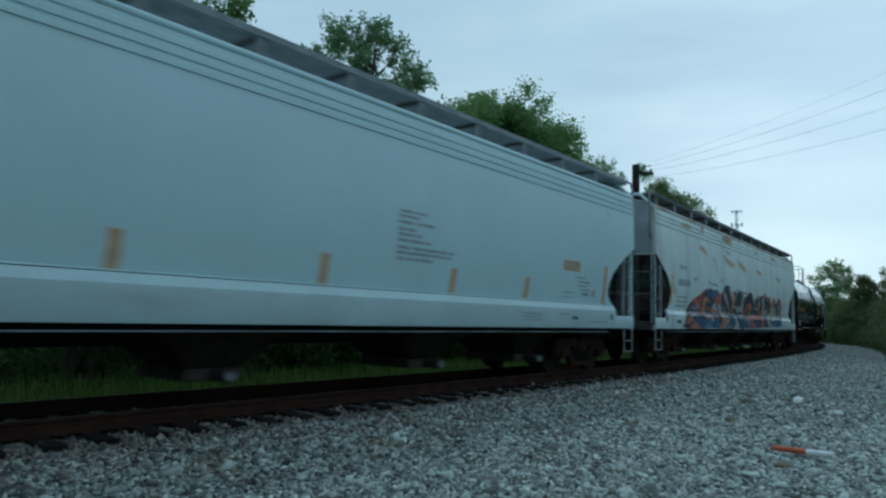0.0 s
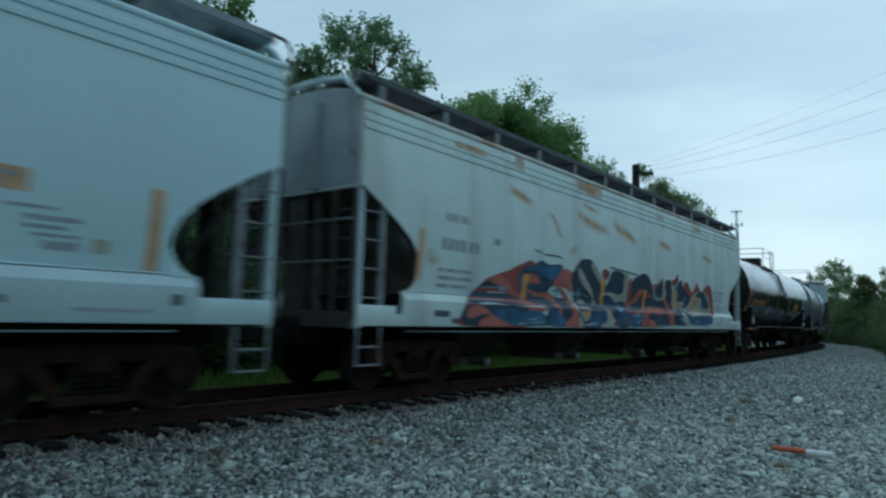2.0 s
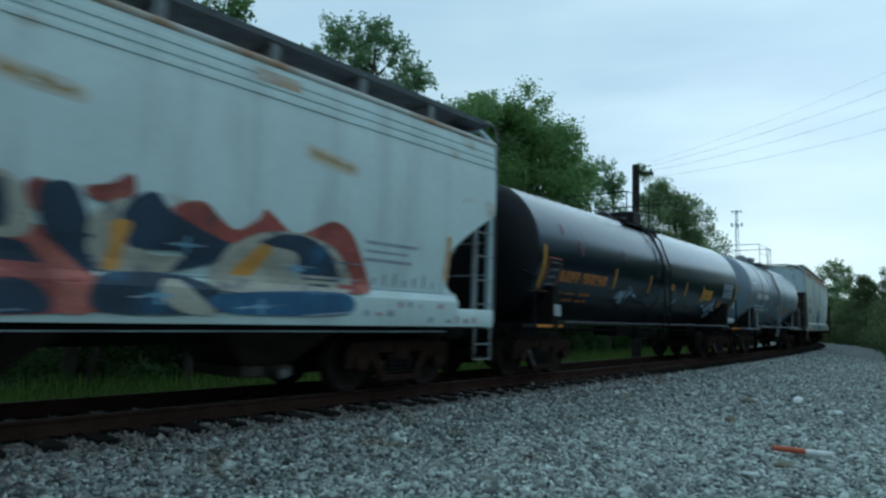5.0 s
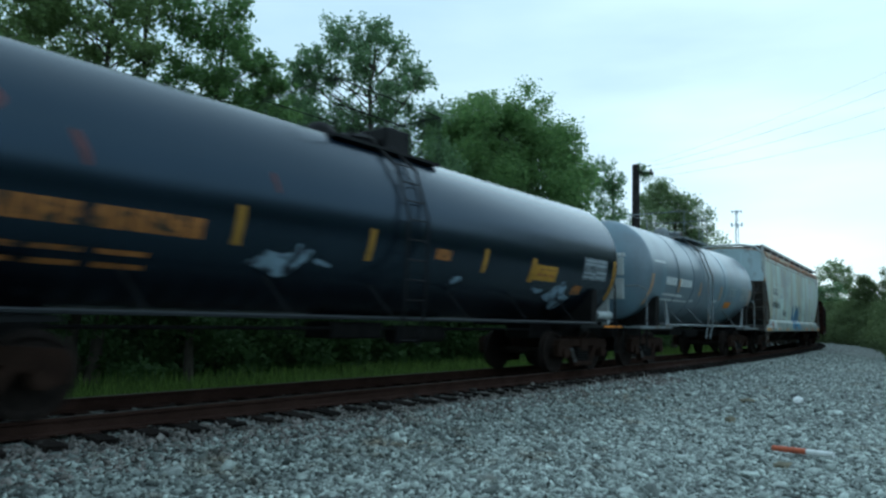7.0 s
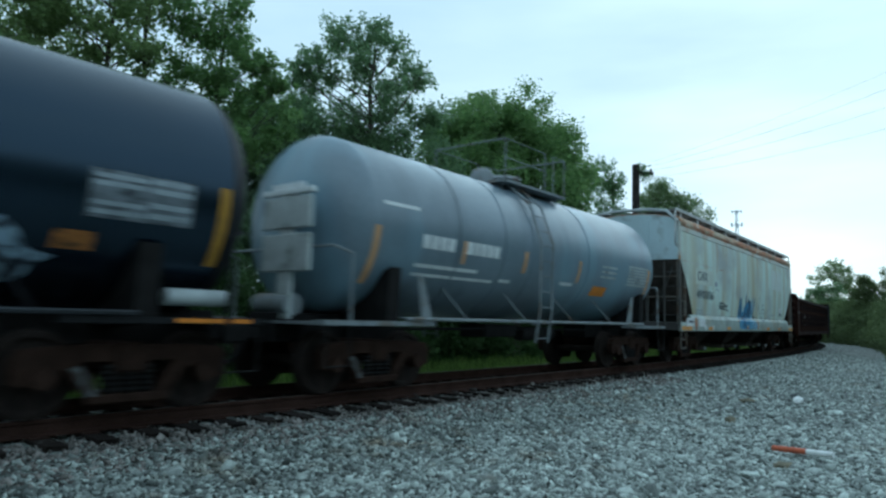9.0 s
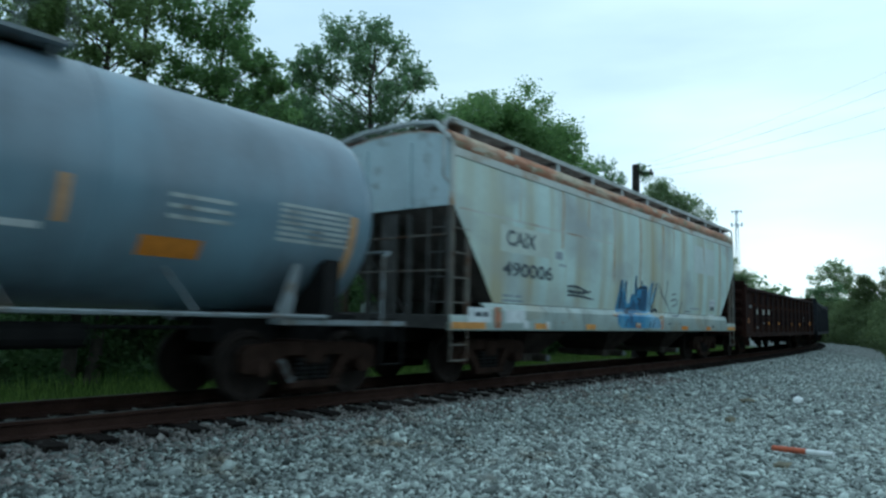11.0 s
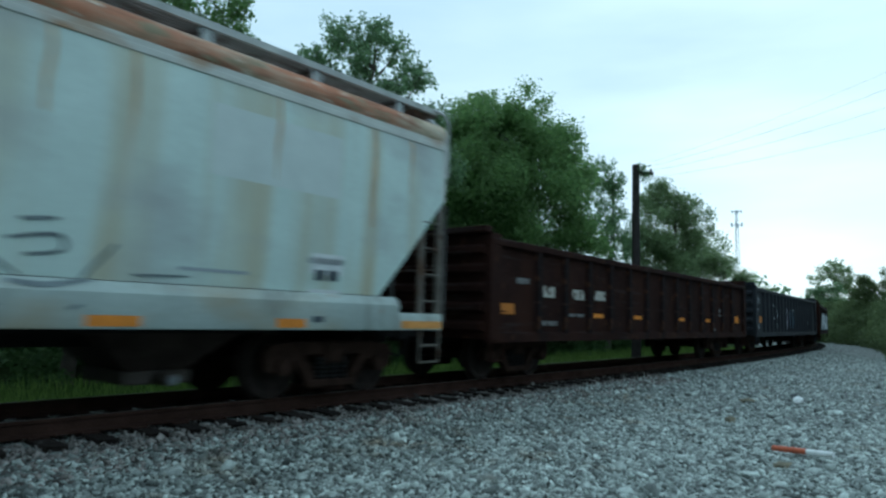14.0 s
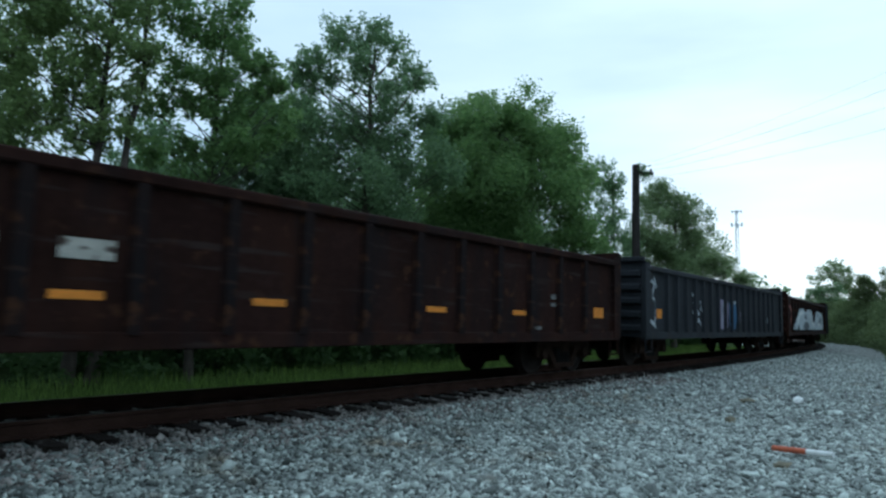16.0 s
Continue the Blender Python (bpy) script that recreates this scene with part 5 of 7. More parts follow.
    blot("navy", (-0.2, 2.05), (-0.06, 2.26), (0.25, 2.35), (0.57, 2.45), (0.93, 2.39), (1.25, 2.12), (1.39, 1.86), (1.07, 1.92), (0.71, 2.02), (0.37, 2.03), (0.06, 1.84), (-0.14, 1.75))
    blot("coral", (-0.33, 1.62), (0.07, 1.78), (0.37, 2), (0.68, 2.04), (0.4, 1.87), (0.18, 1.71), (-0.13, 1.59))
    blot("navy", (0.28, 1.7), (0.49, 1.87), (1.08, 1.83), (1.72, 1.83), (2.28, 1.73), (2.44, 1.55), (1.73, 1.57), (1.09, 1.62), (0.74, 1.54), (0.08, 1.46), (-0.32, 1.49), (-0.03, 1.64))
    blot("blue", (-0.31, 1.42), (0.3, 1.46), (0.52, 1.31), (0.42, 1.09), (-0.29, 1.08))
    blot("navy", (0.92, 1.36), (1.47, 1.47), (2.23, 1.4), (2.38, 1.12), (1.49, 1.11), (1.23, 1.24), (0.87, 1.25))
    blot("coral", (0.63, 1.37), (0.97, 1.53), (1.47, 1.59), (2.04, 1.49), (1.22, 1.49), (0.92, 1.4), (0.76, 1.1), (0.53, 1.1))
    blot("coral", (0.53, 1.1), (0.7, 1.23), (1.11, 1.26), (1.31, 1.18), (1.41, 1.11))
    blot("coral", (2.11, 1.86), (2.51, 1.74), (2.78, 1.42), (2.79, 1.13), (2.46, 1.12), (2.45, 1.37), (2.35, 1.57))
    blot("amber", (0.68, 2.01), (0.84, 2.03), (0.78, 1.77), (0.76, 1.55), (0.62, 1.55), (0.65, 1.8))
    blot("cream", (1.29, 2.09), (1.63, 2.28), (1.86, 2.42), (2.06, 2.29), (2.19, 2), (2.11, 1.81), (1.46, 1.81))
    blot("navy", (1.38, 2.01), (1.7, 2.26), (1.9, 2.34), (1.99, 1.99), (1.92, 1.88), (1.52, 1.87))
    blot("red", (1.28, 2.2), (1.49, 2.22), (1.55, 2.12), (1.37, 2.05))
    blot("red", (2.09, 2.31), (2.24, 2.4), (2.26, 2.2), (2.18, 2.06))
    blot("red", (2.62, 2.37), (2.86, 2.45), (3.07, 2.59), (3.13, 2.38), (2.95, 2.27), (2.71, 2.26))
    blot("navy", (2.2, 2.29), (2.4, 2.4), (2.57, 2.32), (2.73, 1.95), (2.78, 1.52), (2.51, 1.7), (2.28, 1.92))
    blot("cream", (2.69, 2.04), (3.03, 2.32), (3.3, 1.79), (3.73, 1.76), (3.56, 1.58), (2.82, 1.57))
    blot("navy", (3, 2.15), (3.16, 2.37), (3.36, 2.43), (3.57, 2.23), (4.08, 2.11), (4.31, 1.95), (4.13, 1.73), (3.6, 1.6), (3.76, 1.82), (3.13, 1.82))
    blot("navy", (2.78, 1.45), (3.06, 1.56), (3.74, 1.56), (4.16, 1.42), (4.17, 1.15), (2.84, 1.13))
    blot("red", (3.54, 2.26), (3.89, 2.42), (4.17, 2.23), (4.37, 2.14), (4.66, 2.31), (4.75, 2.45), (5.07, 2.25), (5.28, 2.18), (5.83, 2.43), (6.18, 2.31), (6.43, 1.97), (6.64, 1.52), (6.08, 1.5), (5.84, 2.05), (5.28, 2.13), (4.86, 2.1), (4.37, 1.96))
    blot("cream", (4.33, 1.96), (4.76, 2.16), (5.28, 2.21), (5.88, 2.08), (6.24, 1.72), (6.13, 1.46), (4.29, 1.4), (4.06, 1.57), (4.19, 1.79))
    blot("navy", (4.7, 2.02), (5.07, 2.17), (5.5, 2.15), (5.89, 1.94), (6.03, 1.57), (5.47, 1.55), (5.35, 1.79), (5.24, 1.96))
    blot("amber", (2.91, 2.06), (3.11, 2.08), (3.05, 1.78), (3.03, 1.58), (2.87, 1.57), (2.92, 1.82))
    blot("amber", (4.34, 1.62), (4.57, 1.86), (4.76, 2.02), (4.89, 1.94), (4.58, 1.58))
    blot("blue", (4.16, 1.37), (6.08, 1.47), (6.16, 1.17), (4.3, 1.15))
    blot("cream", (3.6, 1.55), (3.89, 1.36), (4.15, 1.15), (3.75, 1.14), (3.43, 1.35))
    # white flashes and stars sprayed over the letters
    decal(coats[0], "graffiti", strokes(([(-6.64, 1.72), (-5.67, 1.77)], 0.0165), ([(-6.48, 1.64), (-5.66, 1.65)], 0.022), ([(-6.97, 1.5), (-5.84, 1.52)], 0.01375), ([(-4.34, 1.76), (-3.13, 1.79)], 0.0165), ([(-5.49, 1.08), (-4.47, 1.14)], 0.044), ([(-5.29, 1.16), (-4.71, 1.2)], 0.0385), ([(-3.45, 1.76), (-2.72, 1.77)], 0.01925), ([(-3.15, 1.72), (-2.4, 1.73)], 0.022), ([(-3.27, 1.5), (-2.99, 1.5)], 0.0165), ([(-2.73, 1.09), (-2.16, 1.12)], 0.0385), ([(-2.49, 1.14), (-2.23, 1.16)], 0.0275), ([(-1.37, 1.51), (-0.51, 1.51)], 0.01925), ([(-1.04, 1.47), (-0.78, 1.47)], 0.044), ([(-0.21, 1.34), (0.41, 1.33)], 0.01925), ([(0.1, 1.17), (0.36, 1.21)], 0.033), ([(1.17, 1.22), (1.61, 1.23)], 0.01925), ([(1.49, 1.09), (2.17, 1.14)], 0.0275), ([(3.52, 1.89), (4, 1.91)], 0.0165), ([(3.15, 1.29), (3.66, 1.35)], 0.0165), ([(4.39, 1.21), (5.09, 1.27)], 0.0165), ([(5.04, 1.78), (5.62, 1.78)], 0.0165), ([(5.41, 1.14), (6.2, 1.2)], 0.0275), ([(5.84, 1.88), (6.43, 1.88)], 0.0165), ([(5.85, 1.64), (6.44, 1.66)], 0.0165), ([(1.35, 1.88), (1.56, 1.89)], 0.044), ([(1.52, 1.79), (1.75, 1.8)], 0.022)), k, M["flash"], skin, 0.036)
    sparks = []
    for x, z in ((-5.95, 1.72), (-3.95, 1.78), (-3.0, 1.76), (-0.85, 1.47), (0.15, 1.36), (1.42, 1.88), (3.75, 1.9), (3.45, 1.32), (4.75, 1.24), (5.3, 1.74)):
        sparks += strokes(([(x - 0.13, z), (x + 0.13, z)], 0.05), ([(x, z - 0.10), (x, z + 0.10)], 0.06))
    decal(coats[0], "graffiti", sparks, k, M["spray_blue"], skin, 0.038)
    tops = strokes(([(-4.55, 2.48), (-4.0, 2.50), (-3.75, 2.46)], 0.035), ([(-2.9, 2.50), (-2.6, 2.47), (-2.45, 2.38)], 0.05), ([(-1.45, 2.46), (-0.6, 2.42), (0.3, 2.38)], 0.04), ([(-4.9, 2.55), (-4.6, 2.52)], 0.03))
    decal(coats[0], "graffiti", tops, k, M["navy"], skin, 0.006)
    # drips and rubbed marks along the sill past the last letter
    rng = random.Random(8)
    drips = [rect(x, x + rng.uniform(0.05, 0.16), z, z + rng.uniform(0.05, 0.13)) for x, z in ((6.5 + 0.23 * i, rng.choice((1.08, 1.16, 1.25, 1.30))) for i in range(12))]
    decal(car, "chalk_mark", drips[::2], k, M["ink_pale"], skin, 0.006)
    decal(car, "chalk_mark", drips[1::2], k, M["red_bloom"], skin, 0.006)
    decal(car, "chalk_mark", [rect(6.7 + 0.22 * i, 6.76 + 0.22 * i, 1.62, 1.72 + 0.05 * (i % 3)) for i in range(7)], k, M["ink_pale"], skin, 0.006)
    # rust runs and blisters
    runs = (([(-2.99, 3.50), (-2.56, 3.39), (-2.1, 3.34), (-1.71, 3.31)], 0.11), ([(-1.08, 3.50), (-0.95, 3.42), (-0.57, 3.38), (-0.11, 3.25)], 0.12), ([(-2.7, 3.75), (-2.4, 3.71), (-2.21, 3.71)], 0.05), ([(1.8, 3.36), (2.4, 3.30)], 0.09),
            ([(5.5, 3.3), (6.1, 3.22)], 0.10), ([(-5.67, 3.59), (-5.4, 3.54), (-5.18, 3.48)], 0.09), ([(-4.2, 3.30), (-4.0, 3.10), (-3.95, 2.98)], 0.05))
    for d, (wide, c) in enumerate(((2.6, (0.64, 0.655, 0.60)), (1.9, (0.60, 0.575, 0.48)), (1.25, (0.53, 0.455, 0.32)), (0.6, (0.43, 0.315, 0.17)))):
        coat = surf("rust_bloom", c, 0.7, 0, 0.1, 3, [((0.63, 0.65, 0.60), 0.54, 0.66, (6, 6, 9))])
        for pts, w in runs:
            k0, k1 = pts[0], pts[-1]
            grow = 0.10 * wide - 0.06
            ends = [(k0[0] - grow, k0[1] + grow * 0.2)] + list(pts) + [(k1[0] + grow, k1[1] - grow * 0.2)]
            decal(car, "rust_patch", stroke(ends, w * wide), k, coat, off=0.002 + 0.001 * d, label="" if d else "soft ochre rust blister")
    R = [rect(x, x + w, z, z + h) for x, w, z, h in ((-3.1, 0.5, 4.07, 0.2), (-2.75, 0.85, 4.03, 0.26), (-7.5, 0.9, 4.05, 0.12), (-5.62, 0.28, 4.03, 0.26), (1.5, 0.5, 4.05, 0.12), (4.5, 0.7, 4.05, 0.16))]
    decal(car, "rust_patch", R, k, surf("rust_at_eave", (0.42, 0.27, 0.15), 0.8, 0, 0.3, 4, [((0.62, 0.64, 0.60), 0.36, 0.74, (1.6, 1.6, 7))]), off=0.026)


def paint_old_hopper(car):
    k = "sloped"
    sill = lambda kind, z: 1.562
    lettering(car, "CAIX", -6.56, -5.50, 2.54, 2.84, k, M["ink"], label="black painted letters")
    lettering(car, "490006", -6.64, -4.80, 1.97, 2.25, k, M["ink"], label="black painted figures")
    decal(car, "clean_patch", [rect(-6.75, -4.95, 2.42, 2.92)], k, surf("cream_repaint", (0.585, 0.63, 0.56), 0.6, 0, 0.1, 3), off=0.0018, label="faintly cream repainted panel")
    decal(car, "clean_patch", [rect(3.98, 5.97, 2.76, 3.62)], k, surf("white_repaint", (0.60, 0.66, 0.63), 0.6, 0, 0.06, 3), off=0.0018, label="clean white repainted panel")
    decal(car, "stencil", [rect(-4.7, -4.4, 2.44, 2.60), rect(5.5, 6.1, 1.84, 1.92), rect(3.7, 4.6, 1.62, 1.66)] + words(-6.58, -5.9, 1.58, 0.05, 41) + words(-6.58, -5.85, 1.49, 0.05, 42) + words(-4.53, -4.25, 2.30, 0.05, 43), k, M["ink_pale"])
    decal(car, "white_label", [rect(5.55, 6.10, 1.70, 1.98), rect(5.55, 6.10, 1.44, 1.50)], k, M["paint_white"])
    decal(car, "label_mark", [rect(5.62, 5.80, 1.62, 1.76), rect(5.85, 6.03, 1.62, 1.76)], k, M["ink"], off=0.008)
    T = strokes(([(-4.14, 1.9), (-3.66, 1.91), (-3.1, 1.8)], 0.05), ([(-4.12, 1.8), (-3.47, 1.79), (-3, 1.84)], 0.06), ([(-4.09, 1.72), (-3.47, 1.71), (-2.86, 1.66)], 0.05),
                ([(-4.01, 1.88), (-3.97, 1.71)], 0.05), ([(-3.66, 1.91), (-3.62, 1.7)], 0.05), ([(-3.85, 1.88), (-3.8, 1.72)], 0.04), ([(-3.4, 1.86), (-3.36, 1.7)], 0.04))
    decal(car, "graffiti", T, k, M["ink"], label="thin black sprayed scribble")

    def skin(kind, z):
        return max(hopper_side(kind, z), float(np.interp(z, (1.33, 1.45), (1.562, 1.47))))
    blue = rounded([(-1.5, 1.03), (-1.68, 1.37), (-1.55, 1.79), (-1.42, 2.16), (-1.3, 2.2), (-1.26, 1.87), (-1.19, 2.14), (-1.07, 2.2), (-1.04, 1.78), (-0.88, 1.62), (-0.75, 1.87), (-0.57, 1.92), (-0.56, 2.3), (-0.46, 2.36), (-0.4, 2.03), (-0.16, 2.09), (-0.17, 2.28), (-0.06, 2.14), (0.27, 2.1), (0.32, 1.38), (0.31, 1.03)])
    decal(car, "graffiti", [blue], k, M["sky_blue"], skin, label="pale and dark blue sprayed letters")
    decal(car, "graffiti", [rounded([(0.29, 1.91), (0.61, 2.29), (0.69, 2.23), (0.56, 1.8), (0.94, 2.3), (0.88, 1.97), (0.65, 1.67), (0.59, 1.39), (1.01, 1.27), (1.11, 1.03), (0.39, 1.03)])], k, M["spray_blue"], skin, 0.005)
    decal(car, "graffiti", [rounded([(-1.5, 1.5), (-1.36, 1.95), (-1.2, 1.75), (-1.05, 1.55), (-0.9, 1.48), (-0.6, 1.75), (-0.45, 1.6), (-0.5, 1.42), (-1.0, 1.36)])], k, M["blue"], skin, 0.007)
    decal(car, "graffiti", [rounded([(-0.25, 1.55), (-0.1, 1.98), (0.22, 2.0), (0.25, 1.5), (0.05, 1.42)])], k, M["blue"], skin, 0.007)
    D = strokes(([(-1.4, 2.2), (-1.39, 1.75), (-1.49, 1.41)], 0.09), ([(-1.1, 2.2), (-1.12, 1.72)], 0.08), ([(-0.52, 2.3), (-0.47, 1.84)], 0.09), ([(-0.39, 2.03), (-0.09, 2.08), (0.24, 2.07)], 0.07), ([(-0.13, 2.25), (-0.08, 1.94)], 0.07),
                ([(-1.23, 1.39), (-0.96, 1.47), (-0.79, 1.52)], 0.10), ([(-0.37, 1.78), (-0.17, 1.74), (-0.36, 1.6)], 0.06), ([(0.61, 2.25), (0.46, 1.65)], 0.05), ([(0.9, 2.26), (0.76, 1.82), (0.55, 1.46)], 0.06), ([(0.55, 1.44), (0.9, 1.54), (1.08, 1.41)], 0.07),
                ([(-1.25, 1.04), (-1.21, 1.14), (-1.11, 1.26)], 0.06), ([(0.24, 1.04), (0.37, 1.21)], 0.06), ([(0.54, 1.04), (0.64, 1.25)], 0.06), ([(-0.7, 1.05), (-0.62, 1.22)], 0.06))
    decal(car, "graffiti", D, k, M["navy"], skin, 0.010)
    F = strokes(([(1.03, 2.27), (1.27, 2), (1.7, 1.74), (2.12, 1.46)], 0.045), ([(1.71, 2.39), (1.64, 2.04), (1.51, 1.84)], 0.04), ([(2.09, 1.99), (2.41, 2.03)], 0.045), ([(2, 1.8), (2.42, 1.87), (2.48, 1.72), (2.16, 1.66)], 0.045),
                ([(2.02, 1.41), (2.34, 1.38), (2.77, 1.45)], 0.06), ([(2.99, 1.83), (2.77, 1.57), (2.66, 1.4)], 0.04), ([(1.64, 1.14), (1.93, 1.18)], 0.04), ([(2.56, 1.15), (2.67, 1.2)], 0.04), ([(3.2, 1.53), (3.84, 1.55)], 0.03))
    decal(car, "graffiti", F, k, M["ink_grey"], skin, 0.010)
    decal(car, "graffiti", [rect(-0.62, -0.30, 1.03, 1.16), rect(-1.95, -1.7, 1.3, 1.38)], k, M["rust_roof"], skin, 0.011)
    for x0, x1, c in ((-8.2, -7.22, "amber_strip"), (-5.55, -5.01, "amber_strip"), (-3.35, -2.88, "amber_strip"), (2.72, 3.27, "yellow"), (5.0, 5.45, "yellow"), (7.26, 8.19, "amber_strip")):
        decal(car, "reflector_stripe", [rect(x0, x1, 0.985, 1.10)], k, M[c], sill)
    for x0, x1, z0, z1, c in ((-7.75, -7.05, 1.10, 1.36, "paint_white"), (-6.6, -5.9, 1.10, 1.34, "paint_white"), (-5.95, -5.75, 1.0, 1.14, "paint_white"), (-5.1, -4.95, 1.0, 1.14, "paint_white"), (-6.95, -6.72, 1.0, 1.38, "rust_roof"), (1.0, 1.3, 1.0, 1.38, "rust_roof")):
        decal(car, "sill_patch", [rect(x0, x1, z0, z1)], k, M[c], sill)
    decal(car, "sill_mark", [rect(-7.55, -7.35, 1.2, 1.28), rect(-7.3, -7.15, 1.2, 1.28), rect(5.55, 5.75, 1.06, 1.14)], k, M["ink"], sill, 0.008)
    # seam and runs of rust down the side
    decal(car, "weld_seam", [rect(-8.0, -2.0, 3.02, 3.05)], k, M["rust_edge"], off=0.003)
    random.seed(4)
    R = []
    for x, h, w in ((-6.1, 1.0, 0.06), (-4.4, 1.4, 0.08), (-3.2, 0.8, 0.06), (-1.83, 1.9, 0.09), (-0.24, 2.3, 0.13), (1.40, 2.6, 0.14), (2.2, 1.0, 0.06), (3.04, 1.7, 0.07), (4.9, 1.2, 0.06), (6.6, 1.6, 0.08), (7.4, 1.0, 0.06)):
        R += stroke([(x - 0.02, 4.05), (x + 0.02, 4.05 - h * 0.35), (x - 0.01, 4.05 - h * 0.7), (x, 4.05 - h)], w)
    decal(car, "rust_run", R, k, surf("rust_runs", (0.46, 0.34, 0.19), 0.75, 0, 0.2, 5, [((0.56, 0.58, 0.50), 0.45, 0.62, (3, 3, 0.5))]), off=0.0025, label="ochre rust runs")


def paint_black_tank(car, k):
    T = tank_side
    for x, z0, z1, w in ((-6.87, 1.75, 2.71, 0.13), (-3.38, 1.98, 2.46, 0.11), (-1.14, 1.97, 2.44, 0.11), (1.74, 2.0, 2.42, 0.11), (3.38, 1.92, 2.39, 0.16), (7.0, 1.7, 2.62, 0.13)):
        decal(car, "reflector_stripe", [rect(x - w / 2, x + w / 2, z0, z1)], k, M["stripe_dull"], T)
    decal(car, "stencil", letters(-6.12, 2.0, 0.235, 4, 0.10, 0.90) + letters(-5.10, 2.0, 0.235, 6, 0.08, 0.83), k, M["amber_dull"], T, label="faded orange stencilled characters")
    decal(car, "stencil", [rect(a, b, z, z + 0.055) for z in (1.74, 1.60) for a, b in ((-6.09, -5.7), (-5.6, -5.1), (-4.95, -4.40))], k, M["amber_dull"], T)
    decal(car, "platform_stripe", [rect(-7.1, -6.49, 1.03, 1.08), rect(-6.27, -6.04, 1.03, 1.08), rect(6.5, 7.1, 1.03, 1.08), rect(7.2, 7.45, 1.03, 1.08)], k, M["yellow"], lambda kind, z: 1.463)
    part("air_reservoir", rod(bmesh.new(), (6.45, -1.25, 1.32), (7.2, -1.25, 1.32), 0.10, seg=14), M["pale_bracket"], car, "pale cylindrical air reservoir", 40)
    part("placard_holder", box(bmesh.new(), -6.4, -6.14, -1.46, -1.44, 1.26, 1.50, 0.004), M["pale_bracket"], car, "pale bluish placard holder")
    decal(car, "placard", [rect(3.46, 4.34, 1.97, 2.28)], k, M["mustard"], T, label="mustard yellow placard")
    decal(car, "placard_mark", [rect(3.6, 4.22, 2.185, 2.205)] + words(3.58, 4.24, 2.06, 0.05, 41), k, M["amber_dull"], T, 0.009)
    decal(car, "placard", [rect(0.35, 0.75, 2.12, 2.30), rect(5.22, 5.62, 1.76, 1.95)], k, M["amber_dull"], T)
    decal(car, "white_label", [rect(5.50, 6.06, z, z + 0.05) for z in (2.14, 2.23, 2.43, 2.51)] + [rect(6.10, 6.58, z, z + 0.06) for z in (2.15, 2.26, 2.42, 2.52)], k, M["ink_pale"], T, label="pale lines of small marks")
    decal(car, "placard", [rect(-6.72, -6.15, 1.76, 1.79), rect(-6.72, -6.15, 2.44, 2.47), rect(-6.72, -6.69, 1.79, 2.44), rect(-6.18, -6.15, 1.79, 2.44)], k, M["red"], T)
    decal(car, "white_label", [rect(5.47, 6.61, 2.10, 2.60)], k, surf("smoky_panel", (0.16, 0.18, 0.20), 0.5, 0, 0.3, 6, [((0.05, 0.06, 0.07), 0.5, 0.62, (4, 4, 7))]), T, 0.002, "dull grey data panel")
    decal(car, "white_label", [rect(-6.6, -6.25, z, z + 0.04) for z in (1.9, 2.05, 2.2, 2.35)], k, M["worn_grey"], T)
    W = [rounded([(-3.16, 1.79), (-2.98, 1.90), (-2.9, 1.97), (-2.7, 1.94), (-2.5, 1.98), (-2.41, 2.10), (-2.33, 2.02), (-2.19, 2.03), (-2.25, 1.88), (-2.35, 1.80), (-2.45, 1.68), (-2.62, 1.64), (-2.8, 1.70), (-2.95, 1.74)])]
    W += [rounded([(4.14, 1.68), (4.36, 1.78), (4.46, 1.9), (4.62, 1.93), (4.74, 2.02), (4.9, 1.9), (5.02, 1.74), (5.28, 1.68), (5.12, 1.6), (5.08, 1.48), (4.92, 1.4), (4.72, 1.44), (4.56, 1.56), (4.34, 1.6)])]
    W += strokes(([(3.6, 1.82), (3.8, 1.76), (4.0, 1.78)], 0.08), ([(0.9, 1.78), (1.2, 1.86)], 0.12), ([(-2.1, 1.9), (-1.8, 1.84)], 0.07))
    decal(car, "graffiti", W, k, surf("pale_blue_spray_paint", (0.30, 0.40, 0.50), 0.6, 0, 0.3, 4, [((0.02, 0.03, 0.045), 0.47, 0.58, (7, 7, 4))]), T, label="pale sprayed cloud of paint")
    decal(car, "graffiti", strokes(([(-6.1, 3.22), (-6.0, 3.1), (-6.08, 2.98)], 0.1), ([(-5.35, 2.95), (-5.24, 2.75), (-5.2, 2.6)], 0.1), ([(-2.95, 2.95), (-2.85, 2.7)], 0.07)), k, M["red_faint"], T)
    # sprayed mark on the tank's end
    bm = bmesh.new()
    for q in strokes(([(-0.55, 3.35), (-0.25, 3.5), (0.25, 3.45)], 0.14), ([(-0.35, 3.4), (-0.1, 3.15), (-0.3, 2.95)], 0.14), ([(-0.1, 3.15), (0.25, 3.05)], 0.12)):
        bm.faces.new([bm.verts.new((-7.108 - float(np.interp(math.hypot(y, z - 2.6) / 1.5, (0.02, 0.24, 0.46, 0.66, 0.81, 0.90, 0.955, 1.0), (0.527, 0.515, 0.485, 0.43, 0.35, 0.26, 0.17, 0.0))), y, z)) for y, z in q])
    part("graffiti", bm, M["amber"], car, "amber sprayed mark")


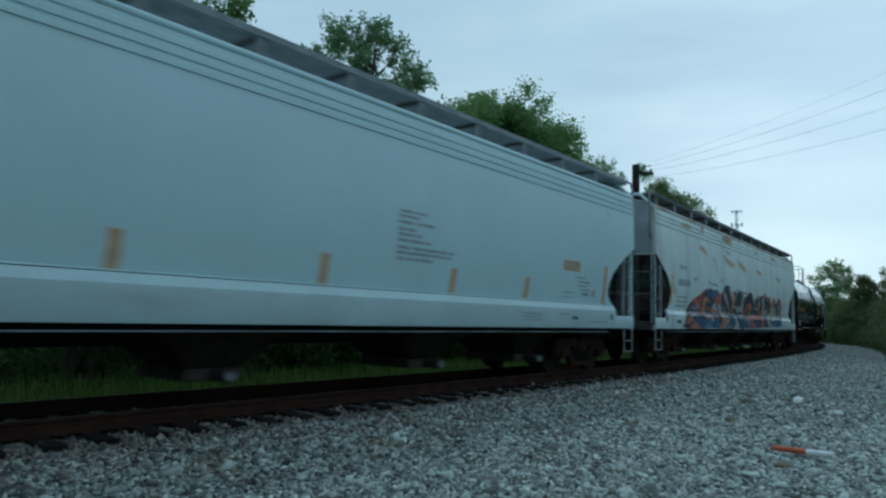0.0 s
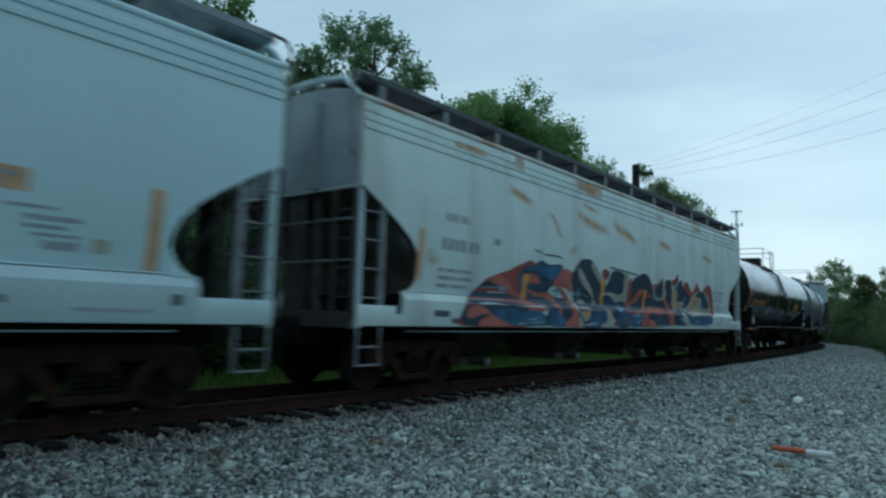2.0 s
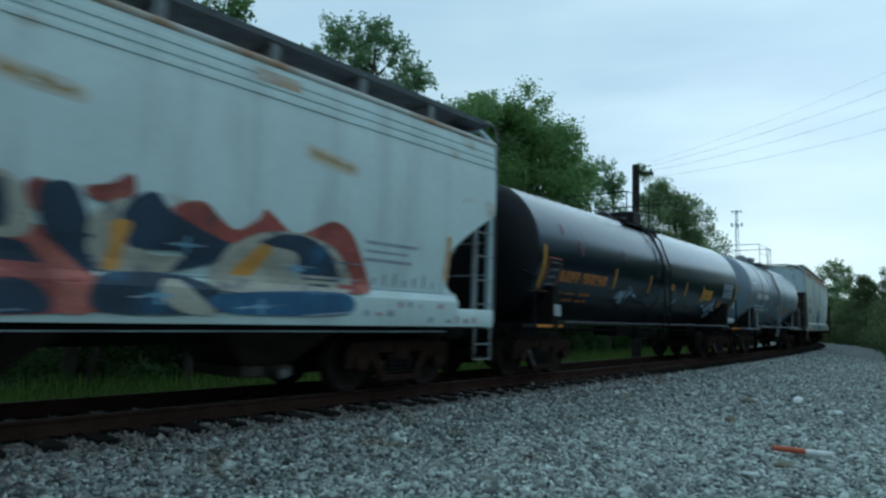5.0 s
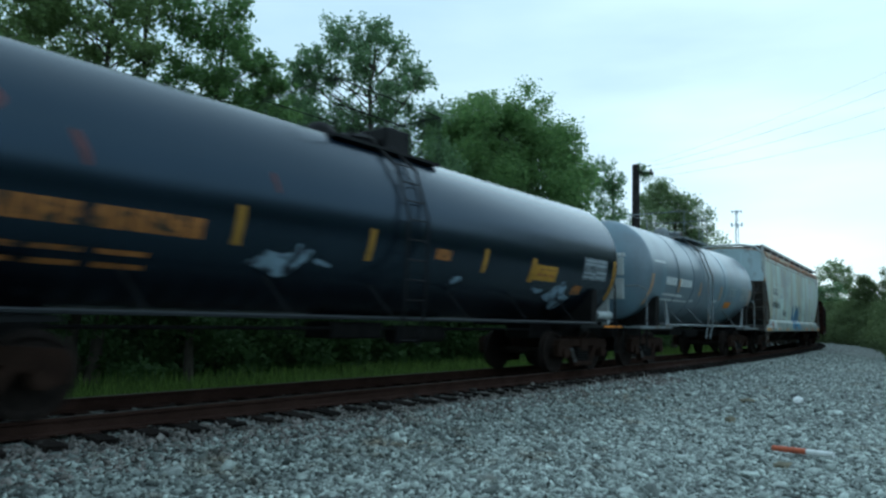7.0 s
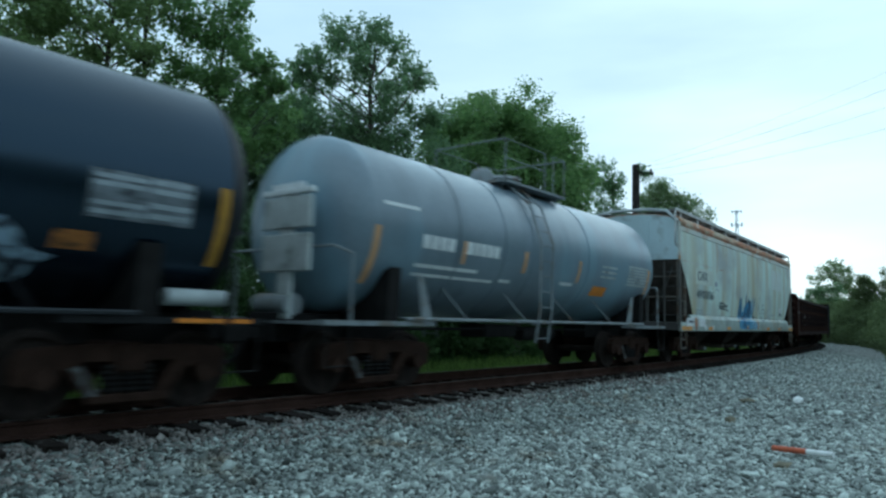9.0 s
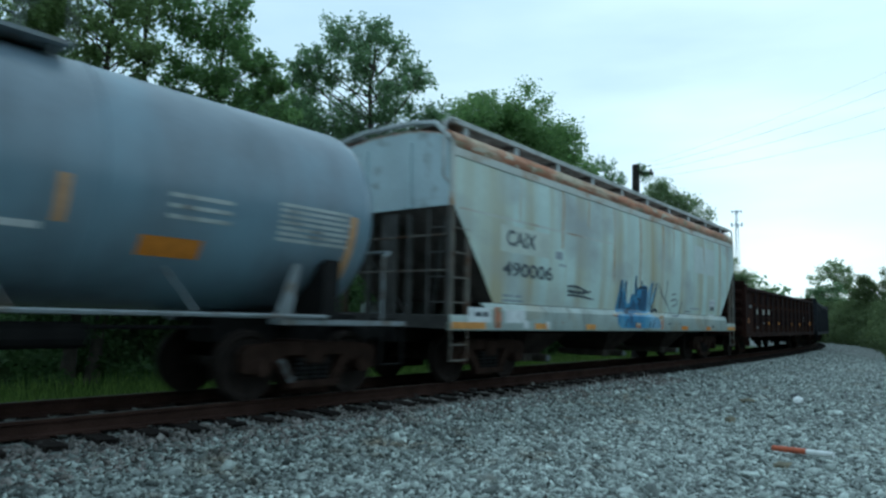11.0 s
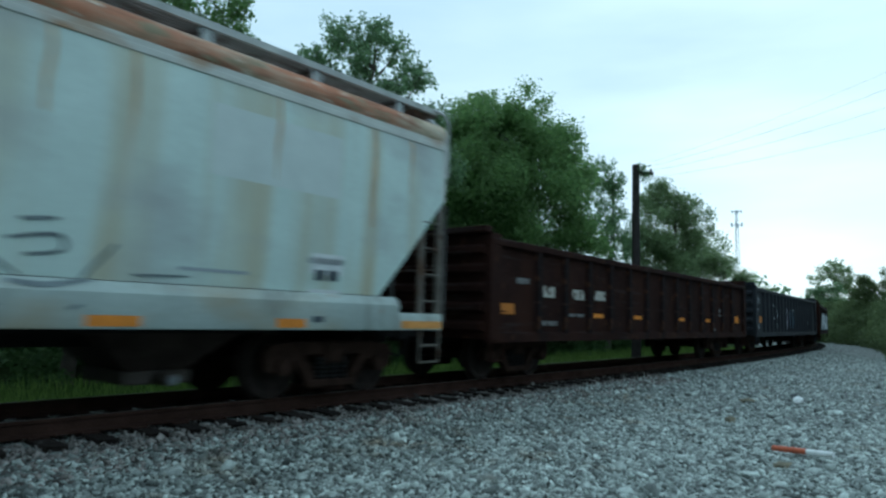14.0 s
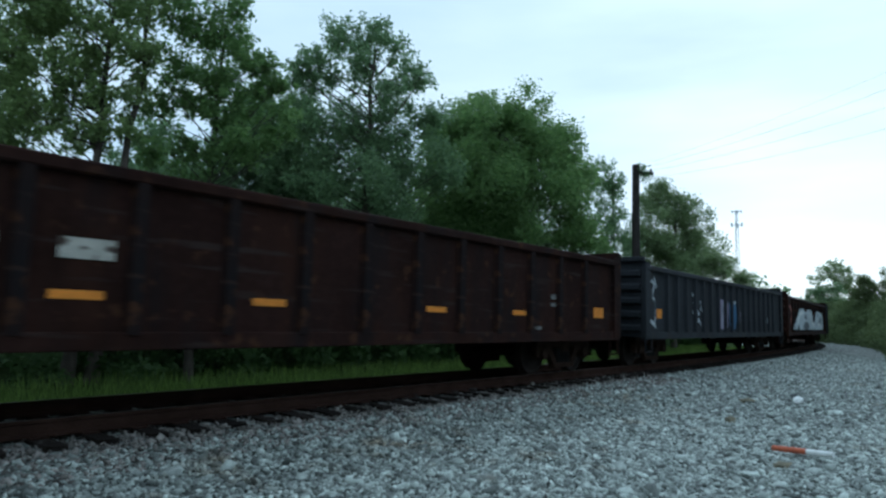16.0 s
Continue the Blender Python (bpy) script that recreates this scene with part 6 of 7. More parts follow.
def paint_grey_tank(car, k):
    T = tank_side
    for x, z0, z1, w in ((-5.22, 1.65, 2.52, 0.13), (-3.05, 2.1, 2.5, 0.10), (-1.06, 2.08, 2.5, 0.12), (1.2, 2.02, 2.5, 0.11), (5.06, 1.62, 2.56, 0.13)):
        decal(car, "reflector_stripe", [rect(x - w / 2, x + w / 2, z0, z1)], k, M["orange"], T)
    decal(car, "stencil", letters(-4.18, 2.28, 0.22, 4, 0.14, 0.86) + letters(-3.0, 2.28, 0.22, 5, 0.14, 0.8), k, M["paint_white"], T, label="white stencilled characters")
    decal(car, "stencil", [rect(-4.25, -2.54, 1.97, 2.03), rect(-4.24, -1.97, 1.83, 1.88), rect(-5.1, -4.27, 2.86, 2.92), rect(0.5, 1.05, 1.93, 2.0), rect(-1.8, -1.4, 1.86, 1.92)], k, M["paint_white"], T)
    decal(car, "white_label", [rect(3.79, 5.0 - 0.06 * (q % 2), 2.10 + 0.075 * q, 2.145 + 0.075 * q) for q in range(7)] + [rect(2.3, 3.1, z, z + 0.05) for z in (2.2, 2.32, 2.44)], k, M["end_plate"], T)
    decal(car, "placard", [rect(2.06, 2.8, 1.77, 1.99)], k, M["yellow"], T, label="yellow placard")
    # white data panel and brake gear on the near end
    stand = part("end_panel", box(bmesh.new(), -6.12, -6.05, -0.95, 0.17, 1.78, 2.34, 0.015), M["end_plate"], car, "pale panel on the tank's end")
    part("upper_plate", box(bmesh.new(), -6.12, -6.05, -0.95, 0.17, 2.42, 2.90, 0.015), M["end_plate"], stand)
    part("cap", box(bmesh.new(), -6.13, -6.03, -0.97, 0.19, 2.93, 3.02, 0.01), M["paint_white"], stand)
    part("stem", box(bmesh.new(), -6.10, -6.02, -0.52, -0.20, 1.08, 2.95, 0.02), M["end_plate"], stand)
    part("air_reservoir", rod(bmesh.new(), (-6.0, -0.5, 1.30), (-6.0, 0.3, 1.30), 0.17, seg=14), M["grey_part"], car, "pale cylindrical air reservoir", 40)
    bm = box(bmesh.new(), -5.90, -5.86, -0.5, 0.28, 3.05, 3.17)
    part("end_label", bm, M["paint_white"], car)


def paint_brown_gondola(car):
    k, S = "", gondola_side
    decal(car, "placard", [rect(-8.02, -7.48, 1.26, 1.46)], k, M["deep_orange"], S, label="orange placard")
    for x, w in ((-4.15, 0.52), (-1.87, 0.5), (1.37, 0.5), (3.85, 0.46), (7.13, 0.48)):
        decal(car, "reflector_stripe", [rect(x, x + w, 1.25, 1.34 if x < 7 else 1.48)], k, M["yellow"], S)
    decal(car, "white_label", [rect(-6.40, -5.94, 1.63, 1.85), rect(-5.16, -4.62, 1.63, 1.84), rect(-4.09, -3.55, 1.65, 1.86)], k, M["worn_cream"], S, label="worn white squares of paint")
    decal(car, "stencil", [rect(-6.64, -5.84, 1.06, 1.15), rect(-5.37, -5.05, 1.26, 1.32), rect(-4.98, -4.63, 1.26, 1.32), rect(5.25, 5.5, 1.45, 1.52), rect(5.25, 5.5, 1.60, 1.70), rect(4.5, 4.9, 0.98, 1.04)], k, M["worn_grey"], S)
    decal(car, "chalk_mark", [rect(-7.40, -6.96, 1.85, 1.96)], k, M["worn_grey"], S)


def paint_black_gondola(car):
    k, S = "", gondola_side
    W = strokes(([(-7.75, 2.3), (-7.45, 2.2), (-7.62, 1.9), (-7.4, 1.7), (-7.45, 1.1)], 0.10), ([(-7.5, 2.42), (-7.3, 2.1)], 0.07), ([(-7.75, 1.25), (-7.35, 1.05)], 0.10),
                ([(-4.3, 2.1), (-4.0, 1.95), (-4.2, 1.8)], 0.12), ([(-4.25, 1.5), (-3.9, 1.62), (-3.6, 1.45)], 0.14), ([(-3.5, 1.9), (-3.3, 1.5), (-3.05, 1.6)], 0.12), ([(-4.1, 1.15), (-3.7, 1.3), (-3.4, 1.1)], 0.14), ([(-3.2, 1.3), (-2.95, 1.1)], 0.12),
                ([(2.6, 1.4), (2.7, 1.9)], 0.10), ([(4.3, 1.5), (4.4, 2.0)], 0.12), ([(5.6, 1.3), (5.7, 1.7)], 0.1))
    decal(car, "graffiti", W, k, M["ghost_white"], S, label="faded white and violet sprayed letters")
    P = [rounded([(-1.35, 0.98), (-1.4, 1.95), (-0.9, 2.02), (-0.3, 1.9), (-0.35, 1.45), (-0.5, 0.98)])] + strokes(([(0.9, 2.0), (1.2, 1.6), (1.1, 1.05)], 0.14))
    decal(car, "graffiti", P, k, M["pink"], S, 0.006, "pale violet sprayed letter")
    decal(car, "graffiti", strokes(([(-1.1, 1.1), (-1.05, 1.8), (-0.7, 1.85)], 0.12), ([(0.2, 1.95), (0.7, 2.0)], 0.12)), k, M["ghost_white"], S, 0.012)
    decal(car, "graffiti", [rounded([(-0.1, 1.0), (-0.2, 1.9), (0.3, 1.98), (0.75, 1.85), (0.7, 1.3), (0.5, 1.0)])], k, M["blue"], S, 0.009, "blue sprayed letter")
    decal(car, "placard", [rect(-7.3, -6.9, 1.3, 1.55)], k, M["yellow"], S)


def paint_end_gondola(car):
    k, S = "", gondola_side
    fill = rounded([(-6.6, 0.98), (-6.2, 1.4), (-5.2, 1.75), (-4.6, 2.1), (-3.2, 2.12), (-2.2, 1.98), (-1.2, 2.14), (0.2, 2.1), (0.8, 1.8), (1.2, 1.5), (1.8, 1.52), (2.2, 1.9), (2.7, 2.12), (4.2, 2.1), (5.6, 2.02), (6.0, 1.6), (6.1, 1.2), (5.4, 0.98), (0.0, 0.98)])
    decal(car, "graffiti", [fill], k, M["bubble"], S, 0.102, "large white sprayed bubble letters")
    decal(car, "graffiti", strokes(([(-5.6, 1.3), (-4.4, 1.85), (-3.2, 1.9)], 0.22), ([(-0.6, 1.9), (0.4, 1.5), (1.6, 1.2)], 0.2), ([(3.0, 1.9), (3.3, 1.4), (4.8, 1.3)], 0.2)), k, M["paint_white"], S, 0.106)
    decal(car, "graffiti", [rounded([(-3.1, 1.12), (-2.8, 1.4), (-1.8, 1.46), (-0.9, 1.3), (-1.2, 1.05), (-2.2, 0.99)]), rounded([(-5.6, 1.02), (-5.2, 1.25), (-4.6, 1.2), (-4.7, 1.0)])] + strokes(([(-2.8, 1.72), (-2.0, 1.62)], 0.12), ([(4.2, 1.7), (5.0, 1.6)], 0.12)), k, M["ink"], S, 0.110)
    decal(car, "graffiti", strokes(([(-7.2, 2.2), (-6.6, 1.8), (-7.0, 1.3)], 0.2)), k, M["red"], S)


def build_train():
    gear = running_gear_meshes()
    h1 = covered_hopper("covered_hopper", 19.44, 6.14, "curved", gear, M["white"], "clean pale grey covered hopper car with orange reflector stripes", 4.32, M["white_sill"], M["grating_mid"], M["white"], (-5.4, -1.3, 2.9, 6.2), 1.56)
    paint_first_hopper(h1)
    h2 = covered_hopper("covered_hopper", 19.30, 26.89, "curved", gear, M["white_worn"], "pale covered hopper car with red and blue graffiti and rust blisters", 4.32, M["white_worn"], M["grating"], M["rust_edge"], (-5.6, -1.9, 1.9, 5.6), 1.56)
    paint_graffiti_hopper(h2)
    t1 = tank_car("tank_car", 15.3, 45.30, 7.1, 1.5, 2.6, M["black_tank"], M["black_part"], gear, "glossy black tank car with yellow stripes and orange lettering", -0.27, -0.3, [(-0.05, 0.5, 0.012)], M["black_part"], M["black_head"])
    paint_black_tank(t1, (1.5, 2.6))
    t2 = tank_car("tank_car", 12.4, 60.1, 5.3, 1.45, 2.62, M["grey_tank"], M["grey_part"], gear, "grey tank car with white lettering and a railed top platform", 0.1, -0.5, [(-0.5, 0.62, 0.01), (-3.2, 0.05, 0.012), (1.6, 0.05, 0.012), (-1.8, 0.05, 0.012)], M["grey_part"], M["grey_tank"])
    paint_grey_tank(t2, (1.45, 2.62))
    h3 = covered_hopper("covered_hopper", 16.43, 75.45, "sloped", gear, M["old_white"], "old off-white covered hopper car streaked with rust and blue graffiti", 4.16, M["old_sill"], M["board_face"], M["rust_roof"], (-4.0, 0.0, 4.0), 1.66)
    paint_old_hopper(h3)
    g1 = gondola("gondola_car", 16.7, 93.27, M["brown_gon"], gear, "dark rust-brown open gondola car with orange reflectors", 2.63, 13)
    paint_brown_gondola(g1)
    g2 = gondola("gondola_car", 16.5, 111.4, M["black_gon"], gear, "dull black ribbed gondola car with white and violet graffiti", 2.68, 17)
    paint_black_gondola(g2)
    g3 = gondola("gondola_car", 16.5, 129.2, M["brown_gon"], gear, "brown gondola car with large white graffiti", 2.63, 14)
    paint_end_gondola(g3)
    gondola("gondola_car", 16.5, 147.0, M["black_gon"], gear, "dull black open gondola car at the end of the string", 2.63, 14)


# ---- trees, undergrowth, grass ----
def leaf_quads(rng, centres, radii, per, size, soft=False):
    """Small bent leaves on the shells of clumps."""
    k = len(centres)
    idx = np.repeat(np.arange(k), per)
    d = rng.normal(size=(len(idx), 3))
    d /= np.linalg.norm(d, axis=1)[:, None]
    rad = radii[idx] * (rng.random(len(idx)) ** 0.45)[:, None]
    if soft:
        p = centres[idx] + np.clip(rng.normal(size=d.shape), -2.2, 2.2) * radii[idx] * 0.5
    else:
        p = centres[idx] + d * rad
    u = rng.normal(size=p.shape)
    u[:, 2] *= 0.6
    u /= np.linalg.norm(u, axis=1)[:, None]
    w = np.cross(u, rng.normal(size=p.shape))
    w /= np.linalg.norm(w, axis=1)[:, None]
    s = size * rng.uniform(0.6, 1.3, (len(p), 1))
    v = np.stack([p - u * s, p + w * s * 0.55, p + u * s, p - w * s * 0.55], 1)
    f = np.arange(len(p) * 4).reshape(-1, 4)
    return v.reshape(-1, 3), f


def tree(x, y, lobes, trunk_r, leaf, label, seed, dense=1.0, size=0.085, forks=1, top=None, name="tree"):
    """Tapered trunk, limbs to each clump, and a crown of small leaves in uneven lobes (x, z, radius) with gaps between the clumps."""
    rng = np.random.default_rng(seed)
    root = tagged(new(name), label, "tree", group="trees beyond the track")
    root.matrix_basis = pose(x, y, -0.8)
    cs, rad = [], []
    for lx, lz, lr in lobes:
        for k in range(24):
            d = rng.normal(size=3)
            d /= np.linalg.norm(d)
            cs.append(np.array((lx - x, rng.normal() * 0.4 * lr, lz + 0.8)) + d * np.array((1.08, 1, 0.95)) * lr * rng.random() ** 0.4 * rng.uniform(0.8, 1.12))
            rad.append(lr * rng.uniform(0.20, 0.46))
    cs, rad = np.array(cs), np.array(rad)[:, None]
    height = max(c[2] for c in cs) if top is None else top
    h0 = min(c[2] for c in cs)
    bm = bmesh.new()
    for fk in range(forks):
        p = Vector((0.5 * fk, 0.2 * fk, -0.1))
        tip = Vector((0.35 + 0.9 * fk, 0.2, height * 0.92))
        prev = p
        for i in range(8):
            u = (i + 1) / 8
            nxt = p.lerp(tip, u) + Vector((rng.normal(), rng.normal(), 0)) * height * 0.006
            rod(bm, prev, nxt, trunk_r * (1.25 if i == 0 else 1 - 0.10 * i), trunk_r * (1 - 0.10 * (i + 1)), seg=8, caps=False)
            prev = nxt
    for q, (c, r0) in enumerate(zip(cs, rad)):
        if q % 6:
            continue
        zt = max(h0 * 0.6, min(height * 0.85, c[2] - rng.uniform(0.5, 1.1) * math.hypot(c[0], c[1])))
        a = Vector((0.35 * zt / height, 0.2 * zt / height, zt))
        b = Vector(c)
        m = a.lerp(b, 0.5) + Vector(rng.normal(size=3)) * 0.07 * (b - a).length
        r = trunk_r * 0.15
        rod(bm, a, m, r, r * 0.55, seg=5, caps=False)
        rod(bm, m, b, r * 0.55, r * 0.15, seg=5, caps=False)
        for k in range(2):
            rod(bm, m.lerp(b, 0.7), b + Vector(rng.normal(size=3)) * float(r0[0]) * 0.6, r * 0.2, r * 0.05, seg=4, caps=False)
    part("trunk", bm, M["bark"], root, "", 60)
    per = np.maximum(20, (dense * 4.4 * (rad[:, 0] / size) ** 2)).astype(int)
    idx = np.repeat(np.arange(len(cs)), per)
    v, f = leaf_quads(rng, cs[idx], rad[idx], 1, size, True)
    part("crown", raw_mesh("crown", v, f, leaf), None, root)
    return root


def build_trees():
    A, B, C, D = M["leaf_a"], M["leaf_b"], M["leaf_c"], M["leaf_d"]
    tree(-9.4, 17.0, [(-11.3, 8.8, 0.82), (-10.1, 8.8, 0.82), (-11.3, 7.4, 0.82), (-10.1, 7.6, 0.75), (-10.7, 6.2, 0.68), (-8.8, 8.4, 0.75), (-9.2, 6.8, 0.55), (-8.3, 7.0, 0.55), (-11.6, 5.6, 0.68), (-9.5, 5.6, 0.57), (-8.7, 6.0, 0.55), (-10.5, 10.2, 1.23), (-8.7, 10.0, 1.09), (-8.1, 7.9, 0.55), (-11.3, 6.6, 0.55), (-10.2, 6.7, 0.45), (-11.7, 8.0, 0.6), (-9.6, 7.7, 0.45), (-10.0, 5.9, 0.5), (-11.0, 9.3, 0.6)], 0.17, A, "tall spring-green tree with a slender dark trunk and open crown", 1, 1.0, 0.068, 2)
    tree(-6.9, 18.5, [(-7.5, 9.4, 0.86), (-6.4, 9.1, 0.78), (-5.7, 8.3, 0.59), (-7.9, 8.1, 0.78), (-6.6, 7.8, 0.70), (-5.8, 7.1, 0.70), (-5.2, 7.5, 0.41), (-8.6, 7.0, 0.55), (-6.4, 6.5, 0.60), (-7.9, 7.3, 0.50), (-7.2, 7.0, 0.40), (-8.3, 5.7, 0.55), (-7.4, 5.8, 0.40), (-5.2, 8.3, 0.42), (-4.8, 7.7, 0.40), (-4.6, 6.9, 0.45), (-5.9, 5.8, 0.78), (-4.9, 6.2, 0.55), (-7.1, 5.3, 0.62), (-7.3, 10.8, 1.09), (-6.1, 10.0, 0.41)], 0.13, C, "light green young tree with a loose crown", 3, 1.05, 0.068)
    tree(-15.0, 18.5, [(-15.5, 9.0, 2.0), (-13.6, 7.0, 1.5), (-16.5, 6.0, 1.8), (-14.0, 11.0, 1.6), (-13.2, 4.4, 1.2)], 0.2, A, "tall spring-green tree with an open crown", 2, 1.1, 0.072)
    tree(-3.3, 26.0, [(-4.5, 12.4, 0.81), (-3.1, 12.5, 0.76), (-2.2, 11.9, 0.76), (-3.6, 11.2, 1.12), (-5.2, 10.6, 0.90), (-1.3, 10.7, 0.85), (-2.3, 9.7, 1.12), (-5.5, 8.8, 1.23), (-3.9, 8.5, 1.45), (-2.0, 7.9, 1.45), (-0.7, 9.2, 0.85), (-5.9, 7.0, 1.34), (-4.2, 6.2, 1.79), (-2.1, 5.9, 1.68), (-0.4, 7.2, 1.12), (-5.5, 11.5, 0.54), (-6.1, 10.9, 0.55), (-6.0, 10.0, 0.65), (-6.5, 9.0, 0.8)], 0.24, B, "dark green oak with a knobbly open crown", 4, 1.0, 0.076)
    tree(-9.5, 28.0, [(-8.8, 9.4, 1.5), (-8.0, 7.5, 1.9), (-10.5, 6.0, 2.0), (-7.6, 4.5, 1.8), (-6.9, 8.8, 1.6), (-6.2, 6.4, 1.7), (-12.8, 6.3, 1.5), (-12.6, 8.6, 1.1), (-13.5, 6.0, 1.8), (-11.5, 4.2, 1.6)], 0.2, B, "dark green tree behind the front row", 14, 1.3, 0.09)
    tree(3.5, 32.0, [(1.1, 11.2, 1.17), (2.5, 11.4, 1.17), (3.9, 11.0, 1.30), (5.3, 9.9, 1.30), (2.2, 9.4, 2.43), (4.6, 8.8, 2.27), (6.0, 8.0, 1.36), (0.9, 8.7, 2.11), (3.1, 7.1, 2.59), (5.7, 6.3, 1.94), (1.2, 6.4, 2.27), (6.1, 4.9, 1.46), (3.7, 5.1, 1.94), (-0.4, 6.1, 1.94), (0.1, 10.3, 1.13), (3.3, 10.1, 1.62), (2.1, 5.1, 1.78)], 0.28, C, "broad round-headed bright green maple", 5, 1.35, 0.085)
    tree(9.5, 38.0, [(9.0, 9.9, 0.71), (9.9, 9.3, 0.71), (9.2, 8.3, 0.99), (9.8, 7.0, 1.06), (8.9, 6.0, 1.20), (10.0, 5.4, 1.06)], 0.16, B, "narrow dark green tree", 6, 0.9, 0.08)
    tree(15.7, 45.0, [(15.2, 9.7, 1.31), (14.1, 8.9, 1.14), (16.4, 8.8, 1.40), (15.1, 7.3, 2.01), (17.1, 7.0, 1.31), (13.6, 6.6, 1.48), (18.1, 5.6, 1.14), (15.9, 5.3, 1.75), (18.8, 4.7, 0.70), (14.0, 4.7, 1.57)], 0.2, D, "pale young-leaved tree with gaps in its crown", 7, 1.25, 0.088)
    tree(22.0, 55.0, [(22.0, 6.8, 1.7), (23.8, 5.6, 1.3), (21.0, 6.0, 2.0), (24.8, 4.3, 1.4), (19.5, 5.0, 1.6), (26.2, 3.6, 1.2), (22.5, 3.6, 1.6)], 0.2, D, "low pale green spreading tree", 8, 0.9, 0.095)
    tree(59.2, 100.0, [(59.3, 10.7, 1.0), (57.9, 9.6, 1.3), (60.5, 9.7, 1.2), (59.1, 8.8, 1.5), (56.6, 8.3, 1.1), (61.5, 8.6, 1.0), (60.6, 7.4, 1.6)], 0.25, D, "pale young-leaved tree standing above the far thicket", 9, 0.6, 0.12)
    tree(53.4, 92.0, [(51.4, 6.0, 0.9), (52.9, 6.5, 0.9), (54.5, 6.3, 1.0), (51.2, 4.5, 1.4), (53.6, 4.6, 1.6), (55.6, 4.8, 1.3), (49.6, 4.2, 1.0), (52.6, 2.8, 1.6), (55.0, 2.9, 1.5)], 0.2, B, "dark round-topped tree in the far thicket", 31, 1.3, 0.12)
    tree(44.9, 70.0, [(44.6, 6.0, 0.9), (45.4, 5.6, 0.8), (43.7, 5.0, 0.9), (44.8, 4.6, 1.2), (43.2, 3.6, 1.1), (45.0, 3.1, 1.3), (43.0, 2.2, 1.2), (44.6, 1.6, 1.3)], 0.16, M["leaf_h"], "olive green rounded thicket tree beside the gravel way", 32, 1.3, 0.11)
    tree(48.4, 70.0, [(47.6, 7.2, 0.8), (48.9, 7.6, 1.1), (47.2, 5.6, 0.9), (48.6, 5.6, 1.4), (46.9, 4.2, 1.2), (48.6, 3.6, 1.5), (46.6, 2.6, 1.3), (48.2, 1.8, 1.5)], 0.18, M["leaf_h"], "taller loose olive green tree beside the gravel way", 33, 1.1, 0.11)
    tree(50.8, 110.0, [(50.2, 6.3, 1.0), (52.6, 6.8, 1.1), (54.4, 6.0, 1.0), (50.6, 4.6, 1.4), (53.4, 4.8, 1.5)], 0.2, D, "low pale tree far round the bend", 34, 0.8, 0.13)


def thicket(name, spots, label, leaf, per, size, seed, category="bushes"):
    """A run of leafy clumps, (x, y, z, radius)."""
    rng = np.random.default_rng(seed)
    sp = np.array(spots)
    v, f = leaf_quads(rng, sp[:, :3], sp[:, 3:4], per, size)
    return tagged(new(name, raw_mesh(name, v, f, leaf)), label, category, kind="stuff")


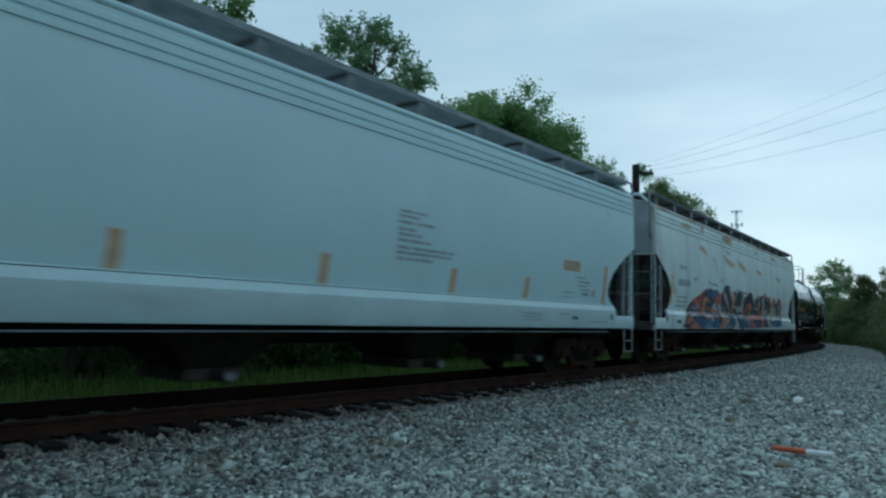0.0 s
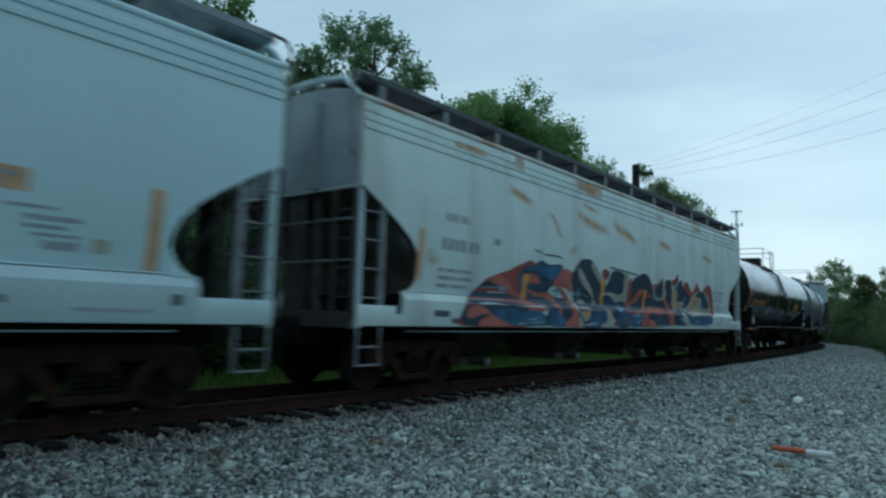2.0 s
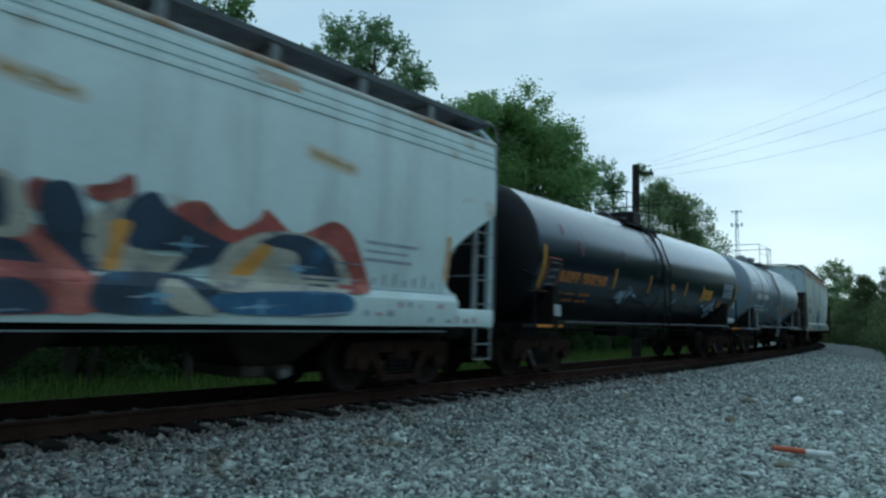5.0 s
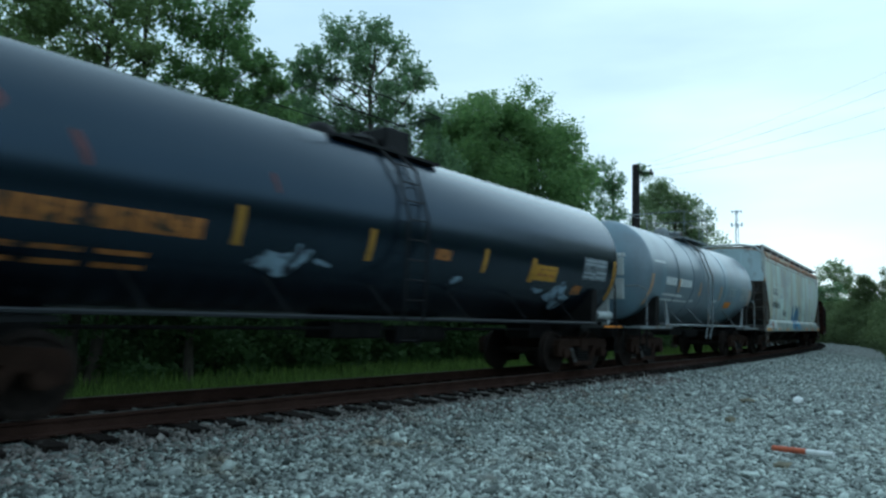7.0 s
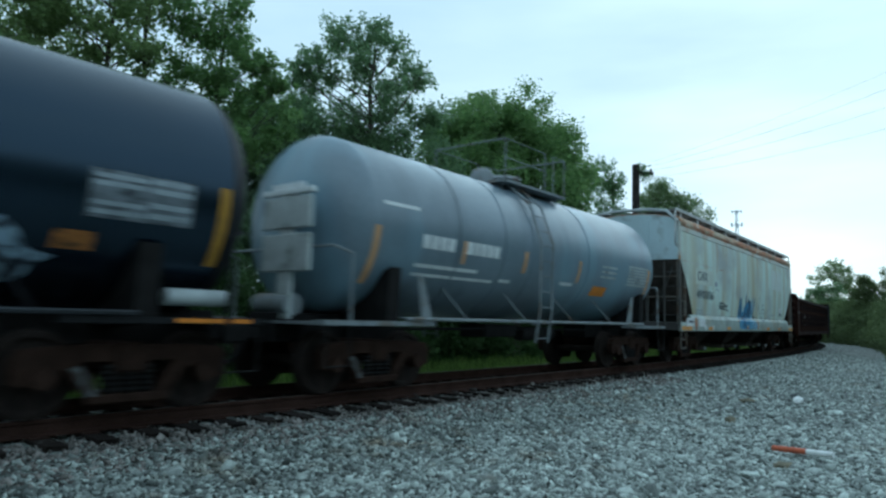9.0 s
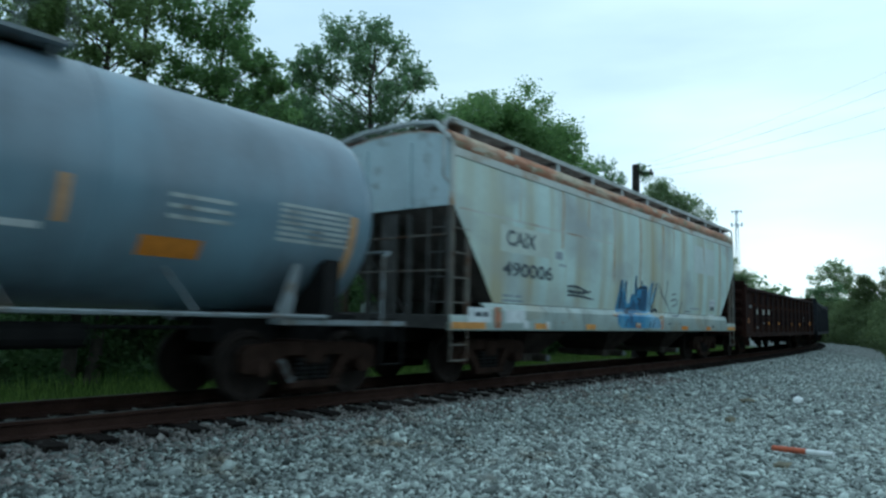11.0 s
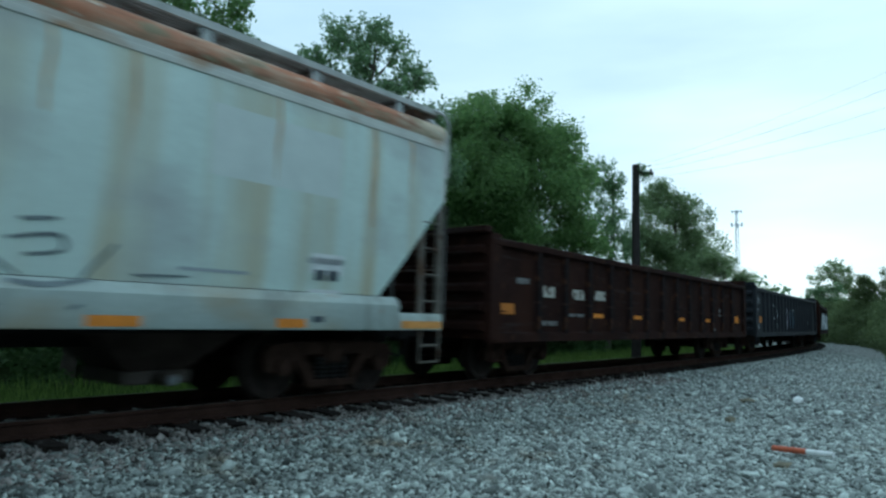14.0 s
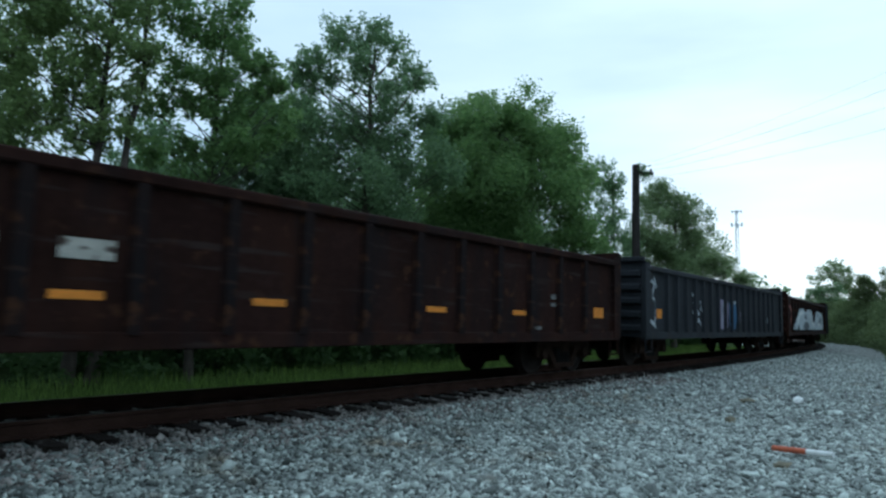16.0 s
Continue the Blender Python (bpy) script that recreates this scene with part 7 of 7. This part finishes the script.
def build_undergrowth():
    rng = np.random.default_rng(21)
    # brush beyond the grass strip on the far side of the track
    sp = []
    for i in range(800):
        s = rng.uniform(-10, 66)
        n = -rng.uniform(7.4, 11.5)
        h = rng.uniform(0.0, 1.0) * (3.4 if s < 12 else 2.8)
        x, y, _ = spot(s, n, 0)
        sp.append((x, y, -0.6 + h, rng.uniform(0.45, 0.95)))
    thicket("brush", sp, "dark green brush along the far side of the track", M["leaf_e"], 170, 0.105, 22)
    # taller growth behind the first row of trees
    sp = []
    for i in range(620):
        s = rng.uniform(8, 64)
        n = -rng.uniform(12.5, 21)
        x, y, _ = spot(s, n, 0)
        sp.append((x, y, -0.5 + rng.uniform(0.0, 1.0) * (3.6 if s < 14 else 7.2 if s < 36 else 3.4), rng.uniform(0.8, 1.5)))
    for i in range(190):
        x, y, _ = spot(rng.uniform(12, 34), -rng.uniform(13.5, 19), 0)
        sp.append((x, y, rng.uniform(1.5, 7.4), rng.uniform(0.9, 1.5)))
    for i in range(110):
        sp.append((rng.uniform(-17, -7.5), rng.uniform(19.5, 24), rng.uniform(-0.3, 4.3), rng.uniform(0.6, 1.1)))
    thicket("young_growth", sp, "dense green young growth behind the trees", M["leaf_b"], 220, 0.11, 25)
    # thicket on the outer side of the gravel way, round the bend
    sp = []
    for i in range(900):
        s = rng.uniform(44, 100)
        n = 5.6 + 12 * rng.random() ** 1.3
        h = rng.uniform(0.0, 1.0) * min(8.6 if s < 56 else 4.4, 1.0 + (n - 5.4) * 1.6)
        x, y, _ = spot(s, n, 0)
        sp.append((x, y, -0.5 + h, rng.uniform(0.6, 1.2)))
    thicket("hedge", sp, "green thicket beside the gravel way", M["leaf_h"], 230, 0.13, 23)
    # far woods all round, low on the horizon
    sp = []
    for i in range(900):
        a = rng.uniform(0, 2 * math.pi)
        d = rng.uniform(110, 150)
        sp.append((d * math.sin(a), d * math.cos(a), rng.uniform(-0.5, 7.0), rng.uniform(1.8, 3.4)))
    # unseen woods to the right and behind, placed for the tank to reflect
    for i in range(380):
        a = rng.uniform(math.pi * 0.29, math.pi * 1.0)
        d = rng.uniform(32, 46)
        sp.append((d * math.sin(a), d * math.cos(a), rng.uniform(-0.5, 8.0), rng.uniform(1.4, 2.4)))
    # unseen tall trees off to the right, added to darken the black tank's reflection
    for i in range(170):
        u = rng.random()
        a = math.pi * (0.205 + 0.095 * u)
        d = rng.uniform(40, 54)
        sp.append((d * math.sin(a), d * math.cos(a), rng.uniform(-0.5, 6.5 + 9.0 * u), rng.uniform(1.2, 2.0)))
    # unseen woods on both sides of the line past the camera, added to cut skylight
    for i in range(720):
        s = rng.uniform(-70, -9)
        n = rng.uniform(15, 32) if rng.random() < 0.5 else -rng.uniform(8.5, 24)
        x, y, _ = spot(s, n, 0)
        sp.append((x, y, rng.uniform(-0.5, 12.5), rng.uniform(1.3, 2.4)))
    thicket("far_woods", sp, "dark green woods closing the horizon, with unseen trees added to dim light", M["leaf_b"], 70, 0.55, 24, "woods")


def build_grass():
    rng = np.random.default_rng(31)
    k = 42000
    s = -6 + 60 * rng.random(k) ** 1.25
    n = -rng.uniform(2.6, 7.6, k)
    tab = [line(q) for q in np.arange(-6, 56, 0.5)]
    i = np.clip(((s + 6) / 0.5).astype(int), 0, len(tab) - 1)
    P = np.array([t[0] for t in tab])[i] + np.array([t[1] for t in tab])[i] * (s - (i * 0.5 - 6))[:, None] - np.array([t[2] for t in tab])[i] * n[:, None]
    z = np.interp(n, (-7.6, -4.6, -3.2, -2.6), (-0.78, -0.78, -0.55, -0.45))
    h = rng.uniform(0.12, 0.42, k) * np.interp(n, (-7.6, -3.2, -2.6), (1.5, 0.8, 0.4))
    a = rng.uniform(0, 2 * math.pi, k)
    w = np.column_stack([np.cos(a), np.sin(a), np.zeros(k)]) * 0.022
    b = np.column_stack([P, z])
    tip = b + np.column_stack([rng.normal(size=k) * 0.10, rng.normal(size=k) * 0.10, h])
    v = np.stack([b - w, b + w, tip], 1).reshape(-1, 3)
    tagged(new("grass", raw_mesh("grass", v, np.arange(3 * k).reshape(-1, 3), M["grass"])), "bright green long grass beyond the rails", "grass", kind="stuff")


# ---- pole, wires, mast, litter ----
def build_pole():
    pole = tagged(new("utility_pole"), "dark weathered timber utility pole overgrown at its top", "utility pole")
    pole.matrix_basis = pose(8.2, 28.0, -0.8)
    bm = rod(bmesh.new(), (0, 0, 0), (0, 0, 8.72), 0.20, 0.15, seg=12)
    part("post", bm, M["pole"], pole, "", 50)
    bm = box(bmesh.new(), -0.1, 0.75, -0.06, 0.06, 8.30, 8.42)
    rod(bm, (0.1, 0, 7.9), (0.55, 0, 8.32), 0.02, seg=5)
    part("crossarm", bm, M["pole"], pole)
    for x in (0.25, 0.65):
        bm = rod(bmesh.new(), (x, 0, 8.42), (x, 0, 8.56), 0.035, 0.05, seg=8)
        part("insulator", bm, M["shade_steel"], pole)
    rng = np.random.default_rng(8)
    v, f = leaf_quads(rng, np.array([(0.35, 0, 8.45), (0.45, 0, 8.2), (0.2, 0, 8.6)]), np.array([[0.34], [0.3], [0.25]]), 90, 0.06)
    part("creeper", raw_mesh("creeper", v, f, M["leaf_b"]), None, pole, "dark tangle of creeper at the top")


def build_wires():
    for k, (z0, end) in enumerate(((7.75, (16.4, 12.0, 9.4)), (7.6, (16.4, 12.0, 8.6)), (7.35, (16.4, 12.0, 7.7)), (7.9, (16.4, 12.0, 10.2)))):
        bm = bmesh.new()
        a, b = Vector((8.35 + 0.15 * (k % 3), 28.0, z0)), Vector(end)
        pts = []
        for i in range(17):
            u = i / 16
            p = a.lerp(b, u)
            p.z -= 0.5 * 4 * u * (1 - u)
            pts.append(p)
        pipe(bm, pts, 0.0045 if k < 3 else 0.003, 4)
        tagged(part("overhead_wire", bm, M["wire"]), "thin dark overhead wire sagging from the pole", "wire", group="overhead wires")


def build_mast():
    mast = tagged(new("cell_tower"), "pale galvanised lattice cell mast with antenna panels", "cell tower")
    mast.matrix_basis = pose(62.5, 140.0, -0.8)
    bm = bmesh.new()
    for a in range(3):
        q = 2 * math.pi * a / 3
        rod(bm, (0.75 * math.cos(q), 0.75 * math.sin(q), 0), (0.28 * math.cos(q), 0.28 * math.sin(q), 26.3), 0.07, 0.055, seg=6)
    for i in range(22):
        z, z2 = i * 1.2, i * 1.2 + 1.2
        for a in range(3):
            q, q2 = 2 * math.pi * a / 3, 2 * math.pi * (a + 1) / 3
            r, r2 = 0.75 - 0.47 * z / 26.3, 0.75 - 0.47 * z2 / 26.3
            rod(bm, (r * math.cos(q), r * math.sin(q), z), (r2 * math.cos(q2), r2 * math.sin(q2), z2), 0.025, seg=4)
    part("lattice", bm, M["tower"], mast)
    for z, w in ((26.2, 1.0), (23.2, 1.15)):
        bm = box(bmesh.new(), -w, w, -0.08, 0.08, z - 0.06, z + 0.06)
        box(bm, -0.08, 0.08, -w, w, z - 0.05, z + 0.05)
        part("antenna_frame", bm, M["tower"], mast)
        for a in range(6):
            q = math.pi * a / 3
            bm = box(bmesh.new(), w * math.cos(q) - 0.09, w * math.cos(q) + 0.09, w * math.sin(q) - 0.08, w * math.sin(q) + 0.08, z - 0.35, z + (0.08 if z > 25 else 0.5))
            part("antenna_panel", bm, M["tower"], mast)


def build_litter():
    stick = tagged(new("marker_stake"), "broken red and white plastic marker stake lying on the gravel", "marker stake")
    a, b = Vector((4.47, 9.05, -0.44)), Vector((4.87, 8.36, -0.385))
    d = b - a
    part("red_sleeve", rod(bmesh.new(), a, a + d * 0.58, 0.036, 0.038, seg=12), M["stick_red"], stick, "faded red sleeve", 50)
    part("white_rod", rod(bmesh.new(), a + d * 0.57, b, 0.037, 0.035, seg=12), M["stick_white"], stick, "white plastic rod", 50)
    for x, y, w, h, m, lab in ((6.82, 14.86, 0.24, 0.06, "rock_brown", "flat olive-brown slab of stone on the gravel"), (8.3, 15.7, 0.15, 0.10, "rock_dark", "dark grey lump of stone on the gravel"),
                               (8.06, 15.13, 0.12, 0.09, "stick_white", "small white stone on the gravel"), (5.06, 11.71, 0.115, 0.08, "rock_brown", "brown lump of stone on the gravel"),
                               (4.15, 8.17, 0.15, 0.05, "rock_brown", "flat brown chip of stone beside the stake"), (3.51, 7.66, 0.13, 0.045, "stone", "flat pale chip of stone on the gravel"),
                               (7.79, 13.28, 0.18, 0.06, "stone", "flat pale slab of stone on the gravel")):
        bm = bmesh.new()
        bmesh.ops.create_icosphere(bm, subdivisions=1, radius=1.0)
        for v in bm.verts:
            v.co *= 1 + 0.55 * noise.noise(v.co * 1.7 + Vector((x, y, 0)))
            v.co.x, v.co.y, v.co.z = v.co.x * w, v.co.y * w * 0.7, v.co.z * h
        ob = tagged(part("rock", bm, M[m]), lab, "rock", group="rocks on the gravel")
        ob.matrix_basis = pose(x, y, -0.52 + h * 0.6, 0, 0, 20)


build_ground()
build_pole()
build_wires()
build_mast()
build_train()
build_trees()
build_undergrowth()
build_grass()
build_stones()
build_litter()
build_track()


def motions():
    """The whole train rolls towards and past the camera; each car rides the curve on its two trucks, the wheels turn."""
    for car, half, s_mid, sets in rolling:
        rows = []
        for t in [i * 0.5 for i in range(32)] + [15.9, 16.0]:
            s = s_mid - gone(min(t, 15.96))
            a, b = line(s - half)[0], line(s + half)[0]
            d, c = b - a, (a + b) / 2
            rows.append((t, pose(c[0], c[1], 0, 0, 0, math.degrees(math.atan2(d[1], d[0])))))
        walk(car, rows)
        for w, ax in sets:
            walk(w, [(i / 10, Matrix.Translation((ax, 0, WHEEL_R)) @ Matrix.Rotation(-gone(min(i / 10, 15.96)) / WHEEL_R, 4, "Y")) for i in range(161)])


motions()
